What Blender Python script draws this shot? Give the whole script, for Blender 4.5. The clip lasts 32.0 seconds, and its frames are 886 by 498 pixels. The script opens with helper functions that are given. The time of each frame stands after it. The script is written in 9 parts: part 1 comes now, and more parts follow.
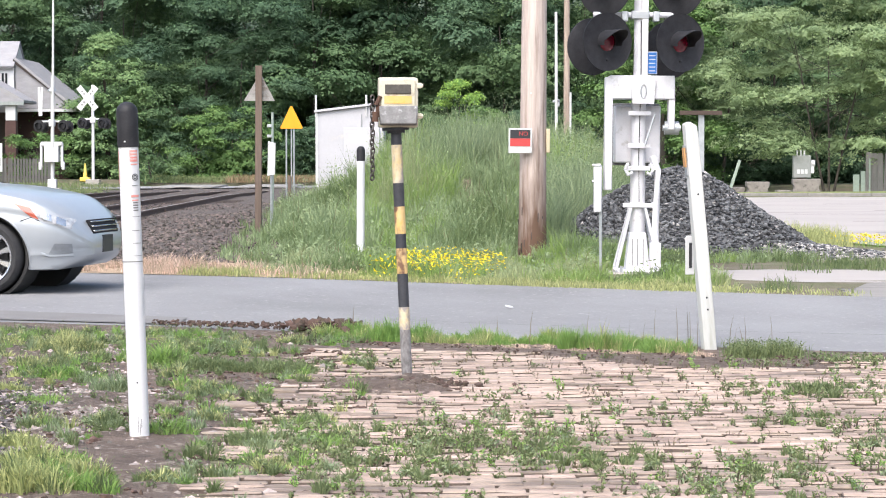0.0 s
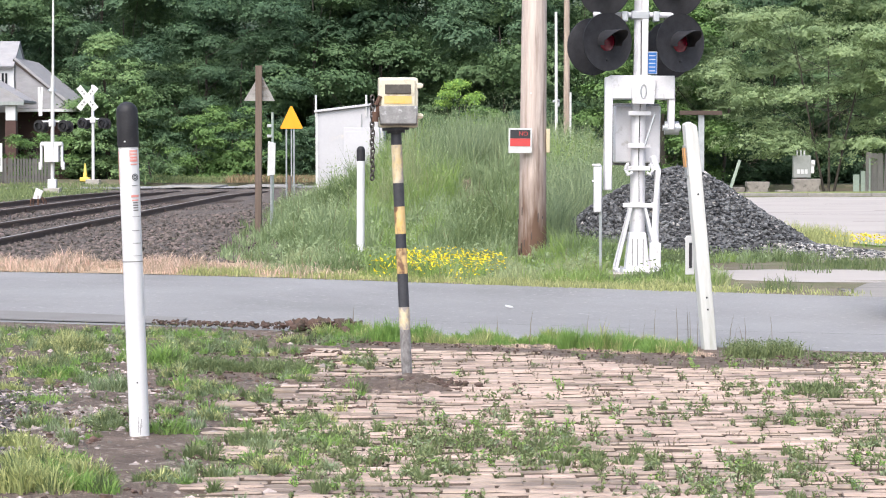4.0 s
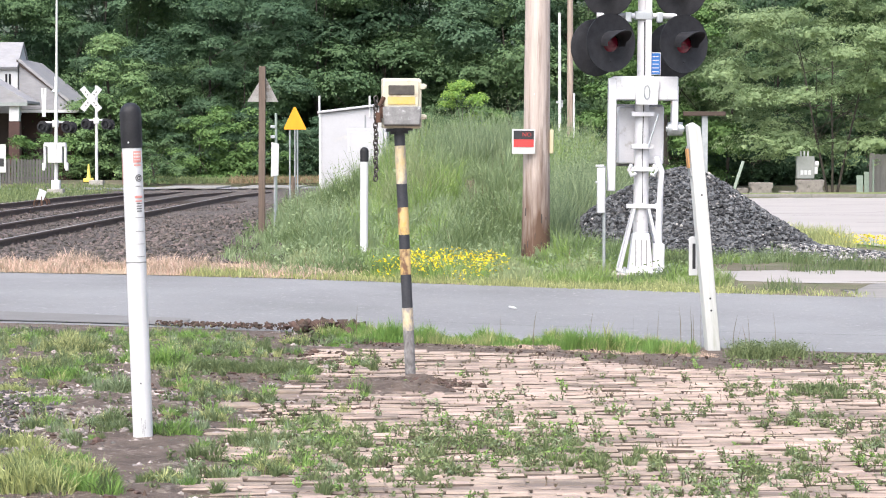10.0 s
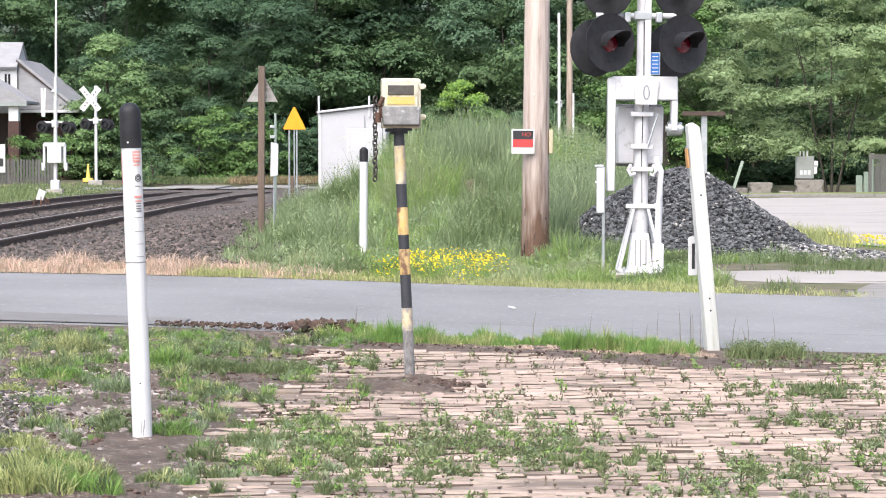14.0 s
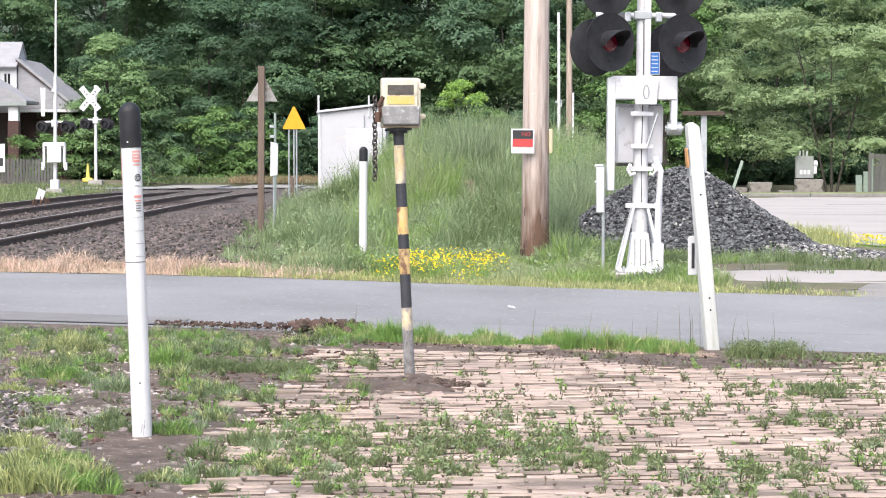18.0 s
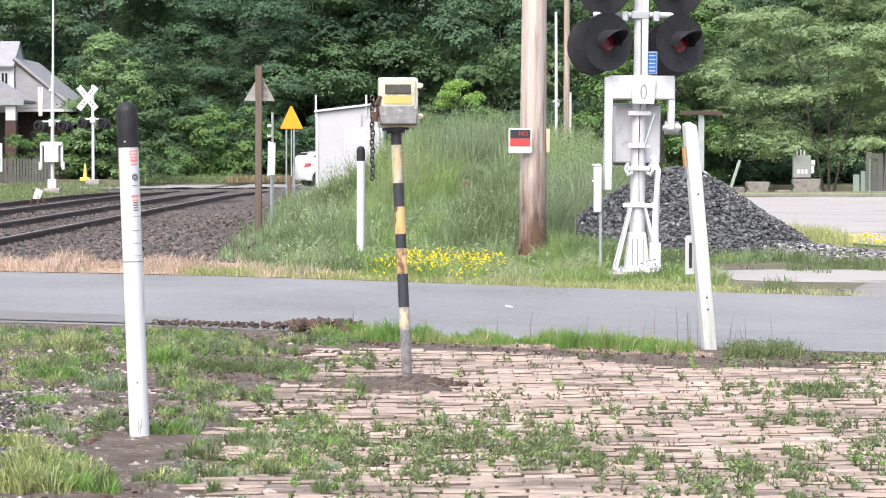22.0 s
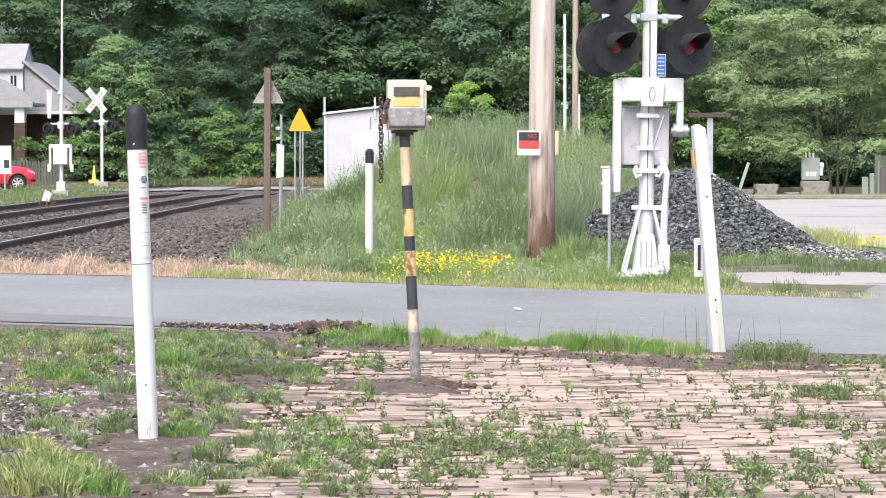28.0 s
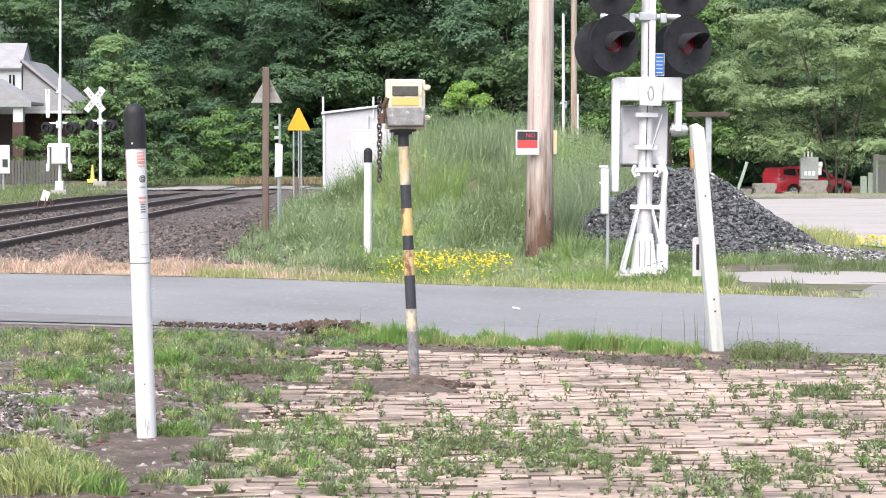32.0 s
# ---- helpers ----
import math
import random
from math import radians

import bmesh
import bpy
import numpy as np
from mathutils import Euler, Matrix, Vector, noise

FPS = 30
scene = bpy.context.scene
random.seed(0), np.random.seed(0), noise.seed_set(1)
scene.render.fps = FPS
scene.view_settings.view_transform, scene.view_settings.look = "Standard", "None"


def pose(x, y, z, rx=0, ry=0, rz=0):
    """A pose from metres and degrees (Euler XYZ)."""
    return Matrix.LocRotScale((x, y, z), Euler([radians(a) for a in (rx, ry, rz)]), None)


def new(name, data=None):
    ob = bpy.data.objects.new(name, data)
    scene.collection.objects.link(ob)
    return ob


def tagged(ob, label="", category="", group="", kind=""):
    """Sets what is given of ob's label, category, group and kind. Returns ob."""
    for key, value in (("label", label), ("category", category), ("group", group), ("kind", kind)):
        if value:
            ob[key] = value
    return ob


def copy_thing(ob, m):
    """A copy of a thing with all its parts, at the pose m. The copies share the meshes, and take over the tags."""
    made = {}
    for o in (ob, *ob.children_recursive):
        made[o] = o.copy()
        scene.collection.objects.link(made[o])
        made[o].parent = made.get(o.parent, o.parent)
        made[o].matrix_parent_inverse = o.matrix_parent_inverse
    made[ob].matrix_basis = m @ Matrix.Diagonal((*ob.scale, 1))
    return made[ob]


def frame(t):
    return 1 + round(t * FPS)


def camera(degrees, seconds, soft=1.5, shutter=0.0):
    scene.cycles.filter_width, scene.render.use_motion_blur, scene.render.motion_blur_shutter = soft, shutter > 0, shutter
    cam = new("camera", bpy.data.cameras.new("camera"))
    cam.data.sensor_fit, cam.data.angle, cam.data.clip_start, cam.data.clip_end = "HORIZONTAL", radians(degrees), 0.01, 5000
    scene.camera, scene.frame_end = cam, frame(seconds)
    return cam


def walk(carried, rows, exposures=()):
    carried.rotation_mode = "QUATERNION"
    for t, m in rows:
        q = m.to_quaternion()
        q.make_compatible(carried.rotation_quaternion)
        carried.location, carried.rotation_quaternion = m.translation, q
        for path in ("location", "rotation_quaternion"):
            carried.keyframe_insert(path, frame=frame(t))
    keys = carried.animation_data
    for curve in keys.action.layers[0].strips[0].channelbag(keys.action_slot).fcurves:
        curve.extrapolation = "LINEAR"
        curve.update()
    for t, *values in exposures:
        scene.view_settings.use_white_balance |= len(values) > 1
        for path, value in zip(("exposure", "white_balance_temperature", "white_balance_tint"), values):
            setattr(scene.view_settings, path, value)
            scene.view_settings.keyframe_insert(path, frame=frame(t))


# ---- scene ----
# ---- camera: stands still on one spot, with small drifts ----
EYE = (0.0, 0.0, 1.26)
cam = camera(21.15, 32.0, soft=1.05, shutter=0.12)
# seconds, drift of the view to the left and up, in thousandths of a radian
DRIFT = [
    (0.0, 0.0, 0.0), (0.5, 0.36, -0.74), (1.0, 0.0, 0.0), (1.5, -0.36, 0.0), (2.0, -0.36, 0.0), (2.5, -0.05, -0.1), (3.0, 0.0, 0.0),
    (8.0, 0.0, 0.0), (8.5, 0.36, 0.0), (9.0, 0.72, 0.15), (9.5, 1.09, 0.1), (10.0, 1.45, 0.36), (13.5, 1.45, 0.36), (14.0, 1.2, 0.36),
    (14.5, 1.4, 0.33), (16.5, 0.36, 0.0), (17.0, 0.72, 0.15), (17.5, 1.09, 0.12), (18.0, 1.09, 0.2), (18.5, 0.93, 0.1), (19.0, 0.72, 0.0),
    (20.0, 0.72, 0.05), (20.5, 0.72, 0.3), (21.0, 0.36, 0.36), (21.5, 0.0, 0.0), (22.0, 0.0, 0.0), (22.5, 0.72, 0.46), (23.0, 2.6, -0.37),
    (23.5, 2.91, 0.72), (24.0, 3.28, 0.98), (24.5, 3.28, 0.93), (25.0, 2.91, 0.72), (25.5, 2.95, 0.75), (27.5, 3.49, 1.05), (28.0, 3.64, 0.99),
    (28.5, 3.74, 0.94), (29.0, 3.79, 1.09), (29.5, 3.69, 0.99), (30.0, 3.64, 0.88), (30.5, 3.64, 1.05), (31.0, 3.64, 0.88), (31.5, 3.28, 0.72),
    (32.0, 3.02, 0.72)]
walk(cam, [(t, pose(*EYE, 90 - 2.236 + math.degrees(v / 1000), 0, math.degrees(h / 1000))) for t, h, v in DRIFT],
     exposures=[(0.0, 0.93), (1.0, 0.87), (2.0, 0.74), (3.0, 0.76), (3.6, 0.82), (5.5, 0.93), (32.0, 0.93)])

# ---- overcast daylight ----
SUN_EL, SUN_AZ = 52.0, 200.0
world = bpy.data.worlds.new("sky")
scene.world = world
world.use_nodes = True
wn = world.node_tree.nodes
sky = wn.new("ShaderNodeTexSky")
sky.sky_type, sky.sun_disc = "NISHITA", False
sky.sun_elevation, sky.sun_rotation = radians(SUN_EL), radians(SUN_AZ)
sky.air_density, sky.dust_density, sky.ozone_density = 1.0, 4.0, 1.0
wn["Background"].inputs["Strength"].default_value = 0.135
world.node_tree.links.new(sky.outputs[0], wn["Background"].inputs["Color"])
sun = new("sun", bpy.data.lights.new("sun", "SUN"))
sun.data.energy, sun.data.angle, sun.data.color = 2.3, radians(75), (0.985, 0.99, 1.0)
sun.matrix_basis = Matrix.Translation((0, 0, 40)) @ Euler((radians(90 - SUN_EL), 0, radians(180 - SUN_AZ))).to_matrix().to_4x4()
# ---- small tools ----
RNG = np.random.default_rng(7)


def smooth(x, a, b):
    t = min(1.0, max(0.0, (x - a) / (b - a)))
    return t * t * (3 - 2 * t)


def ground_z(x, y):
    """Height of the ground: falls gently to the right, sinks beside the track and in the lot, swells into a weedy mound."""
    z = -0.07 * math.tanh(x / 3.0)
    z -= (0.01 + 0.035 * math.tanh(x / 3.0)) * smooth(y, 17.2, 18.6) * (1 - smooth(y, 21.8, 23.2))
    z -= 0.16 * smooth(-x, 3.6, 5.6) * smooth(y, 27, 30) * (1 - smooth(y, 88, 94))
    z -= 0.20 * smooth(x, 4.5, 8) * smooth(y, 30, 42)
    z += 0.08 * smooth(x, 4.5, 8) * smooth(y, 88, 104)
    z += 0.10 * smooth(-x, 12.4, 14.5) * smooth(y, 66, 84)
    d = math.hypot((x - 0.9) / 4.2, (y - 46.0) / 13.0)
    z += 1.25 * smooth(1.0 - d, 0.0, 0.75)
    return z


class Shape:
    """Collects vertices and faces of one mesh."""

    def __init__(self):
        self.v, self.f = [], []

    def add(self, verts, faces):
        n = len(self.v)
        self.v.extend(tuple(p) for p in verts)
        self.f.extend(tuple(i + n for i in f) for f in faces)
        return self

    def box(self, sx, sy, sz, at=(0, 0, 0), m=None):
        vs = [Vector((x * sx / 2, y * sy / 2, z * sz / 2)) for z in (-1, 1) for y in (-1, 1) for x in (-1, 1)]
        if m is not None:
            vs = [m @ p for p in vs]
        vs = [p + Vector(at) for p in vs]
        return self.add(vs, [(0, 2, 3, 1), (4, 5, 7, 6), (0, 1, 5, 4), (2, 6, 7, 3), (0, 4, 6, 2), (1, 3, 7, 5)])

    def cyl(self, p0, p1, r0, r1=None, n=16, cap=True):
        p0, p1 = Vector(p0), Vector(p1)
        r1 = r0 if r1 is None else r1
        q = (p1 - p0).to_track_quat("Z", "Y")
        vs = []
        for p, r in ((p0, r0), (p1, r1)):
            vs += [p + q @ Vector((r * math.cos(2 * math.pi * i / n), r * math.sin(2 * math.pi * i / n), 0)) for i in range(n)]
        fs = [(i, (i + 1) % n, n + (i + 1) % n, n + i) for i in range(n)]
        if cap:
            fs += [tuple(range(n - 1, -1, -1)), tuple(range(n, 2 * n))]
        return self.add(vs, fs)

    def tube(self, pts, r, n=8, closed=False):
        pts = [Vector(p) for p in pts]
        k = len(pts)
        vs = []
        for i, p in enumerate(pts):
            if closed:
                d = pts[(i + 1) % k] - pts[i - 1]
            else:
                d = pts[min(i + 1, k - 1)] - pts[max(i - 1, 0)]
            q = d.to_track_quat("Z", "Y")
            vs += [p + q @ Vector((r * math.cos(2 * math.pi * j / n), r * math.sin(2 * math.pi * j / n), 0)) for j in range(n)]
        fs = []
        for i in range(k if closed else k - 1):
            a, b = i * n, ((i + 1) % k) * n
            fs += [(a + j, a + (j + 1) % n, b + (j + 1) % n, b + j) for j in range(n)]
        if not closed:
            fs += [tuple(range(n - 1, -1, -1)), tuple(range((k - 1) * n, k * n))]
        return self.add(vs, fs)

    def lathe(self, profile, n=24, m=None):
        """Turns (radius, height) pairs round z."""
        vs, fs = [], []
        for r, z in profile:
            vs += [Vector((r * math.cos(2 * math.pi * j / n), r * math.sin(2 * math.pi * j / n), z)) for j in range(n)]
        for i in range(len(profile) - 1):
            fs += [(i * n + j, i * n + (j + 1) % n, (i + 1) * n + (j + 1) % n, (i + 1) * n + j) for j in range(n)]
        if m is not None:
            vs = [m @ p for p in vs]
        return self.add(vs, fs)

    def prism(self, outline, depth, m):
        """Extrudes an outline in the plane x, y by depth along z, then places it by m."""
        n = len(outline)
        vs = [m @ Vector((x, y, z)) for z in (-depth / 2, depth / 2) for x, y in outline]
        fs = [(i, (i + 1) % n, n + (i + 1) % n, n + i) for i in range(n)]
        fs += [tuple(range(n - 1, -1, -1)), tuple(range(n, 2 * n))]
        return self.add(vs, fs)

    def mesh(self, name, angle=35):
        me = bpy.data.meshes.new(name)
        me.from_pydata([tuple(p) for p in self.v], [], self.f)
        me.update()
        bm = bmesh.new()
        bm.from_mesh(me)
        bmesh.ops.recalc_face_normals(bm, faces=bm.faces)
        bm.to_mesh(me)
        bm.free()
        if angle:
            me.polygons.foreach_set("use_smooth", [True] * len(me.polygons))
            me.set_sharp_from_angle(angle=radians(angle))
        return me


def part(name, shape, material, parent=None, label="", bevel=0.0, angle=35, at=None):
    """Links a shape as one mesh object, under a thing or a part."""
    me = shape.mesh(name, angle) if isinstance(shape, Shape) else shape
    me.materials.clear()
    me.materials.append(material)
    ob = new(name, me)
    ob.parent = parent
    if at is not None:
        ob.matrix_basis = at
    if bevel:
        b = ob.modifiers.new("edges", "BEVEL")
        b.width, b.segments, b.limit_method, b.angle_limit = bevel, 2, "ANGLE", radians(40)
    if label:
        tagged(ob, label)
    return ob


def thing(name, m, label, category, group="", kind=""):
    ob = new(name)
    ob.empty_display_size = 0.1
    ob.matrix_basis = m
    return tagged(ob, label, category, group, kind)


def cloud_mesh(name, verts, faces, material, flat=True):
    """A mesh from arrays of computed points (leaves, blades, stones)."""
    me = bpy.data.meshes.new(name)
    nv, nf, k = len(verts), len(faces), faces.shape[1]
    me.vertices.add(nv)
    me.vertices.foreach_set("co", np.asarray(verts, dtype=np.float32).ravel())
    me.loops.add(nf * k)
    me.loops.foreach_set("vertex_index", np.asarray(faces, dtype=np.int32).ravel())
    me.polygons.add(nf)
    me.polygons.foreach_set("loop_start", np.arange(0, nf * k, k, dtype=np.int32))
    me.polygons.foreach_set("use_smooth", np.zeros(nf, dtype=bool))
    me.update(calc_edges=True)
    me.validate()
    me.materials.append(material)
    return me


# ---- materials ----
def node(nt, kind, **sets):
    n = nt.nodes.new(kind)
    for k, v in sets.items():
        n.inputs[k.replace("_", " ")].default_value = v
    return n


def material(name, c1, c2=None, rough=0.7, metal=0.0, scale=6.0, fine=60.0, stain=None, stain_scale=2.0, stain_at=0.6, bump=0.15,
             bump_dist=0.004, island=0.0, per_object=0.0, translucent=0.0, coat=0.0, stretch=(1, 1, 1), spec=0.5, world_space=False):
    """Two-scale noise between c1 and c2, optional stains, fine relief, and variation per piece."""
    mt = bpy.data.materials.new(name)
    mt.use_nodes = True
    nt = mt.node_tree
    p = nt.nodes["Principled BSDF"]
    lk = nt.links.new
    co = nt.nodes.new("ShaderNodeNewGeometry") if world_space else nt.nodes.new("ShaderNodeTexCoord")
    src = co.outputs["Position"] if world_space else co.outputs["Object"]
    mp = nt.nodes.new("ShaderNodeMapping")
    mp.inputs["Scale"].default_value = stretch
    lk(src, mp.inputs["Vector"])
    big = node(nt, "ShaderNodeTexNoise", Scale=scale, Detail=5.0, Roughness=0.6)
    small = node(nt, "ShaderNodeTexNoise", Scale=fine, Detail=4.0, Roughness=0.7)
    lk(mp.outputs[0], big.inputs["Vector"])
    lk(mp.outputs[0], small.inputs["Vector"])
    ramp = nt.nodes.new("ShaderNodeMapRange")
    ramp.inputs["From Min"].default_value, ramp.inputs["From Max"].default_value = 0.32, 0.68
    mixv = nt.nodes.new("ShaderNodeMath")
    mixv.operation = "ADD"
    half = nt.nodes.new("ShaderNodeMath")
    half.operation = "MULTIPLY_ADD"
    half.inputs[1].default_value, half.inputs[2].default_value = 0.5, -0.25
    lk(small.outputs[0], half.inputs[0])
    lk(big.outputs[0], mixv.inputs[0])
    lk(half.outputs[0], mixv.inputs[1])
    lk(mixv.outputs[0], ramp.inputs["Value"])
    c2 = c2 or tuple(c * 0.75 for c in c1)
    mix = nt.nodes.new("ShaderNodeMix")
    mix.data_type = "RGBA"
    mix.inputs["A"].default_value, mix.inputs["B"].default_value = (*c1, 1), (*c2, 1)
    lk(ramp.outputs[0], mix.inputs["Factor"])
    col = mix.outputs["Result"]
    if stain:
        st = node(nt, "ShaderNodeTexNoise", Scale=stain_scale, Detail=6.0, Roughness=0.65)
        lk(mp.outputs[0], st.inputs["Vector"])
        sr = nt.nodes.new("ShaderNodeMapRange")
        sr.inputs["From Min"].default_value, sr.inputs["From Max"].default_value = stain_at - 0.05, stain_at + 0.07
        lk(st.outputs[0], sr.inputs["Value"])
        m2 = nt.nodes.new("ShaderNodeMix")
        m2.data_type = "RGBA"
        m2.inputs["B"].default_value = (*stain, 1)
        lk(col, m2.inputs["A"])
        lk(sr.outputs[0], m2.inputs["Factor"])
        col = m2.outputs["Result"]
    for amount, kind, out in ((island, "ShaderNodeNewGeometry", "Random Per Island"), (per_object, "ShaderNodeObjectInfo", "Random")):
        if amount:
            r = nt.nodes.new(kind)
            mr = nt.nodes.new("ShaderNodeMapRange")
            mr.inputs["To Min"].default_value, mr.inputs["To Max"].default_value = 1 - amount, 1 + amount
            lk(r.outputs[out], mr.inputs["Value"])
            hs = nt.nodes.new("ShaderNodeHueSaturation")
            lk(mr.outputs[0], hs.inputs["Value"])
            lk(col, hs.inputs["Color"])
            hm = nt.nodes.new("ShaderNodeMapRange")
            hm.inputs["To Min"].default_value, hm.inputs["To Max"].default_value = 0.5 + 0.06 * amount, 0.5 - 0.05 * amount
            lk(r.outputs[out], hm.inputs["Value"])
            lk(hm.outputs[0], hs.inputs["Hue"])
            col = hs.outputs[0]
    lk(col, p.inputs["Base Color"])
    p.inputs["Roughness"].default_value, p.inputs["Metallic"].default_value = rough, metal
    p.inputs["Specular IOR Level"].default_value = spec
    p.inputs["Coat Weight"].default_value, p.inputs["Coat Roughness"].default_value = coat, 0.06
    if bump:
        b = nt.nodes.new("ShaderNodeBump")
        b.inputs["Strength"].default_value, b.inputs["Distance"].default_value = bump, bump_dist
        lk(small.outputs[0], b.inputs["Height"])
        lk(b.outputs[0], p.inputs["Normal"])
    if translucent:
        tr = nt.nodes.new("ShaderNodeBsdfTranslucent")
        lk(col, tr.inputs["Color"])
        ms = nt.nodes.new("ShaderNodeMixShader")
        ms.inputs[0].default_value = translucent
        out = nt.nodes["Material Output"]
        lk(p.outputs[0], ms.inputs[1])
        lk(tr.outputs[0], ms.inputs[2])
        lk(ms.outputs[0], out.inputs["Surface"])
    return mt


def foot_stain(mt, colour, z0, z1):
    """Adds a ragged water stain that rises from the foot of a thing to between z0 and z1."""
    nt = mt.node_tree
    p = nt.nodes["Principled BSDF"]
    old = p.inputs["Base Color"].links[0].from_socket
    co = nt.nodes.new("ShaderNodeTexCoord")
    xyz = nt.nodes.new("ShaderNodeSeparateXYZ")
    nt.links.new(co.outputs["Object"], xyz.inputs[0])
    mp = nt.nodes.new("ShaderNodeMapping")
    mp.inputs["Scale"].default_value = (1, 1, 0.12)
    nt.links.new(co.outputs["Object"], mp.inputs["Vector"])
    ns_ = node(nt, "ShaderNodeTexNoise", Scale=16.0, Detail=4.0)
    nt.links.new(mp.outputs[0], ns_.inputs["Vector"])
    rise = nt.nodes.new("ShaderNodeMath")
    rise.operation = "MULTIPLY_ADD"
    rise.inputs[1].default_value = -2.2
    nt.links.new(ns_.outputs[0], rise.inputs[0])
    nt.links.new(xyz.outputs["Z"], rise.inputs[2])
    mr = nt.nodes.new("ShaderNodeMapRange")
    mr.inputs["From Min"].default_value, mr.inputs["From Max"].default_value = z0 - 1.1, z1 - 1.1
    mr.inputs["To Min"].default_value, mr.inputs["To Max"].default_value = 1.0, 0.0
    nt.links.new(rise.outputs[0], mr.inputs["Value"])
    mx = nt.nodes.new("ShaderNodeMix")
    mx.data_type = "RGBA"
    mx.inputs["B"].default_value = (*colour, 1)
    nt.links.new(old, mx.inputs["A"])
    nt.links.new(mr.outputs[0], mx.inputs["Factor"])
    nt.links.new(mx.outputs["Result"], p.inputs["Base Color"])
    return mt


def glass_material(name, tint=(0.02, 0.025, 0.03), rough=0.03):
    mt = bpy.data.materials.new(name)
    mt.use_nodes = True
    p = mt.node_tree.nodes["Principled BSDF"]
    p.inputs["Base Color"].default_value = (*tint, 1)
    p.inputs["Roughness"].default_value = rough
    p.inputs["Specular IOR Level"].default_value = 0.09
    return mt


WHITE = material("white_paint", (0.63, 0.63, 0.635), (0.54, 0.54, 0.54), 0.45, scale=3, fine=40, stain=(0.5, 0.48, 0.44), stain_scale=5, stain_at=0.68, bump=0.05)
WHITE_PLASTIC = material("white_plastic", (0.67, 0.67, 0.69), (0.6, 0.6, 0.615), 0.35, scale=4, fine=90, stain=(0.45, 0.43, 0.4), stain_scale=9, stain_at=0.72, bump=0.03)
ALU_PAINT = material("aluminium_paint", (0.7, 0.69, 0.72), (0.58, 0.57, 0.6), 0.45, 0.1, scale=4, fine=60, stain=(0.42, 0.4, 0.39), stain_scale=8, stain_at=0.65, bump=0.08)
GALV = material("galvanised_steel", (0.5, 0.52, 0.54), (0.38, 0.4, 0.42), 0.45, 0.6, scale=8, fine=80)
BLACK = material("black_plastic", (0.02, 0.02, 0.023), (0.035, 0.035, 0.04), 0.5, scale=10, fine=90, bump=0.05, spec=0.22)
BLACK_PAINT = material("black_paint", (0.024, 0.026, 0.034), (0.05, 0.051, 0.06), 0.6, scale=9, fine=70, stain=(0.16, 0.09, 0.05), stain_scale=14, stain_at=0.66)
YELLOW_PAINT = material("flaking_yellow_paint", (0.6, 0.37, 0.07), (0.6, 0.46, 0.27), 0.65, scale=9, fine=60, stain=(0.16, 0.085, 0.05), stain_scale=15, stain_at=0.53, stretch=(1, 1, 0.55))
CREAM_PAINT = material("bleached_cream_paint", (0.56, 0.43, 0.22), (0.6, 0.54, 0.42), 0.6, scale=9, fine=60, stain=(0.3, 0.27, 0.26), stain_scale=13, stain_at=0.52, stretch=(1, 1, 0.6))
GREY_PAINT = material("worn_grey_paint", (0.23, 0.225, 0.225), (0.13, 0.128, 0.13), 0.6, scale=25, fine=90, stain=(0.5, 0.5, 0.5), stain_scale=18, stain_at=0.63)
RUST = material("rust", (0.13, 0.065, 0.04), (0.07, 0.04, 0.03), 0.85, scale=15, fine=120, bump=0.4)
RED_LENS = material("red_lens", (0.13, 0.003, 0.016), (0.085, 0.002, 0.01), 0.25, scale=20, fine=200, bump=0.2, coat=0.2)
FADED_RED = material("faded_red_print", (0.62, 0.22, 0.2), (0.68, 0.34, 0.3), 0.5, scale=40)
RED = material("red_print", (0.55, 0.05, 0.05), (0.48, 0.06, 0.06), 0.5, scale=10)
DARK_PRINT = material("dark_print", (0.03, 0.03, 0.035), None, 0.5)
BLUE = material("blue_sign", (0.03, 0.16, 0.5), (0.04, 0.19, 0.55), 0.45)
ORANGE = material("orange_yellow_sign", (0.85, 0.36, 0.01), (0.8, 0.33, 0.01), 0.5, scale=5)
REFLECTOR = material("orange_reflector", (0.6, 0.3, 0.1), (0.5, 0.28, 0.13), 0.4)
OLD_WOOD = material("weathered_wood", (0.44, 0.36, 0.3), (0.25, 0.19, 0.155), 0.85, scale=14, fine=90, stretch=(1, 1, 0.05), bump=0.5, bump_dist=0.01, stain=(0.12, 0.08, 0.06), stain_scale=5, stain_at=0.62)
BROWN_WOOD = material("brown_wood", (0.17, 0.125, 0.1), (0.1, 0.072, 0.058), 0.85, scale=14, fine=90, stretch=(1, 1, 0.06), bump=0.4)
PALE_WOOD = material("whitewashed_wood", (0.6, 0.6, 0.59), (0.46, 0.465, 0.445), 0.8, scale=10, fine=60, stretch=(1, 1, 0.12), stain=(0.36, 0.36, 0.28), stain_scale=9, stain_at=0.64, bump=0.3)
CONCRETE = material("concrete", (0.42, 0.4, 0.37), (0.32, 0.3, 0.28), 0.9, scale=2, fine=30, stain=(0.2, 0.19, 0.17), stain_scale=3, bump=0.35, bump_dist=0.01)
DARK_GLASS = glass_material("tinted_car_glass", (0.025, 0.028, 0.032))
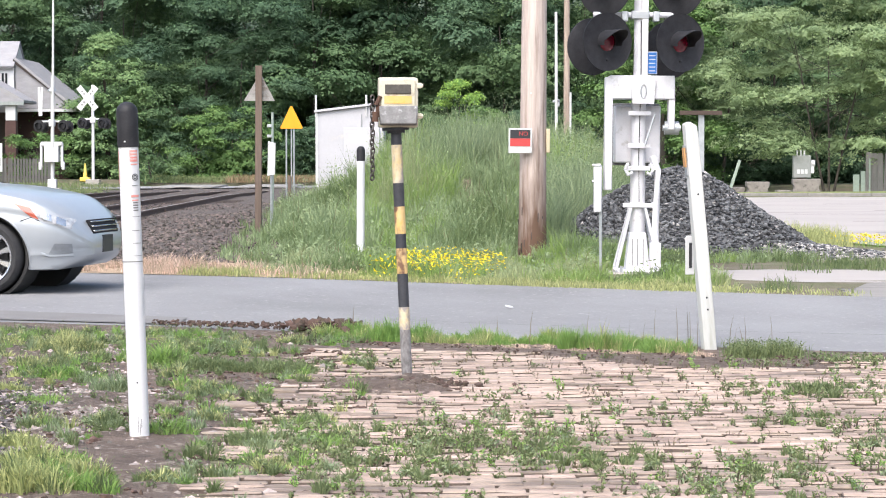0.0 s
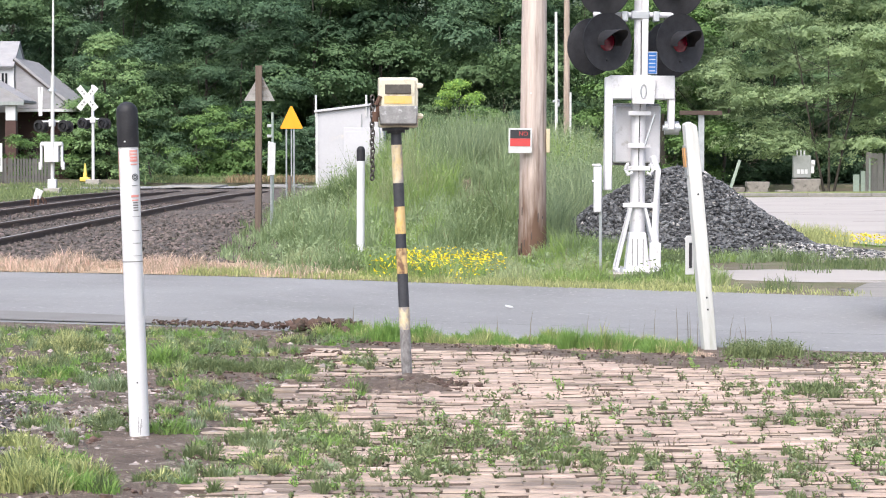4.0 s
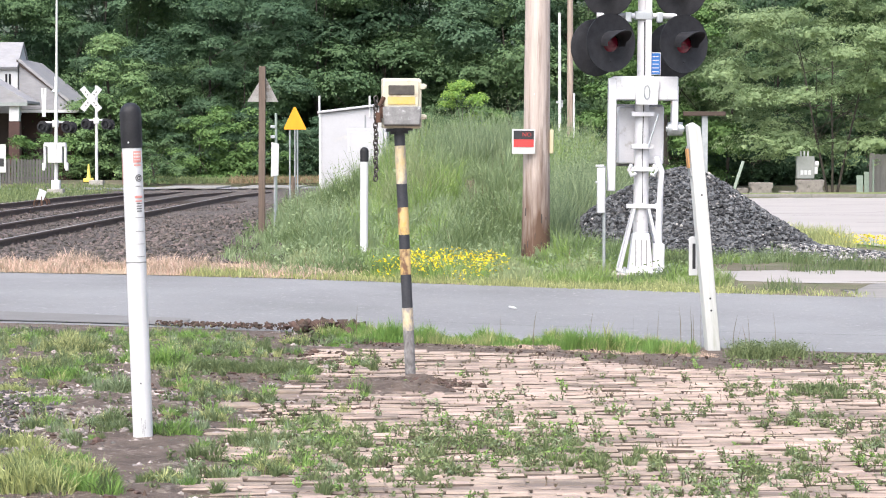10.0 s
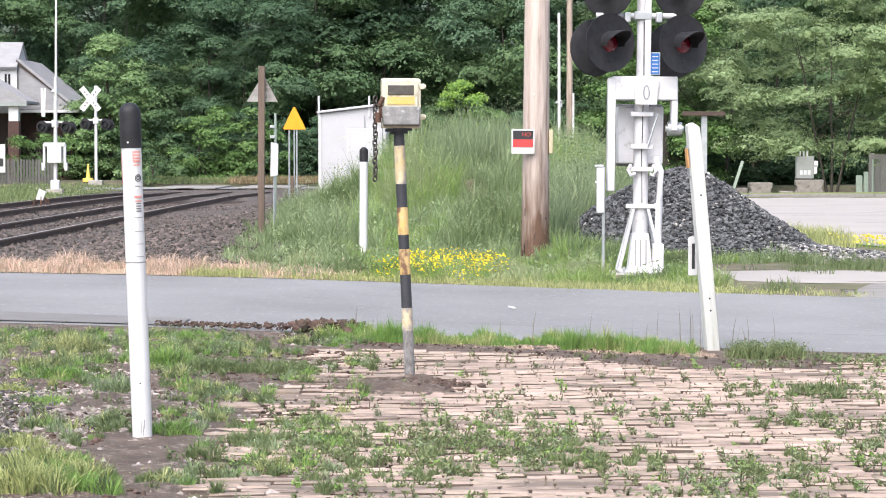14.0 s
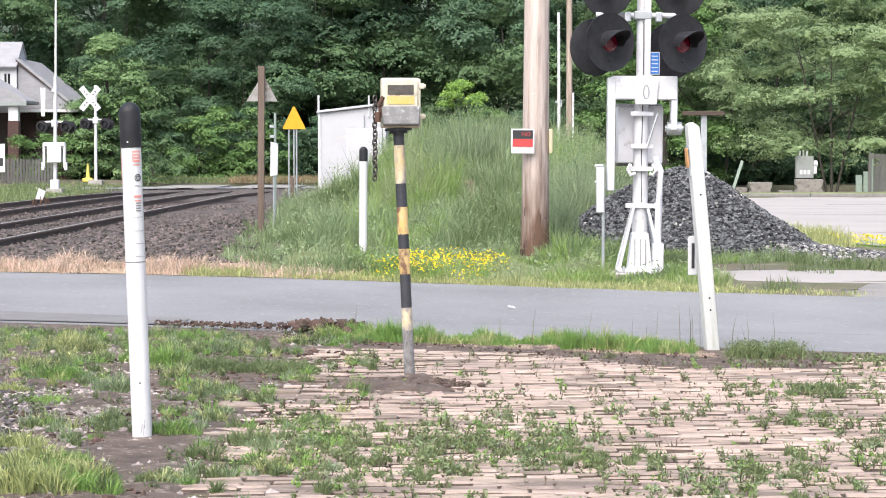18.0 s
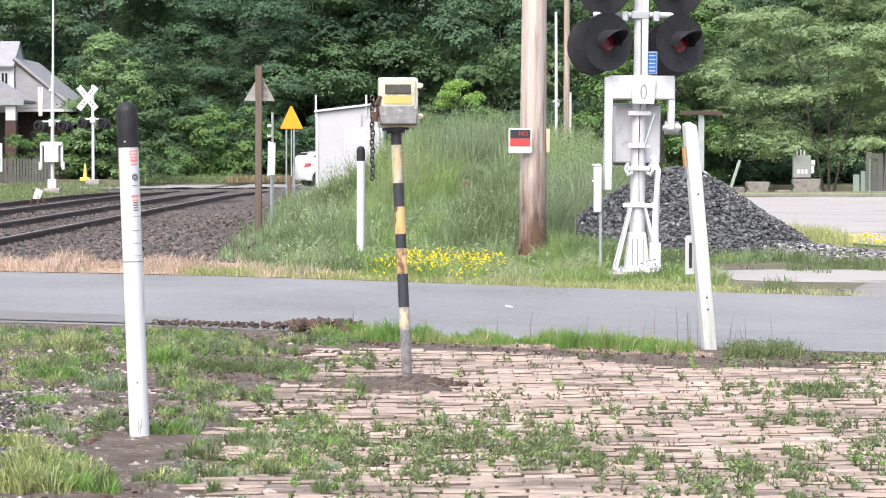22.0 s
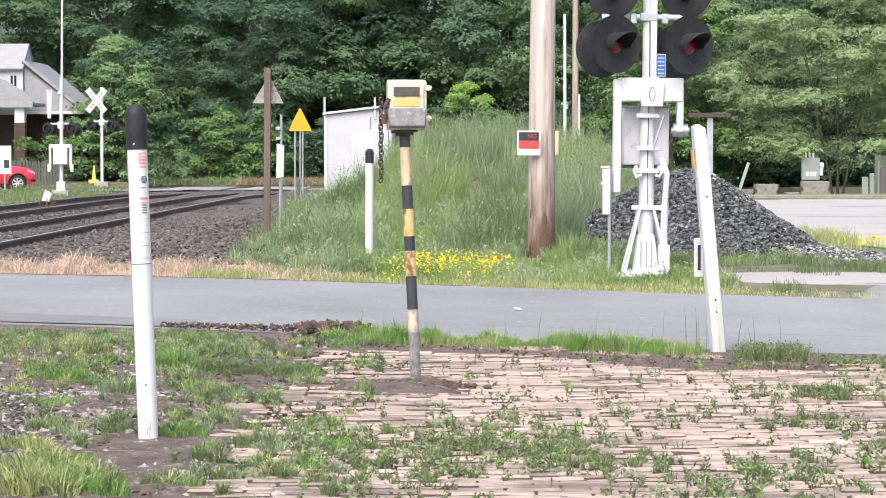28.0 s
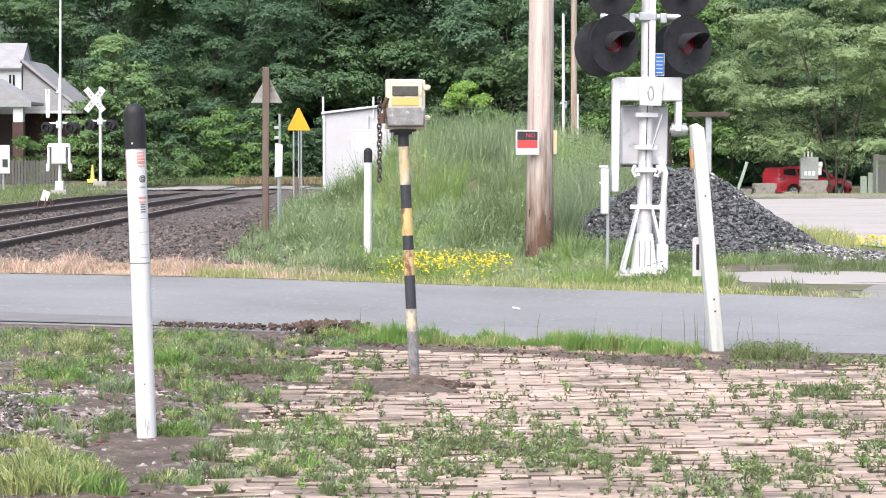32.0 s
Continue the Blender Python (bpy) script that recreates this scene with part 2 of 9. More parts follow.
# ---- ground, road, track bed, lot ----
SOIL = material("soil_and_weeds", (0.15, 0.115, 0.085), (0.1, 0.12, 0.05), 0.95, scale=0.5, fine=14, stain=(0.2, 0.165, 0.13), stain_scale=0.9, stain_at=0.58, bump=0.6, bump_dist=0.03, world_space=True)
BARE_SOIL = material("bare_soil", (0.22, 0.165, 0.135), (0.12, 0.088, 0.072), 0.95, scale=9, fine=80, stain=(0.36, 0.3, 0.25), stain_scale=14, stain_at=0.6, bump=1.0, bump_dist=0.03, world_space=True)
ASPHALT = material("grey_asphalt", (0.25, 0.247, 0.253), (0.185, 0.182, 0.185), 0.9, scale=0.5, fine=30, stain=(0.33, 0.325, 0.32), stain_scale=16, stain_at=0.63, bump=0.9, bump_dist=0.008, stretch=(1, 0.7, 1), world_space=True)
LOT = material("pale_worn_paving", (0.4, 0.365, 0.345), (0.34, 0.31, 0.295), 0.9, scale=0.25, fine=6, stain=(0.2, 0.19, 0.18), stain_scale=0.8, stain_at=0.62, bump=0.3, stretch=(0.35, 1.4, 1), world_space=True)
STRAW = material("dry_straw_soil", (0.45, 0.34, 0.23), (0.34, 0.25, 0.17), 0.95, scale=2, fine=30, bump=0.7, bump_dist=0.02, world_space=True)
BALLAST = material("brown_ballast", (0.13, 0.103, 0.09), (0.07, 0.058, 0.054), 0.95, scale=8, fine=24, stain=(0.22, 0.195, 0.18), stain_scale=14, stain_at=0.6, bump=1.0, bump_dist=0.05, world_space=True)
LAWN = material("lawn", (0.13, 0.17, 0.05), (0.2, 0.22, 0.08), 0.95, scale=0.6, fine=10, stain=(0.28, 0.25, 0.13), stain_scale=0.4, stain_at=0.6, bump=0.5, bump_dist=0.03, world_space=True)


def sheet(name, xs, ys, height, mat, label, category="ground"):
    """A draped sheet over the grid lines xs, ys; rows of ys may be functions of x."""
    vs, fs = [], []
    for y in ys:
        for x in xs:
            yy = y(x) if callable(y) else y
            vs.append((x, yy, height(x, yy)))
    n = len(xs)
    for j in range(len(ys) - 1):
        for i in range(n - 1):
            fs.append((j * n + i, j * n + i + 1, (j + 1) * n + i + 1, (j + 1) * n + i))
    me = bpy.data.meshes.new(name)
    me.from_pydata(vs, [], fs)
    me.polygons.foreach_set("use_smooth", [True] * len(fs))
    me.materials.append(mat)
    return tagged(new(name, me), label, category, kind="structure")


def lines(*spans):
    """Grid lines: (from, to, step) spans joined."""
    out = []
    for a, b, step in spans:
        k = max(1, round((b - a) / step))
        out += [a + (b - a) * i / k for i in range(k)]
    return out + [spans[-1][1]]


def road_near(x):
    return 16.35 - 0.22 * x


def road_far(x):
    return 23.35 - 0.22 * x


def far_road_mid(x):
    return 102.0 + 0.42 * (x + 10.3)


def far_road_z(x, y=0):
    return -0.09 - 0.6 * smooth(x, -2, 12)


def under_roads(x, y):
    z = ground_z(x, y) + 0.012 * noise.noise((x * 1.3, y * 1.3, 0)) + 0.05 * noise.noise((x * 0.15, y * 0.15, 3)) * smooth(abs(y - 20), 12, 40)
    e = abs(y - far_road_mid(x))
    k = 1 - smooth(e, 3.8, 15.0 if y < far_road_mid(x) else 6.0)
    z = z * (1 - k) + (far_road_z(x) - 0.04) * k
    z += 18.0 * smooth(y, 128, 192) + 0.03 * max(0, y - 190) * (1 - smooth(y, 300, 900))
    return z


GX = lines((-900, -120, 60), (-120, -30, 6), (-30, -9, 0.7), (-9, 9, 0.3), (9, 30, 0.7), (30, 120, 6), (120, 900, 60))
GY = lines((-700, -60, 60), (-60, 4, 6), (4, 36, 0.35), (36, 64, 0.6), (64, 130, 1.2), (130, 300, 10), (300, 1500, 100))
ground = sheet("ground", GX, GY, under_roads, SOIL, "brown soil ground with weeds and patchy grass")

road = sheet("road", lines((-60, -12, 3), (-12, 12, 0.5), (12, 60, 3)),
             [(lambda x, k=k: road_near(x) + (road_far(x) - road_near(x)) * k / 12 + (0.05 * noise.noise((x * 1.7, k, 0)) if k in (0, 12) else 0)) for k in range(13)],
             lambda x, y: ground_z(x, y) + 0.013, ASPHALT, "worn grey asphalt road with faint cracks", "road")
# cracks and tar lines on the asphalt
CRACK = material("dark_crack", (0.07, 0.07, 0.075), (0.1, 0.1, 0.1), 0.9, world_space=True)


def crack(name, x0, x1, off, wide, label):
    xs = lines((x0, x1, 0.12))
    ys = [lambda x, s=s: road_near(x) + off + s * wide + 0.1 * noise.noise((x * 1.1, off, 1)) + 0.05 * noise.noise((x * 5, off, 2)) for s in (-0.5, 0.5)]
    return sheet(name, xs, ys, lambda x, y: ground_z(x, y) + 0.0215, CRACK, label, "road crack")


crack("road_crack", -0.4, 3.4, 1.5, 0.018, "thin dark crack along the asphalt road")
sheet("road_patch", lines((-8, -1.9, 0.3)), [lambda x: road_near(x) + 0.15, lambda x: road_near(x) + 1.0 - 0.25 * (x + 5) * 0.2], lambda x, y: ground_z(x, y) + 0.022,
             material("dark_patch_asphalt", (0.16, 0.15, 0.147), (0.2, 0.192, 0.19), 0.9, scale=1.5, fine=60, world_space=True), "darker dusty asphalt edge patch of the road", "road patch")

sheet("verge", lines((-16, 0.2, 0.4)), [lambda x: road_far(x) - 0.05, lambda x: road_far(x) + 1.2, lambda x: road_far(x) + 2.6 + 0.5 * noise.noise((x, 0, 5))],
      lambda x, y: ground_z(x, y) + 0.02, STRAW, "strip of dry straw-coloured grass beside the road", "verge")
sheet("track_bed", [-14.2, -13.4, -12.6, -12, -11, -10, -9, -8, -7, -6.2, -5.6, -5.0, -4.3, -3.6, -3.0], lines((26.5, 97, 1.0)),
      lambda x, y: max(under_roads(x, y) + 0.015, -0.17 + 0.0012 * (y - 35) - 0.35 * smooth(abs(x + 9), 3.2, 5.6) - 0.17 * smooth(y, 70, 98)), BALLAST, "brown stone ballast bed under the railway tracks", "track bed")
sheet("lot", lines((4.6, 14, 0.8), (14, 80, 6)), [lambda x: 36 + 7 * smooth(8 - x, 0, 3), 46, 55, 65, 75, 82, 89.2], lambda x, y: ground_z(x, y) + 0.02, LOT, "pale worn paved lot with cracks and faint lines", "lot")
sheet("lawn", lines((4, 80, 2)), [90.2, 92, 95, 98, 101, 104, lambda x: max(104.3, far_road_mid(x) - 4.2)], lambda x, y: under_roads(x, y) + 0.03, LAWN, "mown grass strip behind the lot", "lawn")
sheet("lawn", lines((-60, -12.9, 1.2)), [54, 62, 70, 78, 86, 90, lambda x: max(90.2, far_road_mid(x) - 4.0)], lambda x, y: under_roads(x, y) + 0.03, LAWN, "mown grass beside the railway", "lawn")
sheet("far_road", lines((-90, 120, 2)), [lambda x: far_road_mid(x) - 3.7, far_road_mid, lambda x: far_road_mid(x) + 3.7], lambda x, y: far_road_z(x) + 0.03, ASPHALT, "distant grey asphalt road over the tracks", "road")
for cy, x0, x1, w in ((43.5, 7.2, 10.5, 0.12), (47.0, 8.6, 12.0, 0.16), (55.0, 9.5, 16.0, 0.12), (62.0, 9.0, 13.0, 0.14), (66.0, 12.0, 20.0, 0.2), (75.0, 12.0, 18.0, 0.2)):
    gaps = [lambda x, c=cy, h=w * k, q=k: c + h + 0.25 * noise.noise((x * 0.6, c, 0)) + q * 0.12 * noise.noise((x * 2.2, c, 4)) for k in (-0.5, 0.5)]
    sheet("lot_crack", lines((x0, x1, 0.3)), gaps, lambda x, y: ground_z(x, y) + 0.024, CRACK, "dark weathered crack across the paved lot", "lot crack")
k0 = Shape()
for i in range(30):
    x = 4.2 + i * 2.4
    k0.box(2.38, 0.18, 0.2, (x + 1.2, 89.8, ground_z(x + 1.2, 89.8) + 0.04))
tagged(part("kerb", k0, material("grey_kerb", (0.26, 0.245, 0.23), (0.2, 0.19, 0.18), 0.9), bevel=0.02), "low concrete kerb along the lot", "kerb", kind="structure")
def ragged_edge(x, k):
    return 0.12 * noise.noise((x * 1.3, k, 0)) + 0.06 * noise.noise((x * 5, k, 1))


APRON = material("worn_grey_apron", (0.27, 0.25, 0.235), (0.19, 0.18, 0.17), 0.9, scale=1.2, fine=60, stain=(0.36, 0.33, 0.31), stain_scale=1.4, stain_at=0.58, bump=0.4, stretch=(0.5, 1.5, 1), world_space=True)
sheet("apron", lines((3.9, 6, 0.12), (6, 30, 0.8)), [lambda x: road_far(x) - 0.15, lambda x: road_far(x) + 1.0, lambda x: 24.7 + ragged_edge(x, 3) - 1.5 * smooth(4.5 - x, 0, 0.6)], lambda x, y: ground_z(x, y) + 0.012, APRON, "worn grey apron between the road and the concrete strip", "driveway")
sheet("driveway", lines((3.1, 6, 0.12), (6, 30, 0.8)), [lambda x: 24.75 + ragged_edge(x, 4) + 0.35 * smooth(4.0 - x, 0, 0.9), 25.8, lambda x: 27.6 + ragged_edge(x, 5) - 0.4 * smooth(4.0 - x, 0, 0.9)], lambda x, y: ground_z(x, y) + 0.006, LOT, "pale worn concrete strip beside the road", "driveway")

sheet("undergrowth", lines((-120, 120, 6)), lines((122, 320, 6)), lambda x, y: under_roads(x, y) + 0.06, material("dark_undergrowth", (0.05, 0.075, 0.05), (0.065, 0.09, 0.058), 0.95, scale=1.2, fine=8, bump=0.6, bump_dist=0.05, world_space=True), "dark leafy undergrowth below the hillside trees", "undergrowth")

# ---- stones ----
ICO = bmesh.new()
bmesh.ops.create_icosphere(ICO, subdivisions=1, radius=1.0)
ICO_V = np.array([v.co[:] for v in ICO.verts])
ICO_F = np.array([[v.index for v in f.verts] for f in ICO.faces])
ICO.free()


def stones(name, points, sizes, mat, rng, flat=0.7):
    n = len(points)
    vs = np.repeat(ICO_V[None], n, 0) * rng.uniform(0.5, 1.3, (n, len(ICO_V), 1)) * rng.uniform(0.5, 1.25, (n, 1, 3))
    a = rng.uniform(0, 2 * np.pi, n)
    c, s = np.cos(a)[:, None], np.sin(a)[:, None]
    x, y = vs[..., 0] * c - vs[..., 1] * s, vs[..., 0] * s + vs[..., 1] * c
    vs = np.stack([x, y, vs[..., 2] * flat], -1) * np.asarray(sizes)[:, None, None] + np.asarray(points)[:, None]
    fs = (ICO_F[None] + (np.arange(n) * len(ICO_V))[:, None, None]).reshape(-1, 3)
    return cloud_mesh(name, vs.reshape(-1, 3), fs, mat)


GRAVEL = material("dark_grey_crushed_stone", (0.118, 0.119, 0.124), (0.074, 0.075, 0.08), 0.9, scale=30, fine=160, island=0.85, bump=0.3)
PALE_STONE = material("pale_stone", (0.42, 0.4, 0.38), (0.3, 0.28, 0.27), 0.9, scale=20, fine=90, island=0.4)
BROWN_STONE = material("brown_ballast_stone", (0.145, 0.12, 0.108), (0.085, 0.07, 0.063), 0.92, scale=20, fine=90, island=0.75)
CLOD = material("dark_soil_clod", (0.1, 0.065, 0.05), (0.06, 0.04, 0.032), 0.95, scale=20, fine=80, island=0.3, bump=0.6)


def pile_height(x, y):
    """The crushed stone heap: a blunt top with slopes at rest and a long low tail to the right."""
    dx, dy = x - 3.25, y - 33.0
    r = math.hypot(dx, dy * 0.9)
    h = 1.46 - 0.72 * math.hypot(r, 0.35)
    tail = 0.2 - 0.17 * math.hypot((x - 4.6) * 0.75, (y - 31.6) * 1.2)
    return max(h, tail) + 0.07 * noise.noise((x * 1.1, y * 1.1, 9))


heap = thing("gravel_pile", Matrix(), "heap of dark grey crushed stone beside the crossing signal", "gravel pile")
px = lines((0.4, 7.2, 0.17))
py = lines((29.8, 36.4, 0.17))
hs = Shape()
hs.add([(x, y, max(pile_height(x, y) - 0.03, -0.3) + ground_z(x, y)) for y in py for x in px],
       [(j * len(px) + i, j * len(px) + i + 1, (j + 1) * len(px) + i + 1, (j + 1) * len(px) + i) for j in range(len(py) - 1) for i in range(len(px) - 1)])
part("core", hs, GRAVEL, heap, angle=0)
pp, ps, qp, qs = [], [], [], []
rs = random.Random(4)
while len(pp) < 15500:
    x, y = rs.uniform(0.6, 7.0), rs.uniform(29.9, 34.6)
    h = pile_height(x, y)
    if h > -0.02:
        pale = rs.random() < (0.55 if h < 0.16 and x > 4.2 else 0.04)
        (qp if pale else pp).append((x, y, h + ground_z(x, y) - 0.005))
        (qs if pale else ps).append((0.012 + 0.038 * rs.random() ** 2.0) * (0.8 if pale else 1))
tagged(part("loose_stone", stones("loose_stone", pp, ps, GRAVEL, RNG), GRAVEL, heap, "loose dark grey angular stones"), kind="stuff")
tagged(part("dusty_stone", stones("dusty_stone", qp, qs, PALE_STONE, RNG), PALE_STONE, heap, "whitish dusty stones at the foot"), kind="stuff")

bp, bs = [], []
for i in range(21000):
    y = 26.6 + 40 * rs.random() ** 1.8
    x = rs.uniform(-13.5, -1.9)
    z = max(ground_z(x, y) + 0.015, -0.17 + 0.0012 * (y - 35) - 0.35 * smooth(abs(x + 9), 3.2, 5.6))
    bp.append((x, y, z + 0.01))
    bs.append(0.014 + 0.032 * rs.random() ** 1.8)
tagged(new("ballast_stones", stones("ballast_stones", bp, bs, BROWN_STONE, RNG)), "loose brown ballast stones along the track", "ballast", kind="stuff")
GREY_GRAVEL = material("grey_gravel", (0.33, 0.29, 0.265), (0.18, 0.15, 0.14), 0.9, island=0.75)
np_, ns_ = [], []
for i in range(12000):
    x, y = rs.uniform(-2.9, -0.6), rs.uniform(8.0, 16.6)
    if x > -1.75 and rs.random() < 0.55:
        continue
    np_.append((x, y, ground_z(x, y) + 0.005))
    ns_.append(0.005 + 0.022 * rs.random() ** 2.5)
tagged(new("loose_gravel", stones("loose_gravel", np_, ns_, GREY_GRAVEL, RNG)), "loose grey-brown gravel on bare soil", "gravel", kind="stuff")
rg = random.Random(77)
np_, ns_ = [], []
for i in range(9000):
    x, y = rg.uniform(-2.5, -1.15), rg.uniform(9.2, 12.6)
    if math.hypot((x + 1.9) / 0.55, (y - 10.9) / 1.4) + 0.5 * noise.noise((x * 3, y * 2, 19)) < 0.8 + 0.35 * rg.random():
        np_.append((x, y, ground_z(x, y) + 0.006))
        ns_.append(0.008 + 0.017 * rg.random() ** 1.6)
tagged(new("gravel_patch", stones("gravel_patch", np_, ns_, GREY_GRAVEL, np.random.default_rng(77))), "dense patch of grey-brown gravel among the weeds", "gravel", kind="stuff")
gp_, gs_ = [], []
for i in range(5200):
    x, y = rs.uniform(-3.0, -1.7), rs.uniform(8.4, 16.6)
    if x < -0.178 * y + 0.22 * noise.noise((y * 0.9, 3, 1)) + 0.05 and not 12.6 < y < 14.6 + 0.6 * rs.random():
        gp_.append((x, y, ground_z(x, y) + 0.012))
        gs_.append(0.01 + 0.026 * rs.random() ** 1.6)
tagged(new("dark_gravel", stones("dark_gravel", gp_, gs_, material("dark_purplish_gravel", (0.12, 0.105, 0.105), (0.075, 0.066, 0.068), 0.9, island=0.9), RNG)), "dark purplish-grey crushed gravel on the soil", "gravel", kind="stuff")
sheet("bare_soil", lines((-5, -3, 0.25), (-3, -0.5, 0.045), (-0.5, 3.4, 0.2)), lines((5, 8, 0.5), (8, 14.2, 0.07)) + [(lambda x, d=d: 14.2 + (road_near(x) - 14.2) * d / 30) for d in range(1, 30)] + [ lambda x: road_near(x) + 0.1], lambda x, y: ground_z(x, y) + 0.012 + (0.012 * noise.noise((x * 2, y * 2, 4)) + smooth(-0.6 - x, 0, 0.3) * (0.014 * noise.noise((x * 6, y * 6, 8)) + 0.009 * noise.noise((x * 17, y * 17, 2)))) * smooth(road_near(x) - y, 0.1, 0.6) - 0.034 * smooth(x, -1.0, -0.8) * smooth(15.25 - 0.9 * smooth(x, 0.3, 1.3) + 1.2 * smooth(x, 2.3, 2.7) - y, 0, 0.2), BARE_SOIL, "bare brown soil round the paved patch")
cp, cs = [], []
for i in range(420):
    u = rs.random()
    x = -2.05 + 1.45 * u + rs.gauss(0, 0.03)
    y = road_near(x) + 0.05 + rs.gauss(0, 0.09)
    k = 0.5 + 0.9 * smooth(u, 0.55, 0.8)
    cp.append((x, y, ground_z(x, y) + 0.03 + 0.045 * k * rs.random()))
    cs.append(rs.uniform(0.012, 0.04) * k)
for i in range(260):
    a, r = rs.uniform(0, 6.28), abs(rs.gauss(0, 0.17))
    x, y = -0.15 + 1.6 * r * math.cos(a), 12.86 + r * math.sin(a) * 1.1
    cp.append((x, y, ground_z(x, y) + 0.012 + 0.03 * max(0, 1 - r / 0.3)))
    cs.append(rs.uniform(0.008, 0.03))
for i in range(300):
    x = rs.uniform(-0.9, 2.6)
    y = 15.45 - 0.15 * x - abs(rs.gauss(0, 0.45)) * smooth(x, -0.2, 0.8) + rs.gauss(0, 0.1)
    cp.append((x, y, ground_z(x, y) + 0.03))
    cs.append(0.004 + 0.014 * rs.random() ** 2)
for i in range(1800):
    x, y = rs.uniform(-2.4, -0.3), rs.uniform(8.2, 16.3)
    if noise.noise((x * 2, y * 1.4, 44)) > 0.0:
        cp.append((x, y, ground_z(x, y) + 0.014))
        cs.append(0.006 + 0.024 * rs.random() ** 2)
tagged(new("soil_clods", stones("soil_clods", cp, cs, CLOD, RNG)), "dark brown clods of turned soil", "soil", kind="stuff")



def dirt_rise(x, y):
    """A low spread of earth round the striped pipe, ragged at its rim."""
    r = math.hypot((x + 0.27) / 0.62, (y - 12.72) / 0.62)
    return 0.075 * (1 - r) + 0.03 * noise.noise((x * 6, y * 5, 3)) + 0.014 * noise.noise((x * 19, y * 16, 4)) - 0.012 + 0.035 * max(0.0, 1 - math.hypot((x + 0.2) / 0.16, (y - 12.95) / 0.16))


sheet("dirt_patch", lines((-1.0, 0.5, 0.02)), lines((12.0, 13.5, 0.02)), lambda x, y: ground_z(x, y) + max(-0.04, dirt_rise(x, y)), BARE_SOIL, "low spread of brown earth round the striped pipe", "soil")
# ---- railway ----
RAIL = material("rusty_rail_steel", (0.16, 0.112, 0.092), (0.095, 0.068, 0.057), 0.8, 0.0, scale=6, fine=60)
RAIL_TOP = material("worn_rail_head", (0.42, 0.39, 0.37), (0.32, 0.29, 0.27), 0.5, 0.3, scale=5, fine=60)
TIE = material("tarred_sleeper_wood", (0.09, 0.066, 0.055), (0.06, 0.045, 0.04), 0.9, scale=8, fine=60, stretch=(0.2, 1, 1), bump=0.4, per_object=0.3)


def rail_x(x, y):
    return x + 0.0026 * max(0, y - 100) ** 1.9


def rail_z(y):
    return 0.03 + 0.0012 * (y - 35) - 0.17 * smooth(y, 70, 98)


PROFILE = [(-0.07, -0.16), (0.07, -0.16), (0.07, -0.148), (0.012, -0.13), (0.012, -0.045), (0.036, -0.035), (0.036, -0.004), (0.03, 0.0), (-0.03, 0.0), (-0.036, -0.004), (-0.036, -0.035), (-0.012, -0.045), (-0.012, -0.13), (-0.07, -0.148)]


def rail(parent, x):
    s = Shape()
    ys = lines((26.5, 98, 6.5), (98, 150, 4))
    n = len(PROFILE)
    vs = [(rail_x(x, y) + px_, y, rail_z(y) + pz) for y in ys for px_, pz in PROFILE]
    fs = [(j * n + i, j * n + (i + 1) % n, (j + 1) * n + (i + 1) % n, (j + 1) * n + i) for j in range(len(ys) - 1) for i in range(n)]
    s.add(vs, fs)
    r = part("rail", s, RAIL, parent)
    t = Shape()
    for j in range(len(ys) - 1):
        a, b = ys[j], ys[j + 1]
        t.add([(rail_x(x, a) - 0.024, a, rail_z(a) + 0.003), (rail_x(x, a) + 0.024, a, rail_z(a) + 0.003), (rail_x(x, b) + 0.024, b, rail_z(b) + 0.003), (rail_x(x, b) - 0.024, b, rail_z(b) + 0.003)], [(0, 1, 2, 3)])
    part("running_surface", t, RAIL_TOP, r, "polished steel rail head")
    j = Shape()
    for y in (33.0, 44.9, 56.8):
        j.box(0.09, 0.6, 0.06, (x, y, rail_z(y) - 0.085))
    part("joint_bar", j, RAIL, r, bevel=0.006)
    return r


tie_mesh = Shape().box(2.6, 0.22, 0.18).mesh("sleeper", 0)
for xa, xb, what in ((-6.65, -8.12, "nearer"), (-9.95, -11.45, "farther")):
    tr = thing("railway_track", Matrix(), "rusty steel railway track on tarred wooden sleepers", "railway track", "railway tracks", "structure")
    rail(tr, xa)
    rail(tr, xb)
    mid = (xa + xb) / 2
    y = 26.7
    while y < 95.5:
        part("sleeper", tie_mesh, TIE, tr, at=pose(mid + rs.uniform(-0.04, 0.04), y, rail_z(y) - 0.16 - 0.085, 0, 0, rs.uniform(-1, 1)))
        y += 0.55
    spikes = Shape()
    y = 27.0
    while y < 60:
        for x in (xa, xb):
            spikes.box(0.2, 0.19, 0.015, (x, y - 0.3, rail_z(y) - 0.152))
            for d in (-0.09, 0.09):
                spikes.box(0.03, 0.03, 0.05, (x + d, y - 0.3 + 0.04, rail_z(y) - 0.14))
        y += 0.55
    part("tie_plates", spikes, RAIL, tr, angle=0)
panel = Shape()
for xm in (-7.4, -10.7):
    panel.box(2.5, 7.2, 0.06, (xm - 0.1, far_road_mid(xm), far_road_z(xm) + 0.065))
tagged(part("crossing_panel", panel, material("crossing_panel", (0.3, 0.29, 0.28), (0.22, 0.21, 0.2), 0.9, world_space=True), bevel=0.01), "grey level crossing panels between the rails", "crossing panel", kind="structure")
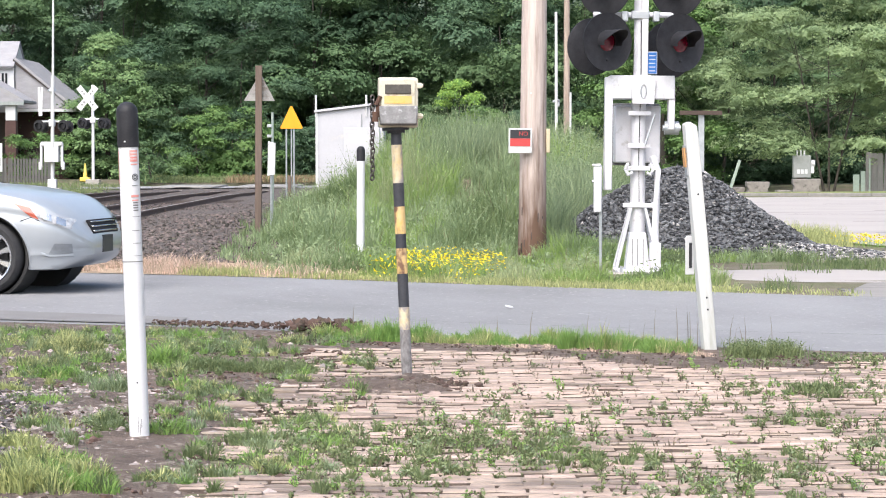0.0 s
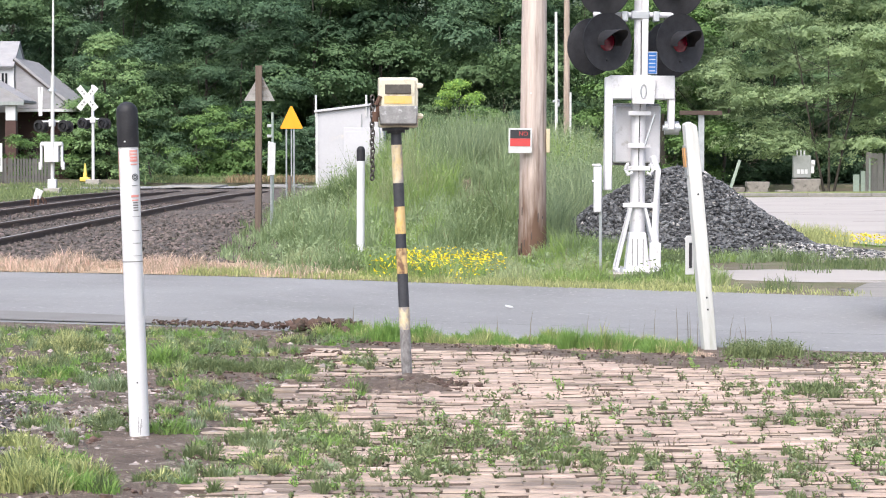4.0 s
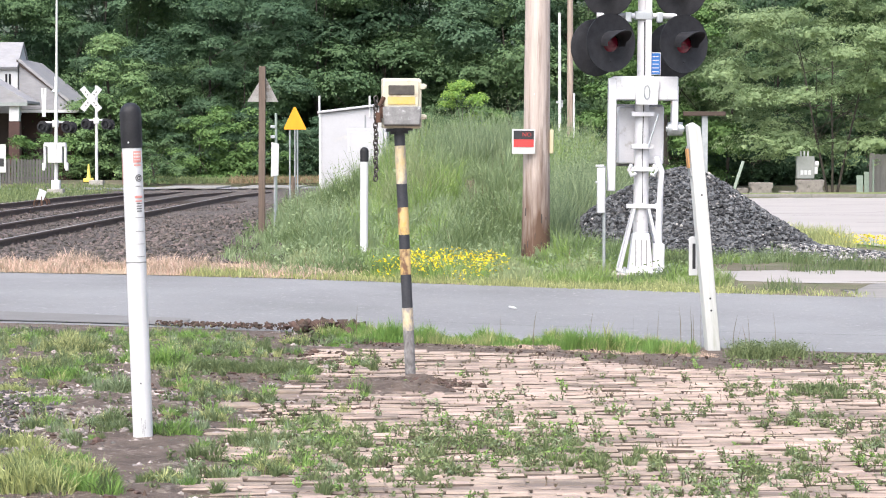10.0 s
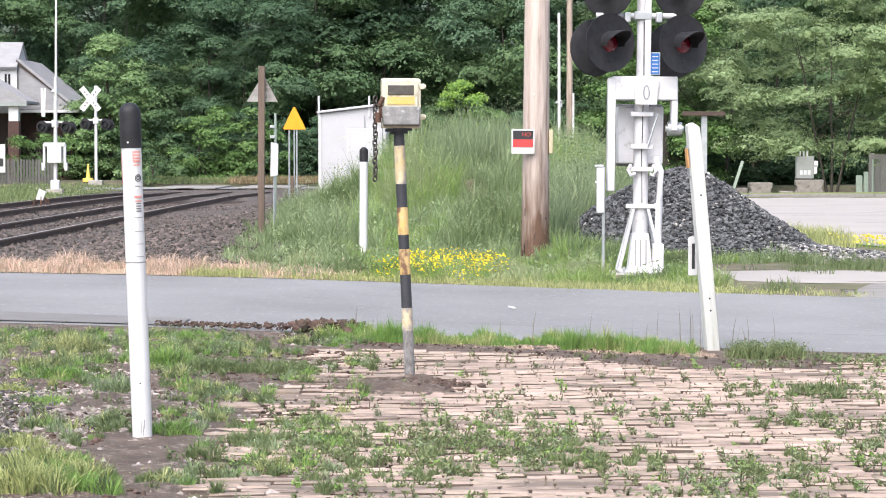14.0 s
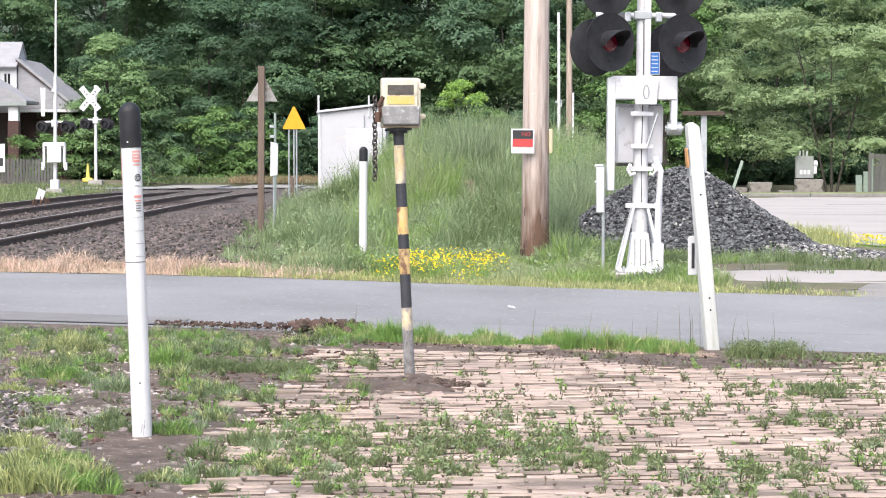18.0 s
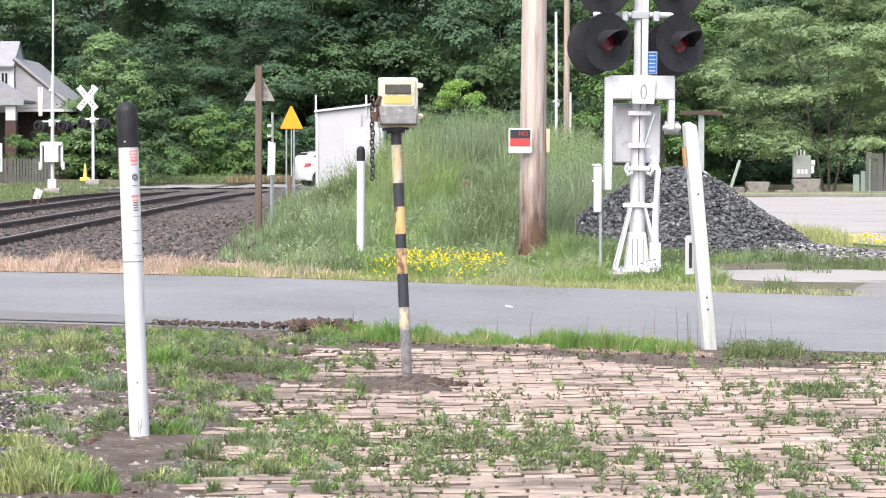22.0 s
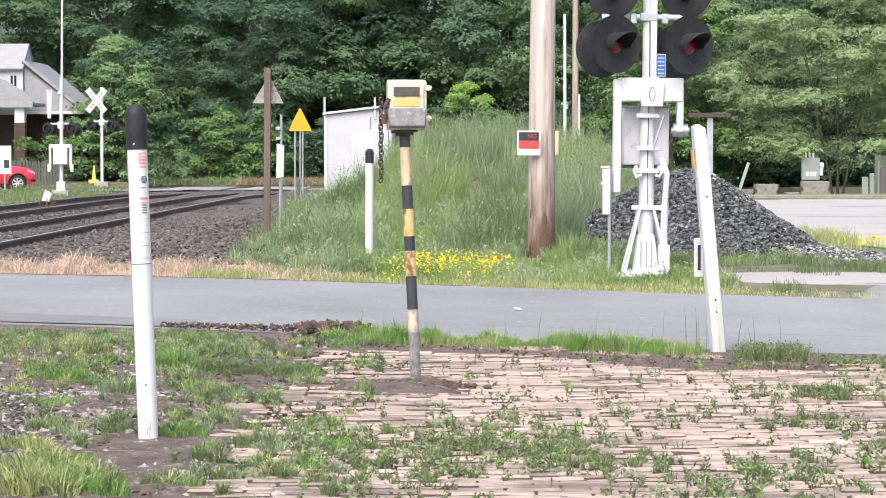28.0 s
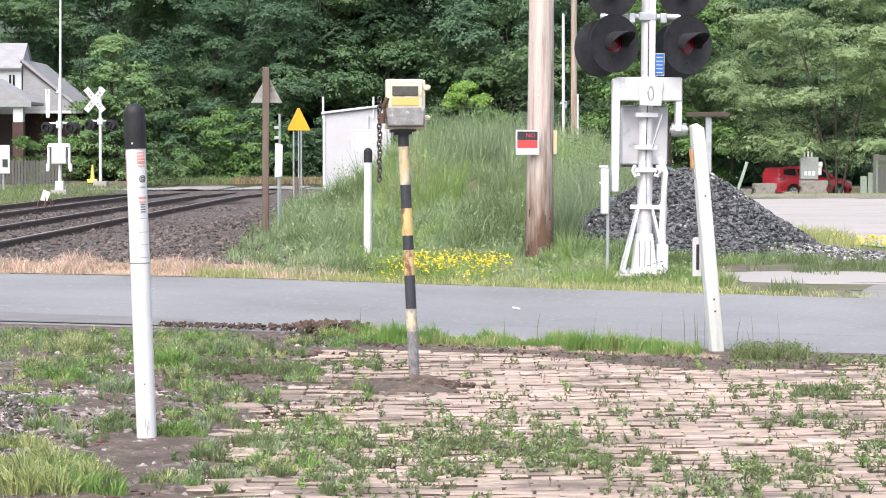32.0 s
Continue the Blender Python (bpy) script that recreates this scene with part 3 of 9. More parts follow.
sheet("road_edge_line", lines((-13, 1, 1)), [lambda x: far_road_mid(x) - 3.72, lambda x: far_road_mid(x) - 3.45], lambda x, y: far_road_z(x) + 0.075, material("worn_white_line", (0.6, 0.6, 0.58), (0.45, 0.44, 0.43), 0.8, world_space=True), "worn white edge line on the far road", "road line")
fleck = Shape().prism([(-0.03, -0.02), (0.035, -0.025), (0.03, 0.02), (-0.02, 0.03)], 0.008, pose(0.55, 19.9, ground_z(0.55, 19.9) + 0.03, 12, 8, 20))
tagged(part("litter", fleck, WHITE), "small crumpled white scrap of litter on the road", "litter")
# ---- grass and weeds ----
def leaf_material(name, c1, c2, island=0.35, translucent=0.3, rough=0.6):
    return material(name, c1, c2, rough, scale=0.35, fine=3, island=island, per_object=0.12, translucent=translucent, bump=0, spec=0.3)


GRASS = leaf_material("fresh_grass", (0.2, 0.33, 0.085), (0.275, 0.41, 0.125), 0.22)
WEED = leaf_material("grey_green_weed", (0.215, 0.28, 0.15), (0.3, 0.365, 0.22))
DRY = leaf_material("dry_straw", (0.62, 0.48, 0.385), (0.45, 0.335, 0.26), 0.5, 0.2)
PALE_WEED = leaf_material("pale_yellow_green_weed", (0.37, 0.41, 0.17), (0.44, 0.45, 0.22))
TAN = leaf_material("dull_tan_grass", (0.3, 0.22, 0.13), (0.24, 0.19, 0.11))
DARK_WEED = leaf_material("dark_weed", (0.15, 0.195, 0.085), (0.205, 0.25, 0.12), 0.25)
FLOWER = leaf_material("yellow_petals", (0.84, 0.72, 0.03), (0.8, 0.64, 0.03), 0.15, 0.25)
DARK_STEM = leaf_material("dark_purplish_stem", (0.1, 0.075, 0.068), (0.16, 0.14, 0.09), 0.4, 0.1)
STEM = leaf_material("brown_stem", (0.2, 0.17, 0.1), (0.14, 0.11, 0.07))
GRASS_FAR = leaf_material("mound_fresh_grass", (0.2, 0.3, 0.085), (0.26, 0.36, 0.12), 0.12)
WEED_FAR = leaf_material("mound_grey_grass", (0.2, 0.27, 0.135), (0.27, 0.34, 0.19), 0.12)
DULL_FAR = leaf_material("mound_dull_weed", (0.165, 0.225, 0.095), (0.21, 0.27, 0.125), 0.12)
PALE_FAR = leaf_material("mound_pale_grass", (0.33, 0.38, 0.19), (0.38, 0.42, 0.23), 0.12)
gz = np.vectorize(ground_z, otypes=[float])


def blades(bx, by, bz, height, width, lean, rng, toward=None):
    """Curved blades of grass: base, bend and tip each; arrays in, vertices and triangles out."""
    n = len(bx)
    a = rng.uniform(0, 2 * np.pi, n)
    d = rng.uniform(0, 2 * np.pi, n) if toward is None else toward
    lx, ly = np.cos(d) * lean * height, np.sin(d) * lean * height
    wx, wy = np.cos(a) * width / 2, np.sin(a) * width / 2
    base = np.stack([bx, by, bz], -1)
    w = np.stack([wx, wy, np.zeros(n)], -1)
    mid = base + np.stack([lx * 0.3, ly * 0.3, height * 0.55], -1)
    tip = base + np.stack([lx, ly, height * (1 - 0.3 * np.abs(lean))], -1)
    vs = np.stack([base - w, base + w, mid - w * 0.8, mid + w * 0.8, tip], 1).reshape(-1, 3)
    f = np.array([[0, 1, 3], [0, 3, 2], [2, 3, 4]])
    fs = (f[None] + (np.arange(n) * 5)[:, None, None]).reshape(-1, 3)
    return vs, fs


def leaflets(cx, cy, cz, size, rng, up=0.4):
    """Small rhombic leaves, tilted at random."""
    n = len(cx)
    c = np.stack([cx, cy, cz], -1)
    nrm = rng.normal(0, 1, (n, 3))
    nrm[:, 2] = np.abs(nrm[:, 2]) + up
    nrm /= np.linalg.norm(nrm, axis=1)[:, None]
    t = np.cross(nrm, rng.normal(0, 1, (n, 3)))
    t /= np.linalg.norm(t, axis=1)[:, None] + 1e-9
    b = np.cross(nrm, t)
    size = np.asarray(size)[:, None]
    vs = np.stack([c - t * size, c - b * size * 0.42, c + t * size, c + b * size * 0.42], 1).reshape(-1, 3)
    fs = np.arange(n * 4).reshape(-1, 4)
    return vs, fs


def grass(name, pts, mat, label, height, width, lean=0.5, spread=0.0, per=1, seed=1, category="grass", taller=None):
    rng = np.random.default_rng(seed)
    p = np.repeat(np.asarray(pts, float), per, 0)
    n = len(p)
    x, y = p[:, 0] + rng.normal(0, 1, n) * spread, p[:, 1] + rng.normal(0, 1, n) * spread
    h = rng.uniform(*height, n) * rng.uniform(0.6, 1.0, n)
    if taller:
        h = h * np.vectorize(taller, otypes=[float])(x, y)
    vs, fs = blades(x, y, gz(x, y) + 0.01, h, rng.uniform(*width, n), rng.uniform(0.1, 1, n) * lean, rng)
    return tagged(new(name, cloud_mesh(name, vs, fs, mat)), label, category, kind="stuff")


def scatter(n, x0, x1, y0, y1, keep, seed):
    r = random.Random(seed)
    out = []
    while len(out) < n:
        x, y = r.uniform(x0, x1), r.uniform(y0, y1)
        if keep(x, y, r.random()):
            out.append((x, y))
    return out


def lump(x, y, k, cut):
    return noise.noise((x * k, y * k, 11)) > cut


def leafy(name, pts, mat, label, height, size, spread, per, seed, category="weed", taller=None):
    """Low leafy weeds: clusters of small tilted leaves."""
    rng = np.random.default_rng(seed)
    p = np.repeat(np.asarray(pts, float), per, 0)
    n = len(p)
    x, y = p[:, 0] + rng.normal(0, 1, n) * spread, p[:, 1] + rng.normal(0, 1, n) * spread
    h = rng.uniform(*height, n)
    if taller:
        h = h * np.vectorize(taller, otypes=[float])(x, y)
    vs, fs = leaflets(x, y, gz(x, y) + h, rng.uniform(*size, n), rng, 0.2)
    return tagged(new(name, cloud_mesh(name, vs, fs, mat)), label, category, kind="stuff")


def keep_post_clear(x, y):
    return not (abs(x + 1.32) < 0.13 and 9.0 < y < 10.35)


def tufts(name, spots, mat, label, seed, per=110, width=(0.003, 0.007), lean=0.75, category="grass"):
    """Domed tufts: blades that fan out from a small foot, longest in the middle. spots: x, y, half width, height."""
    rng = np.random.default_rng(seed)
    q = np.repeat(np.asarray(spots, float), per, 0)
    n = len(q)
    a, r = rng.uniform(0, 2 * np.pi, n), np.sqrt(rng.uniform(0, 1, n))
    x, y = q[:, 0] + np.cos(a) * r * q[:, 2] * 0.72, q[:, 1] + np.sin(a) * r * q[:, 2] * 0.9
    h = q[:, 3] * (1.08 - 0.45 * r * r) * rng.uniform(0.45, 1.0, n)
    vs, fs = blades(x, y, gz(x, y), h, rng.uniform(*width, n), (0.12 + 0.6 * r) * lean * rng.uniform(0.5, 1.3, n), rng, a + rng.normal(0, 0.7, n))
    return tagged(new(name, cloud_mesh(name, vs, fs, mat)), label, category, kind="stuff")


def sprouts(name, spots, mat, label, seed, stems=5, leaves=7):
    """Little upright weeds: dark bare stems with leaves towards their tops. spots: x, y, height."""
    rng = np.random.default_rng(seed)
    q = np.repeat(np.asarray(spots, float), stems, 0)
    n = len(q)
    a = rng.uniform(0, 2 * np.pi, n)
    lean = rng.uniform(0.05, 0.65, n)
    h = q[:, 2] * rng.uniform(0.5, 1.1, n)
    x, y = q[:, 0] + rng.normal(0, 0.22, n) * q[:, 2], q[:, 1] + rng.normal(0, 0.22, n) * q[:, 2]
    z = gz(x, y)
    vs, fs = blades(x, y, z, h, rng.uniform(0.005, 0.009, n), lean, rng, a)
    t = thing(name, Matrix(), label, "weed", kind="stuff")
    part("stems", cloud_mesh("stems", vs, fs, DARK_STEM), DARK_STEM, t, "dark purplish stems")
    k = np.repeat(np.arange(n), leaves)
    u = rng.uniform(0.35, 1.05, len(k))
    lx = x[k] + np.cos(a[k]) * lean[k] * h[k] * u * u + rng.normal(0, 0.1, len(k)) * h[k]
    ly = y[k] + np.sin(a[k]) * lean[k] * h[k] * u * u + rng.normal(0, 0.1, len(k)) * h[k]
    vs, fs = leaflets(lx, ly, z[k] + h[k] * u, (0.06 + q[k, 2]) * rng.uniform(0.05, 0.1, len(k)), rng, 0.2)
    part("leaves", cloud_mesh("leaves", vs, fs, mat), mat, t)
    return t


# larger clumps on the soil beside the paving: plant, middle, half width, height
CLUMPS = [("pale", -2.35, 14.80, 0.19, 0.17), ("pale", -2.40, 13.60, 0.08, 0.12), ("grass", -2.09, 12.89, 0.11, 0.14), ("grass", -1.97, 11.64, 0.11, 0.09), ("grey", -1.73, 12.23, 0.09, 0.18), ("grass", -1.60, 13.74, 0.13, 0.22), ("grass", -1.21, 10.41, 0.10, 0.14), ("grass", -1.3, 8.62, 0.1, 0.16), ("pale", -1.56, 8.71, 0.07, 0.19),
          ("dull", -1.33, 13.54, 0.18, 0.15), ("dull", -0.96, 13.55, 0.22, 0.13), ("grey", -1.54, 10.73, 0.08, 0.13), ("dull", -1.00, 9.66, 0.06, 0.14), ("grey", -1.00, 8.85, 0.07, 0.11), ("dull", -0.84, 10.15, 0.11, 0.11), ("grass", -0.77, 9.59, 0.05, 0.08), ("dull", -0.61, 10.05, 0.07, 0.07), ("grass", -1.85, 14.26, 0.07, 0.17),
          ("pale", -1.62, 9.25, 0.16, 0.15), ("grass", -1.42, 9.3, 0.12, 0.16), ("pale", -1.8, 9.9, 0.12, 0.12), ("pale", -2.25, 12.2, 0.1, 0.08),
          ("pale", -1.5, 8.62, 0.13, 0.21), ("pale", -1.38, 8.95, 0.09, 0.17)]


KINDS = {"grass": (GRASS, "fresh green grass tufts on bare soil"), "pale": (PALE_WEED, "pale yellow-green grass tufts on bare soil"), "dull": (DARK_WEED, "dull green grass tufts on soil and brick"), "grey": (WEED, "grey-green grass tufts on bare soil")}
field = {what: [] for what in KINDS}
rf = random.Random(55)
for what, cx_, cy_, rad, high in CLUMPS:
    for _ in range(max(6, int(rad * rad * 1500))):
        x, y = cx_ + rf.uniform(-1, 1) * rad, cy_ + rf.uniform(-0.6, 1.2) * rad
        e = math.hypot((x - cx_) / rad, (y - cy_) / rad / 1.2)
        if e < 1.1 and keep_post_clear(x, y):
            field[what if rf.random() < 0.8 else "dull"].append((x, y, rf.uniform(0.04, 0.085), high * (1.05 - 0.5 * e * e) * rf.uniform(0.6, 1.0)))
for _ in range(3600):
    x, y = rf.uniform(-3.0, -0.42), rf.uniform(8.3, 16.2)
    if keep_post_clear(x, y) and noise.noise((x * 2.1, y * 1.3, 6)) + 0.6 * noise.noise((x * 6, y * 4, 9)) > 0.14 - 0.24 * smooth(-0.9 - x, 0, 0.4) * smooth(y, 12.2, 13.6) + 0.5 * (x < -1.9 and 10.5 < y < 12.6):
        field[rf.choice(("dull", "dull", "grey", "grass", "pale"))].append((x, y, rf.uniform(0.02, 0.06), rf.uniform(0.03, 0.1)))
for what, (mt_, nm_) in KINDS.items():
    tufts("grass_tufts", field[what], mt_, nm_, len(what), 54, (0.004, 0.0095), 1.0)
    leafy("weed_leaves", [q[:2] for q in field[what][::4]], mt_, "small leaves among the tufts on bare soil", (0.01, 0.09), (0.004, 0.01), 0.04, 12, len(what) + 20)
flecks = scatter(260, -2.9, -0.6, 8.4, 16.2, lambda x, y, r: noise.noise((x * 1.7, y * 1.7, 31)) > -0.05 and keep_post_clear(x, y), 3)
sprouts("stray_weeds", [(x, y, rf.uniform(0.03, 0.08)) for x, y in flecks], DARK_WEED, "scattered small weeds on bare soil", 3)


def ragged(x, y):
    return max(0.3, 0.8 + 1.1 * noise.noise((x * 3.1, y * 3.1, 73)))


def near_verge(x, y, r):
    e = y - (road_near(x) - 0.12)
    return -0.5 < e < 0.12 and noise.noise((x * 2.3, y * 2.3, 71)) > -0.1 - 0.2 * smooth(x, 0.3, 1.0) and not 1.62 < x < 1.84


rv = random.Random(15)
edge_spots = [(x, y, rv.uniform(0.03, 0.09), rv.uniform(0.03, 0.16) * ragged(x, y)) for x, y in scatter(420, -0.85, 2.05, 15.2, 17.0, near_verge, 5)]
tufts("grass_verge", edge_spots[:300], GRASS, "green grass verge along the near road edge", 5, 90)
tufts("grass_verge", edge_spots[300:], PALE_WEED, "yellowish tufts in the near road verge", 6, 90)
dry_edge = scatter(150, -0.2, 1.75, 14.8, 16.4, lambda x, y, r: -0.75 < y - road_near(x) < -0.42, 26)
tufts("dry_verge", [(x, y, rv.uniform(0.03, 0.07), rv.uniform(0.015, 0.05)) for x, y in dry_edge], DRY, "dry straw grass at the foot of the verge", 27, 50, (0.003, 0.006), 1.3)
leafy("verge_weeds", scatter(60, 1.85, 2.35, 15.0, 15.6, lambda x, y, r: math.hypot((x - 2.06) / 0.26, (y - 15.3) / 0.22) < 1, 7), DARK_WEED, "dense dull weed clump beside the leaning post", (0.005, 0.12), (0.005, 0.012), 0.035, 30, 7)
grass("verge_clump", scatter(60, 1.85, 2.35, 15.0, 15.6, lambda x, y, r: math.hypot((x - 2.06) / 0.26, (y - 15.3) / 0.22) < 1, 7), DARK_WEED, "dense dull weed clump beside the leaning post", (0.05, 0.15), (0.004, 0.008), 0.9, 0.03, 26, 70, "weed")
leafy("verge_weeds", scatter(26, 2.35, 2.75, 14.8, 15.3, lambda x, y, r: r < 0.8, 8), DARK_WEED, "low weeds at the paving edge", (0.01, 0.05), (0.008, 0.018), 0.04, 24, 8)
grass("tall_stalks", scatter(24, -0.9, 2.3, 15.5, 16.6, lambda x, y, r: abs(y - (road_near(x) - 0.25)) < 0.25, 9), STEM, "thin brown weed stalks in the verge", (0.2, 0.38), (0.004, 0.006), 0.25, 0.0, 1, 9, "weed")
# dry strip and weeds beyond the road
grass("dry_grass", scatter(2300, -7.5, -0.9, 23.0, 28.2, lambda x, y, r: road_far(x) + 0.05 < y < road_far(x) + 1.7 and (x < -2.4 or r < 0.3) and noise.noise((x * 1.6, y * 1.6, 81)) > -0.25, 10), DRY, "dry straw-coloured grass beside the road", (0.04, 0.2), (0.004, 0.011), 1.4, 0.09, 10, 10, taller=lambda x, y: max(0.2, 0.85 + 1.3 * noise.noise((x * 2.1, y * 2.1, 63))))
grass("grass_strip", scatter(700, -2.6, 4.6, 21.6, 25.4, lambda x, y, r: (x < 2.6 or (x < 4.0 and r < 0.12)) and road_far(x) - 0.02 < y < road_far(x) + 0.5 + 0.6 * r and noise.noise((x * 2, y * 2, 91)) > -0.1, 11), PALE_WEED, "short yellow-green grass along the far road edge", (0.03, 0.14), (0.005, 0.01), 0.9, 0.07, 14, 11, taller=ragged)
grass("dry_strip", scatter(500, -1.6, 4.6, 21.6, 25.0, lambda x, y, r: (x < 2.8 or (x < 4.0 and r < 0.2)) and road_far(x) - 0.02 < y < road_far(x) + 0.3, 12), PALE_WEED, "thin yellowish grass along the far road edge", (0.02, 0.09), (0.006, 0.011), 0.9, 0.07, 10, 12)


def in_weeds(x, y, r):
    if math.hypot((x - 3.3) / 2.3, (y - 33.0) / 2.6) < 1.0 or (x > 4.4 and y > 29.5):
        return False
    if road_far(x) + 0.2 > y or math.hypot((x - 1.0) / 0.5, (y - 41.8) / 2.2) < 1 or (x > 2.9 and y < 29.2):
        return False
    if noise.noise((x * 1.4, y * 0.8, 23)) < -0.3:
        return False
    if abs(x - 2.16) < 0.38 and 25.0 < y < 26.9:
        return False
    left = -1.6 - 0.055 * (y - 25)
    edge = smooth(x, left - 0.8, left + 0.8)
    return r < edge and (x < 3.0 or r < 0.5)


def weed_scale(x, y):
    """Weeds stay low near the road, the pole and the signal, and grow tall on the mound."""
    clump = 0.75 + 0.75 * noise.noise((x * 0.9, y * 0.45, 17)) + 0.35 * noise.noise((x * 2.6, y * 1.2, 19))
    return max(0.15, clump) * (0.3 + 0.85 * smooth(y, 29.5, 36.0)) * (0.45 + 0.55 * smooth(x, -3.3, -1.2))


weeds_at = scatter(7000, -4.6, 5.0, 23.5, 56, lambda x, y, r: in_weeds(x, y, r) and (y < 40 or r < 0.45), 8)
rd = random.Random(91)
dirt_at = [(1.0 + 0.24 * rd.gauss(0, 1), 42.8 + 0.4 * rd.gauss(0, 1)) for _ in range(620)]
tagged(new("dirt_clods", stones("dirt_clods", [(x, y, ground_z(x, y) + 0.34 * math.exp(-((x - 1.0) / 0.34) ** 2 - ((y - 42.8) / 0.55) ** 2) * rd.uniform(0.55, 1.0)) for x, y in dirt_at], [rd.uniform(0.02, 0.055) for _ in dirt_at], CLOD, RNG)), "bare brown dirt showing through weeds on the mound", "soil", kind="stuff")
grass("tall_weed_clump", scatter(170, 1.3, 2.7, 33.5, 37.5, lambda x, y, r: math.hypot((x - 1.95) / 0.55, (y - 35.6) / 1.6) < 0.6 + 0.5 * r, 61), WEED, "tall bushy weed clump behind the utility pole", (0.7, 1.5), (0.006, 0.012), 0.5, 0.07, 26, 61)
for cx_, cy_, rx_, ry_, lo_, hi_, k_ in ((1.5, 32.4, 0.22, 0.8, 0.5, 1.3, 45), (2.6, 36.5, 0.5, 1.0, 0.7, 1.3, 90), (0.55, 41.5, 1.0, 1.5, 0.5, 1.2, 130)):
    at_ = scatter(k_, cx_ - 2 * rx_, cx_ + 2 * rx_, cy_ - 2 * ry_, cy_ + 2 * ry_, lambda x, y, r: math.hypot((x - cx_) / rx_, (y - cy_) / ry_) < 0.6 + 0.6 * r, int(cy_ * 10))
    grass("tall_weeds", at_, WEED, "tall ragged grey-green weeds by the stone heap", (lo_, hi_), (0.006, 0.013), 0.45, 0.07, 20, int(cy_ * 7))
    leafy("tall_weed_leaves", at_, WEED_FAR, "leaves of the tall ragged weeds", (0.2 * lo_, hi_), (0.01, 0.024), 0.1, 10, int(cy_ * 5))
leafy("tall_weed_leaves", scatter(170, 1.3, 2.7, 33.5, 37.5, lambda x, y, r: math.hypot((x - 1.95) / 0.55, (y - 35.6) / 1.6) < 0.6 + 0.5 * r, 62), WEED_FAR, "leaves of the tall weed clump", (0.3, 1.5), (0.01, 0.024), 0.12, 12, 62)
grass("brown_stalks", weeds_at[::14], STEM, "dead brown stalks among the tall grass", (0.4, 1.1), (0.006, 0.01), 0.35, 0.1, 2, 48, taller=weed_scale)
stands = {"fresh": [], "grey": [], "dull": [], "pale": []}
rw = random.Random(18)
for x, y in weeds_at:
    tone = noise.noise((x * 0.8, y * 0.33, 5)) + 0.45 * noise.noise((x * 2.2, y * 0.9, 6)) + 0.1 * rw.gauss(0, 1)
    low = smooth(31.5 - y, 0, 5)
    what = "pale" if tone > 0.42 - 0.25 * low else "fresh" if tone > 0.1 - 0.42 * low else "dull" if tone < -0.27 else "grey"
    if what == "fresh" and x < -1.0 - 0.05 * (y - 25):
        what = rw.choice(("grey", "grey", "dull"))
    stands[what].append((x, y, rw.uniform(0.08, 0.17), rw.uniform(0.45, 1.0) * weed_scale(x, y)))
for x, y in scatter(150, -4.4, -2.0, 25.8, 42, lambda x, y, r: r < smooth(x, -2.7 - 0.055 * (y - 25), -1.7 - 0.055 * (y - 25)) and noise.noise((x * 1.5, y * 0.7, 27)) > -0.15, 28):
    stands[rw.choice(("grey", "grey", "dull"))].append((x, y, rw.uniform(0.06, 0.14), rw.uniform(0.08, 0.3)))
for x, y in scatter(150, 1.35, 2.9, 28.2, 31.6, lambda x, y, r: r < smooth(2.6 - x, 0, 0.8) and abs(x - 1.16) > 0.25, 29):
    stands[rw.choice(("grey", "fresh", "dull"))].append((x, y, rw.uniform(0.06, 0.14), rw.uniform(0.15, 0.5) * (1.3 - 0.5 * (x - 1.3))))
for k_, (what, mt_, nm_, wide_) in enumerate((("fresh", GRASS_FAR, "fresh green grass on the mound beside the tracks", (0.008, 0.014)), ("grey", WEED_FAR, "tall grey-green grass on the mound beside the tracks", (0.008, 0.014)),
                                              ("dull", DULL_FAR, "darker green weeds on the mound", (0.01, 0.018)), ("pale", PALE_FAR, "pale seeding grass on the mound", (0.007, 0.012)))):
    tufts("tall_grass", stands[what], mt_, nm_, 80 + k_, 22, wide_, 0.95)
grass("skyline_stalks", scatter(150, -1.2, 3.4, 42.0, 50.0, lambda x, y, r: lump(x, y, 0.7, -0.1) and abs(x - 0.33) > 0.45, 64), WEED, "tall seeding stalks along the top of the mound", (0.5, 1.25), (0.007, 0.013), 0.3, 0.05, 7, 64)
rng_w = np.random.default_rng(21)
stem_p = np.repeat(np.asarray(scatter(3000, -3.6, 4.6, 24.5, 55, lambda x, y, r: in_weeds(x, y, r) and lump(x, y, 0.5, -0.2), 9)), 12, 0)
hh = np.vectorize(weed_scale, otypes=[float])(stem_p[:, 0], stem_p[:, 1]) * rng_w.uniform(0.15, 1.0, len(stem_p)) * np.repeat(rng_w.uniform(0.45, 0.95, len(stem_p) // 12), 12)
sx, sy = stem_p[:, 0] + rng_w.normal(0, 0.07, len(stem_p)), stem_p[:, 1] + rng_w.normal(0, 0.07, len(stem_p))
vs, fs = leaflets(sx, sy, gz(sx, sy) + hh, rng_w.uniform(0.012, 0.03, len(stem_p)), rng_w)
tagged(new("weed_leaves", cloud_mesh("weed_leaves", vs, fs, WEED_FAR)), "leafy grey-green weeds on the mound", "weed", kind="stuff")
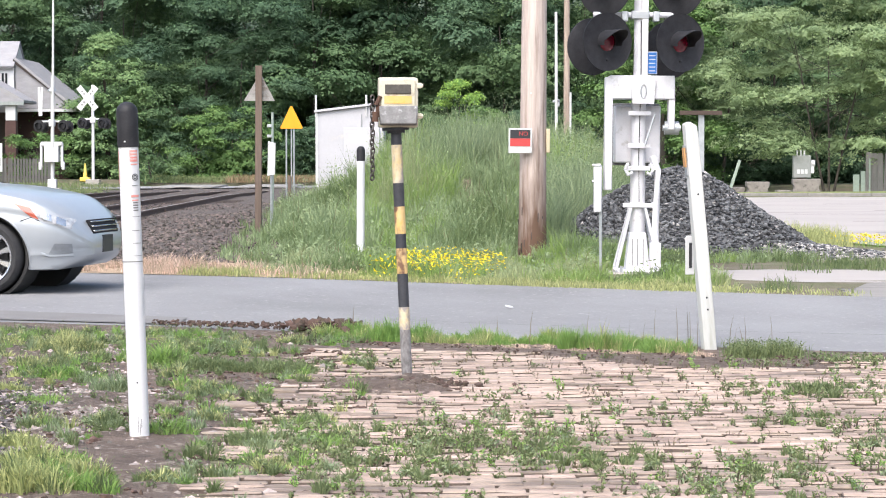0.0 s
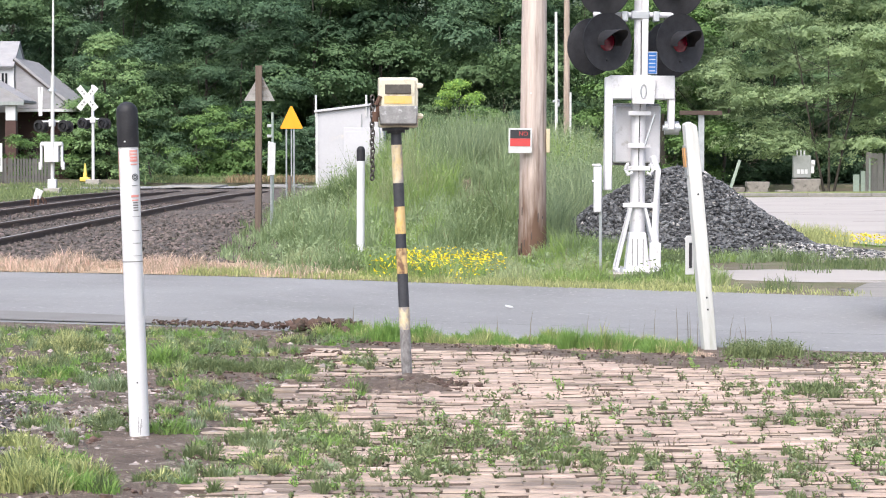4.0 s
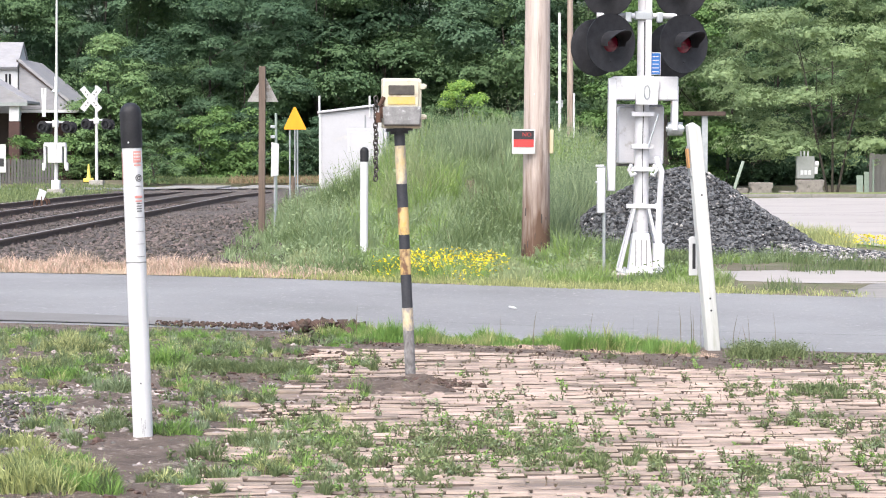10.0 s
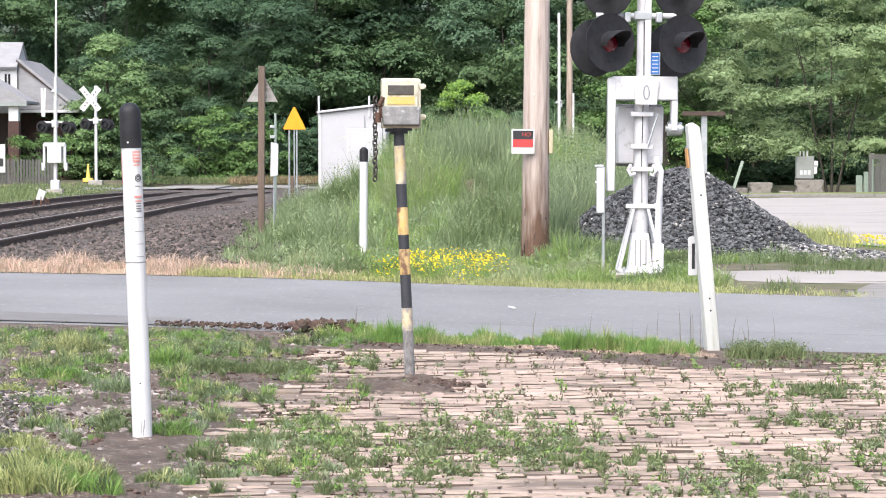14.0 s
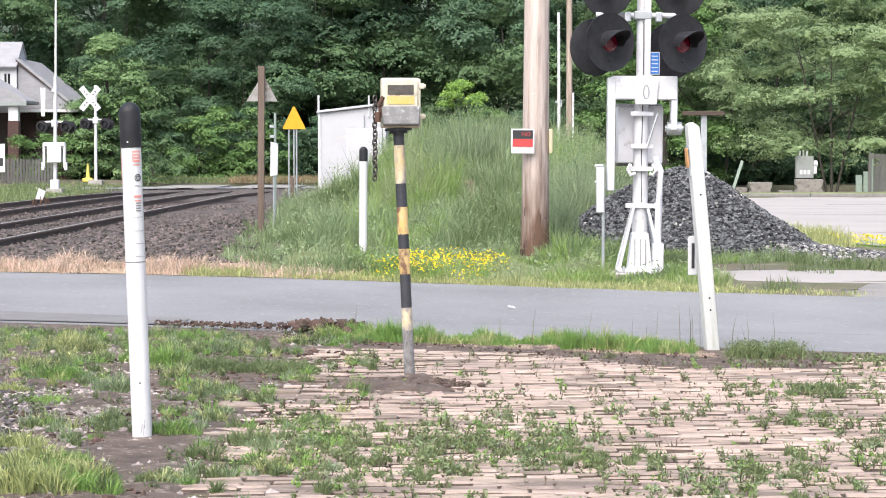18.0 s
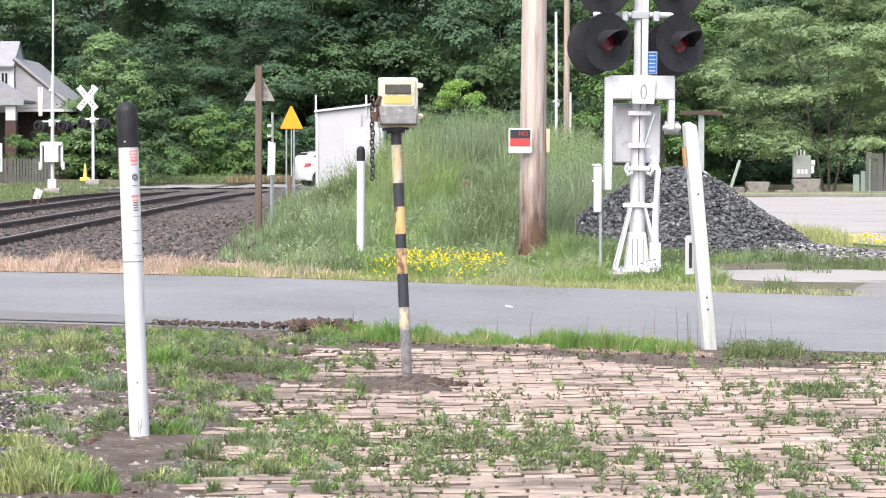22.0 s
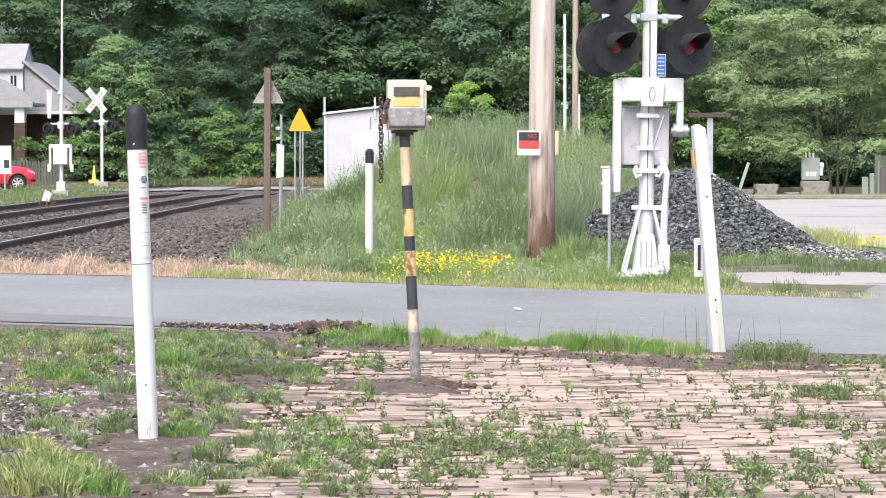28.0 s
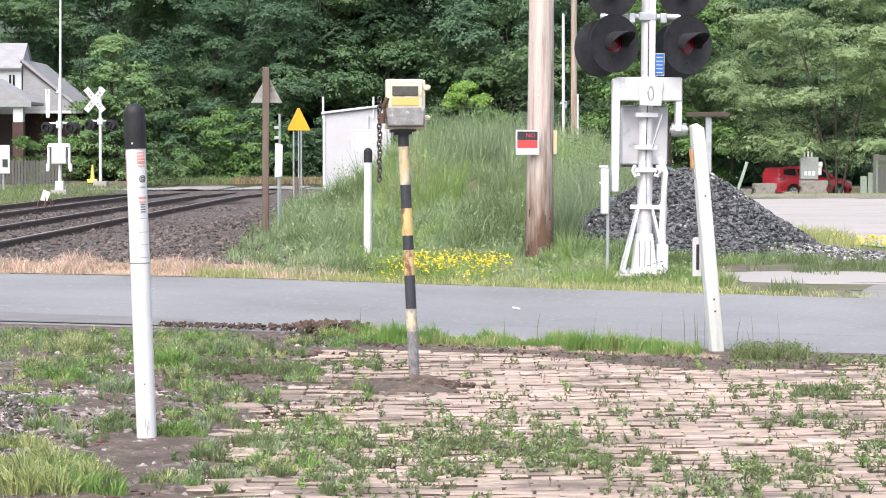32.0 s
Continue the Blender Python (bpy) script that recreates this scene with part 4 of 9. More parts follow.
grass("grass_patch", scatter(420, 2.6, 7.6, 23.0, 31.0, lambda x, y, r: lump(x, y, 0.9, 0.0) and ((y > 28.4 and (x < 3.1 or r < 0.08)) or (x < 3.0 + 0.5 * r and road_far(x) + 0.05 < y < road_far(x) + 0.9 + r) or (x > 3.4 and 26.6 < y < 28.4 and r < 0.06)), 10), DARK_WEED, "low green weeds at the foot of the stone heap", (0.04, 0.18), (0.008, 0.014), 0.8, 0.08, 18, 10)
grass("grass_patch", scatter(210, 4.6, 7.2, 33, 44, lambda x, y, r: math.hypot((x - 5.75) / 0.55, (y - 38.2) / 3.2) < 0.6 + 0.5 * r, 12), PALE_WEED, "yellow-green weeds along the edge of the lot", (0.08, 0.42), (0.007, 0.014), 0.8, 0.1, 18, 12)
grass("lawn_grass", scatter(2200, -17, -12.6, 56, 94, lambda x, y, r: True, 13), DARK_WEED, "uneven grass beside the far track", (0.04, 0.17), (0.02, 0.04), 0.6, 0.2, 6, 13)
grass("far_weeds", scatter(2600, -13.5, 4.0, 105, 118, lambda x, y, r: y > far_road_mid(x) + 4 + 2 * r, 14), DARK_WEED, "tall weeds beyond the far road", (0.12, 0.45), (0.03, 0.05), 0.9, 0.25, 8, 14)
grass("far_dry_grass", scatter(420, -9.6, -5.5, 106, 112, lambda x, y, r: y > far_road_mid(x) + 4.2, 15), TAN, "dry tan grass beyond the crossing", (0.12, 0.5), (0.03, 0.05), 0.9, 0.25, 10, 15)


def flower_patch(name, pts, label, seed, tall=(0.05, 0.24), size=(0.012, 0.024)):
    rng = np.random.default_rng(seed)
    p = np.asarray(pts)
    h = rng.uniform(*tall, len(p))
    fx, fy = p[:, 0], p[:, 1]
    t = thing(name, Matrix(), label, "flowers", kind="stuff")
    vs, fs = leaflets(fx, fy, gz(fx, fy) + h, rng.uniform(*size, len(p)), rng, 1.2)
    v2, f2 = leaflets(fx, fy, gz(fx, fy) + h + 0.004, rng.uniform(*size, len(p)), rng, 1.2)
    part("petals", cloud_mesh("petals", np.concatenate([vs, v2]), np.concatenate([fs, f2 + len(vs)]), FLOWER), FLOWER, t)
    vs, fs = blades(fx, fy, gz(fx, fy), h, np.full(len(p), 0.006), rng.uniform(0, 0.1, len(p)), rng)
    part("stems", cloud_mesh("stems", vs, fs, GRASS), GRASS, t)
    return t


flower_patch("yellow_flowers", scatter(760, -0.75, 0.8, 23.4, 27.4, lambda x, y, r: (road_far(x) + 0.1 < y < road_far(x) + 0.9 and x < 0.3 + 0.3 * r and r < 0.6) or (math.hypot((x - 0.1) / 0.58, (y - 25.6) / 1.5) < 1 and lump(x, y, 3, -0.1)), 16),
             "patch of small bright yellow wildflowers by the road", 16)
flower_patch("yellow_flowers", scatter(900, 5.9, 9.4, 35.0, 41.5, lambda x, y, r: abs(y - 37.5 - 0.2 * (x - 6)) < 1.3 + r, 17), "yellow wildflowers at the edge of the lot", 17, (0.06, 0.2), (0.02, 0.035))

# ---- trees ----
BARK = material("bark", (0.085, 0.072, 0.06), (0.05, 0.042, 0.036), 0.9, scale=5, fine=40, stretch=(1, 1, 0.2), bump=0.8, bump_dist=0.03)
LEAF_DARK = leaf_material("dark_green_leaves", (0.064, 0.12, 0.066), (0.098, 0.168, 0.085), 0.1, 0.28)
LEAF_MID = leaf_material("mid_green_leaves", (0.08, 0.142, 0.064), (0.118, 0.192, 0.082), 0.1, 0.28)
LEAF_PALE = leaf_material("pale_green_leaves", (0.22, 0.3, 0.145), (0.275, 0.36, 0.18), 0.1, 0.3)
LEAF_BUSH = leaf_material("bush_green_leaves", (0.1, 0.185, 0.055), (0.145, 0.24, 0.075), 0.12, 0.2)
LEAF_LIME = leaf_material("fresh_lime_leaves", (0.26, 0.41, 0.08), (0.32, 0.47, 0.12), 0.35)


def crown_arrays(rng, radius, z0, z1, lobes, leaves, leaf, flat=0.55, cone=0.0, clump=1.0):
    """Leaves on the upper shells of many flattened clumps that fill an uneven envelope."""
    cs, rs_ = [], []
    for _ in range(lobes):
        u = rng.uniform(0, 1)
        z = z0 + (z1 - z0) * u
        env = radius * ((1 - u) * cone + (1 - cone) * math.sqrt(max(0.05, 1 - (1.7 * u - 0.75) ** 2 / 1.0)))
        a, rr = rng.uniform(0, 2 * np.pi), env * math.sqrt(rng.uniform(0.08, 1))
        cs.append((rr * math.cos(a), rr * math.sin(a), z))
        rs_.append(radius * clump * rng.uniform(0.2, 0.38) * (1.1 - 0.5 * u))
    cs, rs_ = np.array(cs), np.array(rs_)
    # sprays of leaves on the shells of the clumps, each a thin drooping fan
    n = max(8, leaves // 16)
    k = rng.integers(0, lobes, n)
    d = rng.normal(0, 1, (n, 3))
    d /= np.linalg.norm(d, axis=1)[:, None]
    d[:, 2] = np.where(d[:, 2] < -0.25, -d[:, 2], d[:, 2])
    mid = cs[k] + d * rs_[k][:, None] * rng.uniform(0.55, 1.1, (n, 1)) * np.array([1, 1, flat])
    out = d * np.array([1, 1, 0.35]) + np.array([0, 0, -0.25])
    out /= np.linalg.norm(out, axis=1)[:, None]
    side = np.cross(out, np.array([0, 0, 1.0]) + rng.normal(0, 0.3, (n, 3)))
    side /= np.linalg.norm(side, axis=1)[:, None] + 1e-9
    up = np.cross(side, out)
    q = np.repeat(np.arange(n), 16)
    m = len(q)
    far = leaf * rng.uniform(3.0, 6.5, n)[q]
    u, v = rng.uniform(-0.6, 1.0, m) * far, rng.normal(0, 0.42, m) * far
    c = mid[q] + out[q] * u[:, None] + side[q] * v[:, None] + up[q] * (rng.normal(0, 0.12, m) * far - 0.25 * (u * u + v * v) / far)[:, None]
    nrm = up[q] * 0.45 + d[q] * 0.9 + rng.normal(0, 0.3, (m, 3))
    nrm /= np.linalg.norm(nrm, axis=1)[:, None]
    t = np.cross(nrm, out[q] + rng.normal(0, 0.7, (m, 3)))
    t /= np.linalg.norm(t, axis=1)[:, None] + 1e-9
    b = np.cross(nrm, t)
    s = leaf * rng.uniform(0.6, 1.3, (m, 1))
    vs = np.stack([c - t * s, c - b * s * 0.6, c + t * s, c + b * s * 0.6], 1).reshape(-1, 3)
    return vs, np.arange(m * 4).reshape(-1, 4), cs


def tree(name, m, label, mat, radius, height, lobes, leaves, leaf, seed, trunk_r=0.2, low=0.25, cone=0.0, flat=0.55, group="", leans=1, clump=1.0):
    rng = np.random.default_rng(seed)
    t = thing(name, m, label, "tree" if name == "tree" else "bush", group)
    vs, fs, cs = crown_arrays(rng, radius, height * low, height * 0.97, lobes, leaves, leaf, flat, cone, clump)
    part("crown", cloud_mesh("crown", vs, fs, mat), mat, t)
    w = Shape()
    for q in range(leans):
        top = Vector((rng.normal(0, 0.25) + (q - (leans - 1) / 2) * radius * 0.35, rng.normal(0, 0.25), height * 0.72))
        foot = Vector(((q - (leans - 1) / 2) * trunk_r * 1.2, 0, -0.2))
        pts = [foot.lerp(top, i / 5) + Vector((rng.normal(0, trunk_r * 0.3), rng.normal(0, trunk_r * 0.3), 0)) * (i > 0) for i in range(6)]
        for i in range(5):
            w.cyl(pts[i], pts[i + 1], trunk_r * (1 - 0.16 * i), trunk_r * (1 - 0.16 * (i + 1)), 8)
        for c in cs[q::max(1, lobes // 8)]:
            j = 2 + int(rng.integers(0, 3))
            w.cyl(pts[j], Vector(c), min(0.03, trunk_r * 0.2), 0.006, 5)
    part("trunk", w, BARK, t, "grey-brown branching trunk")
    return t


# wooded hillside behind the far road
rt = random.Random(12)
kinds = [tree("tree", pose(-6 + 5 * i, 131 + 2 * i, under_roads(-6, 131)), "tall leafy deciduous tree in dark summer green", LEAF_DARK if i % 2 == 0 else LEAF_MID, 4.6 + 0.4 * i, 11.5 + 0.7 * i, 24, 46000, 0.085, 40 + i, 0.12, 0.04, clump=1.25, group="hillside trees") for i in range(4)]
coarse = [tree("tree", pose(-9 + 9 * i, 139 + i, under_roads(-9 + 9 * i, 139)), "tall leafy deciduous tree in dark summer green", LEAF_DARK, 5.2 + 0.5 * i, 15 + i, 34, 26000, 0.125, 50 + i, 0.14, 0.06, group="hillside trees") for i in range(2)]
for row, (y0, n, span, of) in enumerate(((127, 12, 58, kinds), (138, 13, 66, coarse), (150, 12, 72, coarse))):
    for i in range(n):
        x = -span / 2 + span * (i + 0.5) / n + rt.uniform(-1.2, 1.2)
        y = y0 + rt.uniform(-2.5, 2.5) + 0.1 * x
        m = pose(x, y, under_roads(x, y) - 0.4, 0, 0, rt.uniform(0, 360)) @ Matrix.Scale(rt.uniform(0.85, 1.2), 4)
        c = copy_thing(of[rt.randrange(len(of))], m)
        c.matrix_basis = m
for x, y, s in ((-23.5, 122, 0.8), (-18.5, 123.5, 0.75), (-10.5, 122.5, 0.7)):
    copy_thing(kinds[int(abs(x)) % 4], pose(x, y, under_roads(x, y) - 0.4, 0, 0, x * 40) @ Matrix.Scale(s, 4))
bushes = [tree("bush", pose(-12 + 6 * i, 118, under_roads(-12 + 6 * i, 118)), "dense roadside bush with fresh green leaves", (LEAF_BUSH, LEAF_DARK, LEAF_MID)[i], 2.0, 3.2, 26, 12000, 0.06, 60 + i, 0.05, 0.0, group="roadside bushes") for i in range(3)]
for i in range(30):
    x = -23 + 46 * (i + 0.5) / 30 + rt.uniform(-0.5, 0.5)
    y = max(112, far_road_mid(x) + 7) + rt.uniform(1, 5)
    m = pose(x, y, under_roads(x, y) - 0.3, 0, 0, rt.uniform(0, 360)) @ Matrix.Scale(rt.uniform(0.7, 1.25), 4)
    # right of x = 6 only the dark-leaved bush: its colour stands in for shade
    c = copy_thing(bushes[1 if x > 6 else rt.randrange(3)], m)
    c.matrix_basis = m
# ---- things beside the crossing ----
def text_part(name, words, size, mat, parent, at):
    cu = bpy.data.curves.new(name, "FONT")
    cu.body, cu.size, cu.align_x, cu.align_y, cu.extrude = words, size, "CENTER", "CENTER", 0.0008
    tmp = bpy.data.objects.new(name, cu)
    scene.collection.objects.link(tmp)
    me = bpy.data.meshes.new_from_object(tmp.evaluated_get(bpy.context.evaluated_depsgraph_get()))
    bpy.data.objects.remove(tmp)
    ob = new(name, me)
    me.materials.clear()
    me.materials.append(mat)
    ob.parent, ob.matrix_basis = parent, at
    return ob




def marker_post(m, height, radius, label, bands):
    t = thing("marker_post", m, label, "marker post", "pipeline marker posts")
    cap_h = 0.19 * height / 1.47
    part("shaft", Shape().lathe([(0, -0.2), (radius * 0.97, -0.2), (radius, 0.0), (radius, height - cap_h), (0, height - cap_h)], 28), WHITE_PLASTIC, t)
    prof = [(radius + 0.003, height - cap_h - 0.004), (radius + 0.004, height - radius)]
    prof += [((radius + 0.004) * math.cos(a), height - radius + (radius + 0.004) * math.sin(a)) for a in [i * math.pi / 16 for i in range(1, 9)]]
    part("cap", Shape().lathe(prof, 28), BLACK, t, "rounded black plastic cap")
    if bands:
        def decal(name, a0, a1, z0, z1, mat, label=""):
            s, n = Shape(), 8
            r = radius + 0.0015
            vs = [(r * math.sin(radians(a0 + (a1 - a0) * i / n)), -r * math.cos(radians(a0 + (a1 - a0) * i / n)), z) for z in (z0, z1) for i in range(n + 1)]
            s.add(vs, [(i, i + 1, n + 2 + i, n + 1 + i) for i in range(n)])
            part(name, s, mat, t, label)
        k = height - cap_h
        decal("warning_label", 12, 62, k - 0.068, k - 0.018, FADED_RED, "faded red warning label")
        decal("warning_label", -88, -66, k - 0.16, k - 0.02, FADED_RED, "faded red warning label")
        for i, (zz, hh) in enumerate(((0.026, 0.006), (0.04, 0.006), (0.054, 0.004))):
            decal("print_line", 16, 58, k - zz - hh, k - zz, WHITE_PLASTIC)
        decal("print_line", 16, 60, k - 0.082, k - 0.076, FADED_RED)
        s = Shape()
        for rr in (0.014, 0.007):
            pts = []
            for i in range(18):
                a = 2 * math.pi * i / 18
                an = 0.72 + rr / radius * math.cos(a)
                pts.append(((radius + 0.001) * math.sin(an), -(radius + 0.001) * math.cos(an), k - 0.135 + rr * math.sin(a)))
            s.tube(pts, 0.0018, 5, True)
        part("emblem", s, DARK_PRINT, t, "round dark emblem")
        decal("print_line", 20, 60, k - 0.172, k - 0.169, GREY_PAINT)
        decal("warning_label", 12, 62, k - 0.222, k - 0.212, FADED_RED, "faded red warning label")
        decal("warning_label", 16, 58, k - 0.238, k - 0.232, FADED_RED, "faded red warning label")
        for i in range(4):
            decal("print_line", 22, 54, k - 0.248 - 0.011 * i, k - 0.243 - 0.011 * i, GREY_PAINT)
        for zz in (0.305, 0.365, 0.42, 0.475):
            decal("seam", 10, 66, k - zz - 0.002, k - zz, GREY_PAINT)
        decal("seam", -80, 80, k - 0.503, k - 0.499, GREY_PAINT, "grey joint line")
        for a0, z0, z1 in ((2, 0.03, 0.1), (12, 0.02, 0.07), (20, 0.05, 0.09)):
            decal("scuff", a0, a0 + 2.5, z0, z1, GREY_PAINT, "grey scuff mark")
        decal("bolt_hole", 2, 10, 0.245, 0.252, DARK_PRINT)
        part("bolt", Shape().cyl((-0.008, -radius - 0.006, k + 0.02), (-0.008, -radius + 0.01, k + 0.02), 0.004, n=8), WHITE, t)
    return t


marker_post(pose(-1.324, 10.32, ground_z(-1.324, 10.32), 0, -1.95, 0), 1.465, 0.0435, "tall white plastic marker post with black rounded cap and red labels", True)
marker_post(pose(-1.03, 29.6, ground_z(-1.03, 29.6), 0, 0.3, 0), 1.36, 0.05, "white marker post with black cap in tall grass", False)

# ---- call box on a striped pipe ----
box_at = pose(-0.196, 13.08, ground_z(-0.196, 13.08), 0, -2.6, 0)
cb = thing("call_box_post", box_at, "yellow and black striped steel pipe post with flaking paint", "post")
FLAKED = material("flaked_pipe_paint", (0.13, 0.12, 0.12), (0.3, 0.29, 0.29), 0.7, scale=22, fine=90, stain=(0.62, 0.61, 0.6), stain_scale=11, stain_at=0.59, stretch=(1, 1, 0.5), bump=0.3)
levels = [(-0.2, 0.10, FLAKED), (0.10, 0.30, FLAKED), (0.30, 0.425, CREAM_PAINT), (0.425, 0.61, BLACK_PAINT), (0.61, 0.75, YELLOW_PAINT), (0.75, 0.83, BLACK_PAINT), (0.83, 0.98, YELLOW_PAINT), (0.98, 1.11, BLACK_PAINT), (1.11, 1.32, CREAM_PAINT), (1.32, 1.42, BLACK_PAINT)]
for a, b, mt in levels:
    part("pipe_band", Shape().cyl((0, 0, a), (0, 0, b), 0.0295 + (0.0006 if mt in (CREAM_PAINT, YELLOW_PAINT) else 0), n=24), mt, cb)
part("flange", Shape().cyl((0, 0, 1.385), (0, 0, 1.40), 0.05, n=20).cyl((0, 0, 1.40), (0, 0, 1.415), 0.075, n=20), BLACK_PAINT, cb, "rusty black flange")
CBOX = material("dirty_ivory_paint", (0.6, 0.56, 0.44), (0.52, 0.49, 0.39), 0.55, scale=6, fine=60, stain=(0.3, 0.22, 0.15), stain_scale=12, stain_at=0.6)
bx = thing("call_box", box_at @ pose(0.012, 0, 1.415, 0, 2.6, 4), "weathered ivory metal trackside call box with chain", "call box")
part("housing", Shape().prism([(-0.075, 0), (0.085, 0), (0.085, 0.262), (0.06, 0.278), (-0.06, 0.27), (-0.075, 0.25)], 0.215, Matrix(((0, 0, 1, 0), (1, 0, 0, 0), (0, 1, 0, 0), (0, 0, 0, 1)))), CBOX, bx, bevel=0.01)
part("door", Shape().box(0.19, 0.018, 0.155, (-0.004, -0.082, 0.185)), CBOX, bx, bevel=0.006)
part("window", Shape().box(0.142, 0.008, 0.052, (-0.004, -0.094, 0.208)), material("sooty_window", (0.05, 0.045, 0.04), (0.09, 0.08, 0.07), 0.5, scale=20), bx, "sooty dark viewing window", bevel=0.003)
part("yellow_label", Shape().box(0.15, 0.004, 0.042, (-0.004, -0.0935, 0.15)), material("yellow_label", (0.68, 0.42, 0.1), (0.62, 0.45, 0.2), 0.6, scale=20), bx, "bleached yellow label")
part("lower_cover", Shape().prism([(-0.10, 0.0), (0.10, 0.0), (0.106, 0.105), (-0.106, 0.105)], 0.045, pose(-0.002, -0.105, 0.012, 80, 0, 0)), GREY_PAINT, bx, "dented grey lower cover", bevel=0.008)
for zz in (0.228, 0.062):
    part("hinge", Shape().cyl((0.1, -0.07, zz), (0.135, -0.07, zz), 0.011, n=12).box(0.03, 0.03, 0.03, (0.112, -0.065, zz)), CBOX, bx, bevel=0.003)
part("hasp", Shape().box(0.025, 0.03, 0.07, (-0.112, -0.075, 0.09)).cyl((-0.125, -0.09, 0.12), (-0.1, -0.09, 0.17), 0.012, n=10).cyl((-0.128, -0.085, 0.03), (-0.128, -0.085, 0.085), 0.017, n=10), RUST, bx, "rusty hasp and padlock")


def chain(parent, top, links, mat, length=0.026, wire=0.0035, width=0.009):
    ring = []
    for i in range(20):
        a = 2 * math.pi * i / 20
        ring.append((width * math.cos(a), 0, (length / 2 - width) * (1 if math.sin(a) >= 0 else -1) + width * math.sin(a)))
    me = Shape().tube(ring, wire, 6, True).mesh("link", 60)
    for i in range(links):
        part("link", me, mat, parent, at=pose(top[0] + 0.002 * math.sin(i * 1.7), top[1], top[2] - i * (length - 2 * wire - 0.001), 0, 3 * math.sin(i * 2.3), 35 + 90 * (i % 2)))


ch = thing("chain", box_at @ pose(-0.118, -0.085, 1.60, 0, 2.6, 0), "heavy rusty dark chain hanging from the call box", "chain")
CHAIN = material("dark_chain_steel", (0.13, 0.12, 0.115), (0.08, 0.07, 0.065), 0.55, 0.7, scale=30)
chain(ch, (0, 0, -0.02), 19, CHAIN, 0.034, 0.0045, 0.0115)

# ---- leaning white timber post ----
wp = thing("wooden_post", pose(1.775, 15.79, ground_z(1.775, 15.79), 0, -5.15, 8), "leaning whitewashed square timber post at the road edge", "post")
ws = Shape()
ws.prism([(-0.043, -0.25), (0.046, -0.25), (0.045, 0.7), (0.042, 1.36), (0.036, 1.50), (-0.01, 1.535), (-0.046, 1.52), (-0.044, 0.8)], 0.088, pose(0, 0, 0, 90, 0, 0))
part("timber", ws, PALE_WOOD, wp, bevel=0.006)
part("reflector", Shape().box(0.02, 0.06, 0.13, (-0.054, 0.0, 1.3)), REFLECTOR, wp, "orange reflector plate", bevel=0.003)
part("backing", Shape().box(0.014, 0.07, 0.2, (-0.048, 0.005, 1.28)), GALV, wp)
for zz in (0.28, 0.36, 1.05):
    part("bolt_hole", Shape().cyl((0.004, -0.046, zz), (0.004, -0.043, zz), 0.007, n=10), DARK_PRINT, wp)
gl = thing("guard_loop", pose(1.66, 15.95, ground_z(1.66, 15.95) + 0.5), "small white metal loop bracket on the leaning post", "bracket")
part("frame", Shape().prism([(-0.03, 0), (0.03, 0), (0.03, 0.25), (0.02, 0.262), (-0.02, 0.262), (-0.03, 0.25)], 0.012, pose(0, 0, 0, 90, 0, 0)), WHITE, gl, bevel=0.003)
part("opening", Shape().box(0.02, 0.004, 0.17, (0.004, -0.008, 0.13)), DARK_PRINT, gl)

# ---- crossing signal ----
SX, SY = 2.159, 26.44
SZ = ground_z(SX, SY)


def lamp_unit(parent, x, y, z, turn, lens=True):
    """A round black background with a hooded red lens, turned about the vertical."""
    hold = pose(x, y, z, 90, 0, turn)
    disc = part("background", Shape().lathe([(0, -0.006), (0.31, -0.006), (0.32, 0.0), (0.32, 0.012), (0.305, 0.006), (0.12, 0.004), (0, 0.004)], 40), BLACK, parent, "round black signal background", at=hold)
    part("housing", Shape().lathe([(0, -0.16), (0.09, -0.15), (0.115, -0.05), (0.12, -0.006)], 24), BLACK, disc)
    hood = Shape()
    n = 20
    vs = []
    for i in range(n + 1):
        a = radians(-20 + 220 * i / n)
        c, s = math.cos(a), math.sin(a)
        d = 0.12 + 0.22 * max(0, s) ** 0.8
        for r, zz in ((0.128, 0.004), (0.128, d), (0.12, d), (0.12, 0.004)):
            vs.append((r * c, r * s, zz))
    fs = [(4 * i + j, 4 * i + (j + 1) % 4, 4 * i + 4 + (j + 1) % 4, 4 * i + 4 + j) for i in range(n) for j in range(4)]
    hood.add(vs, fs)
    part("hood", hood, BLACK, disc)
    if lens:
        part("lens", Shape().lathe([(0.0, 0.035), (0.04, 0.033), (0.075, 0.024), (0.1, 0.01), (0.104, 0.004)], 28), RED_LENS, disc, "unlit dark red lens")
    part("knob", Shape().lathe([(0, 0.02), (0.012, 0.016), (0.014, 0.004)], 10, pose(0, -0.2, 0)), BLACK, disc)
    return disc


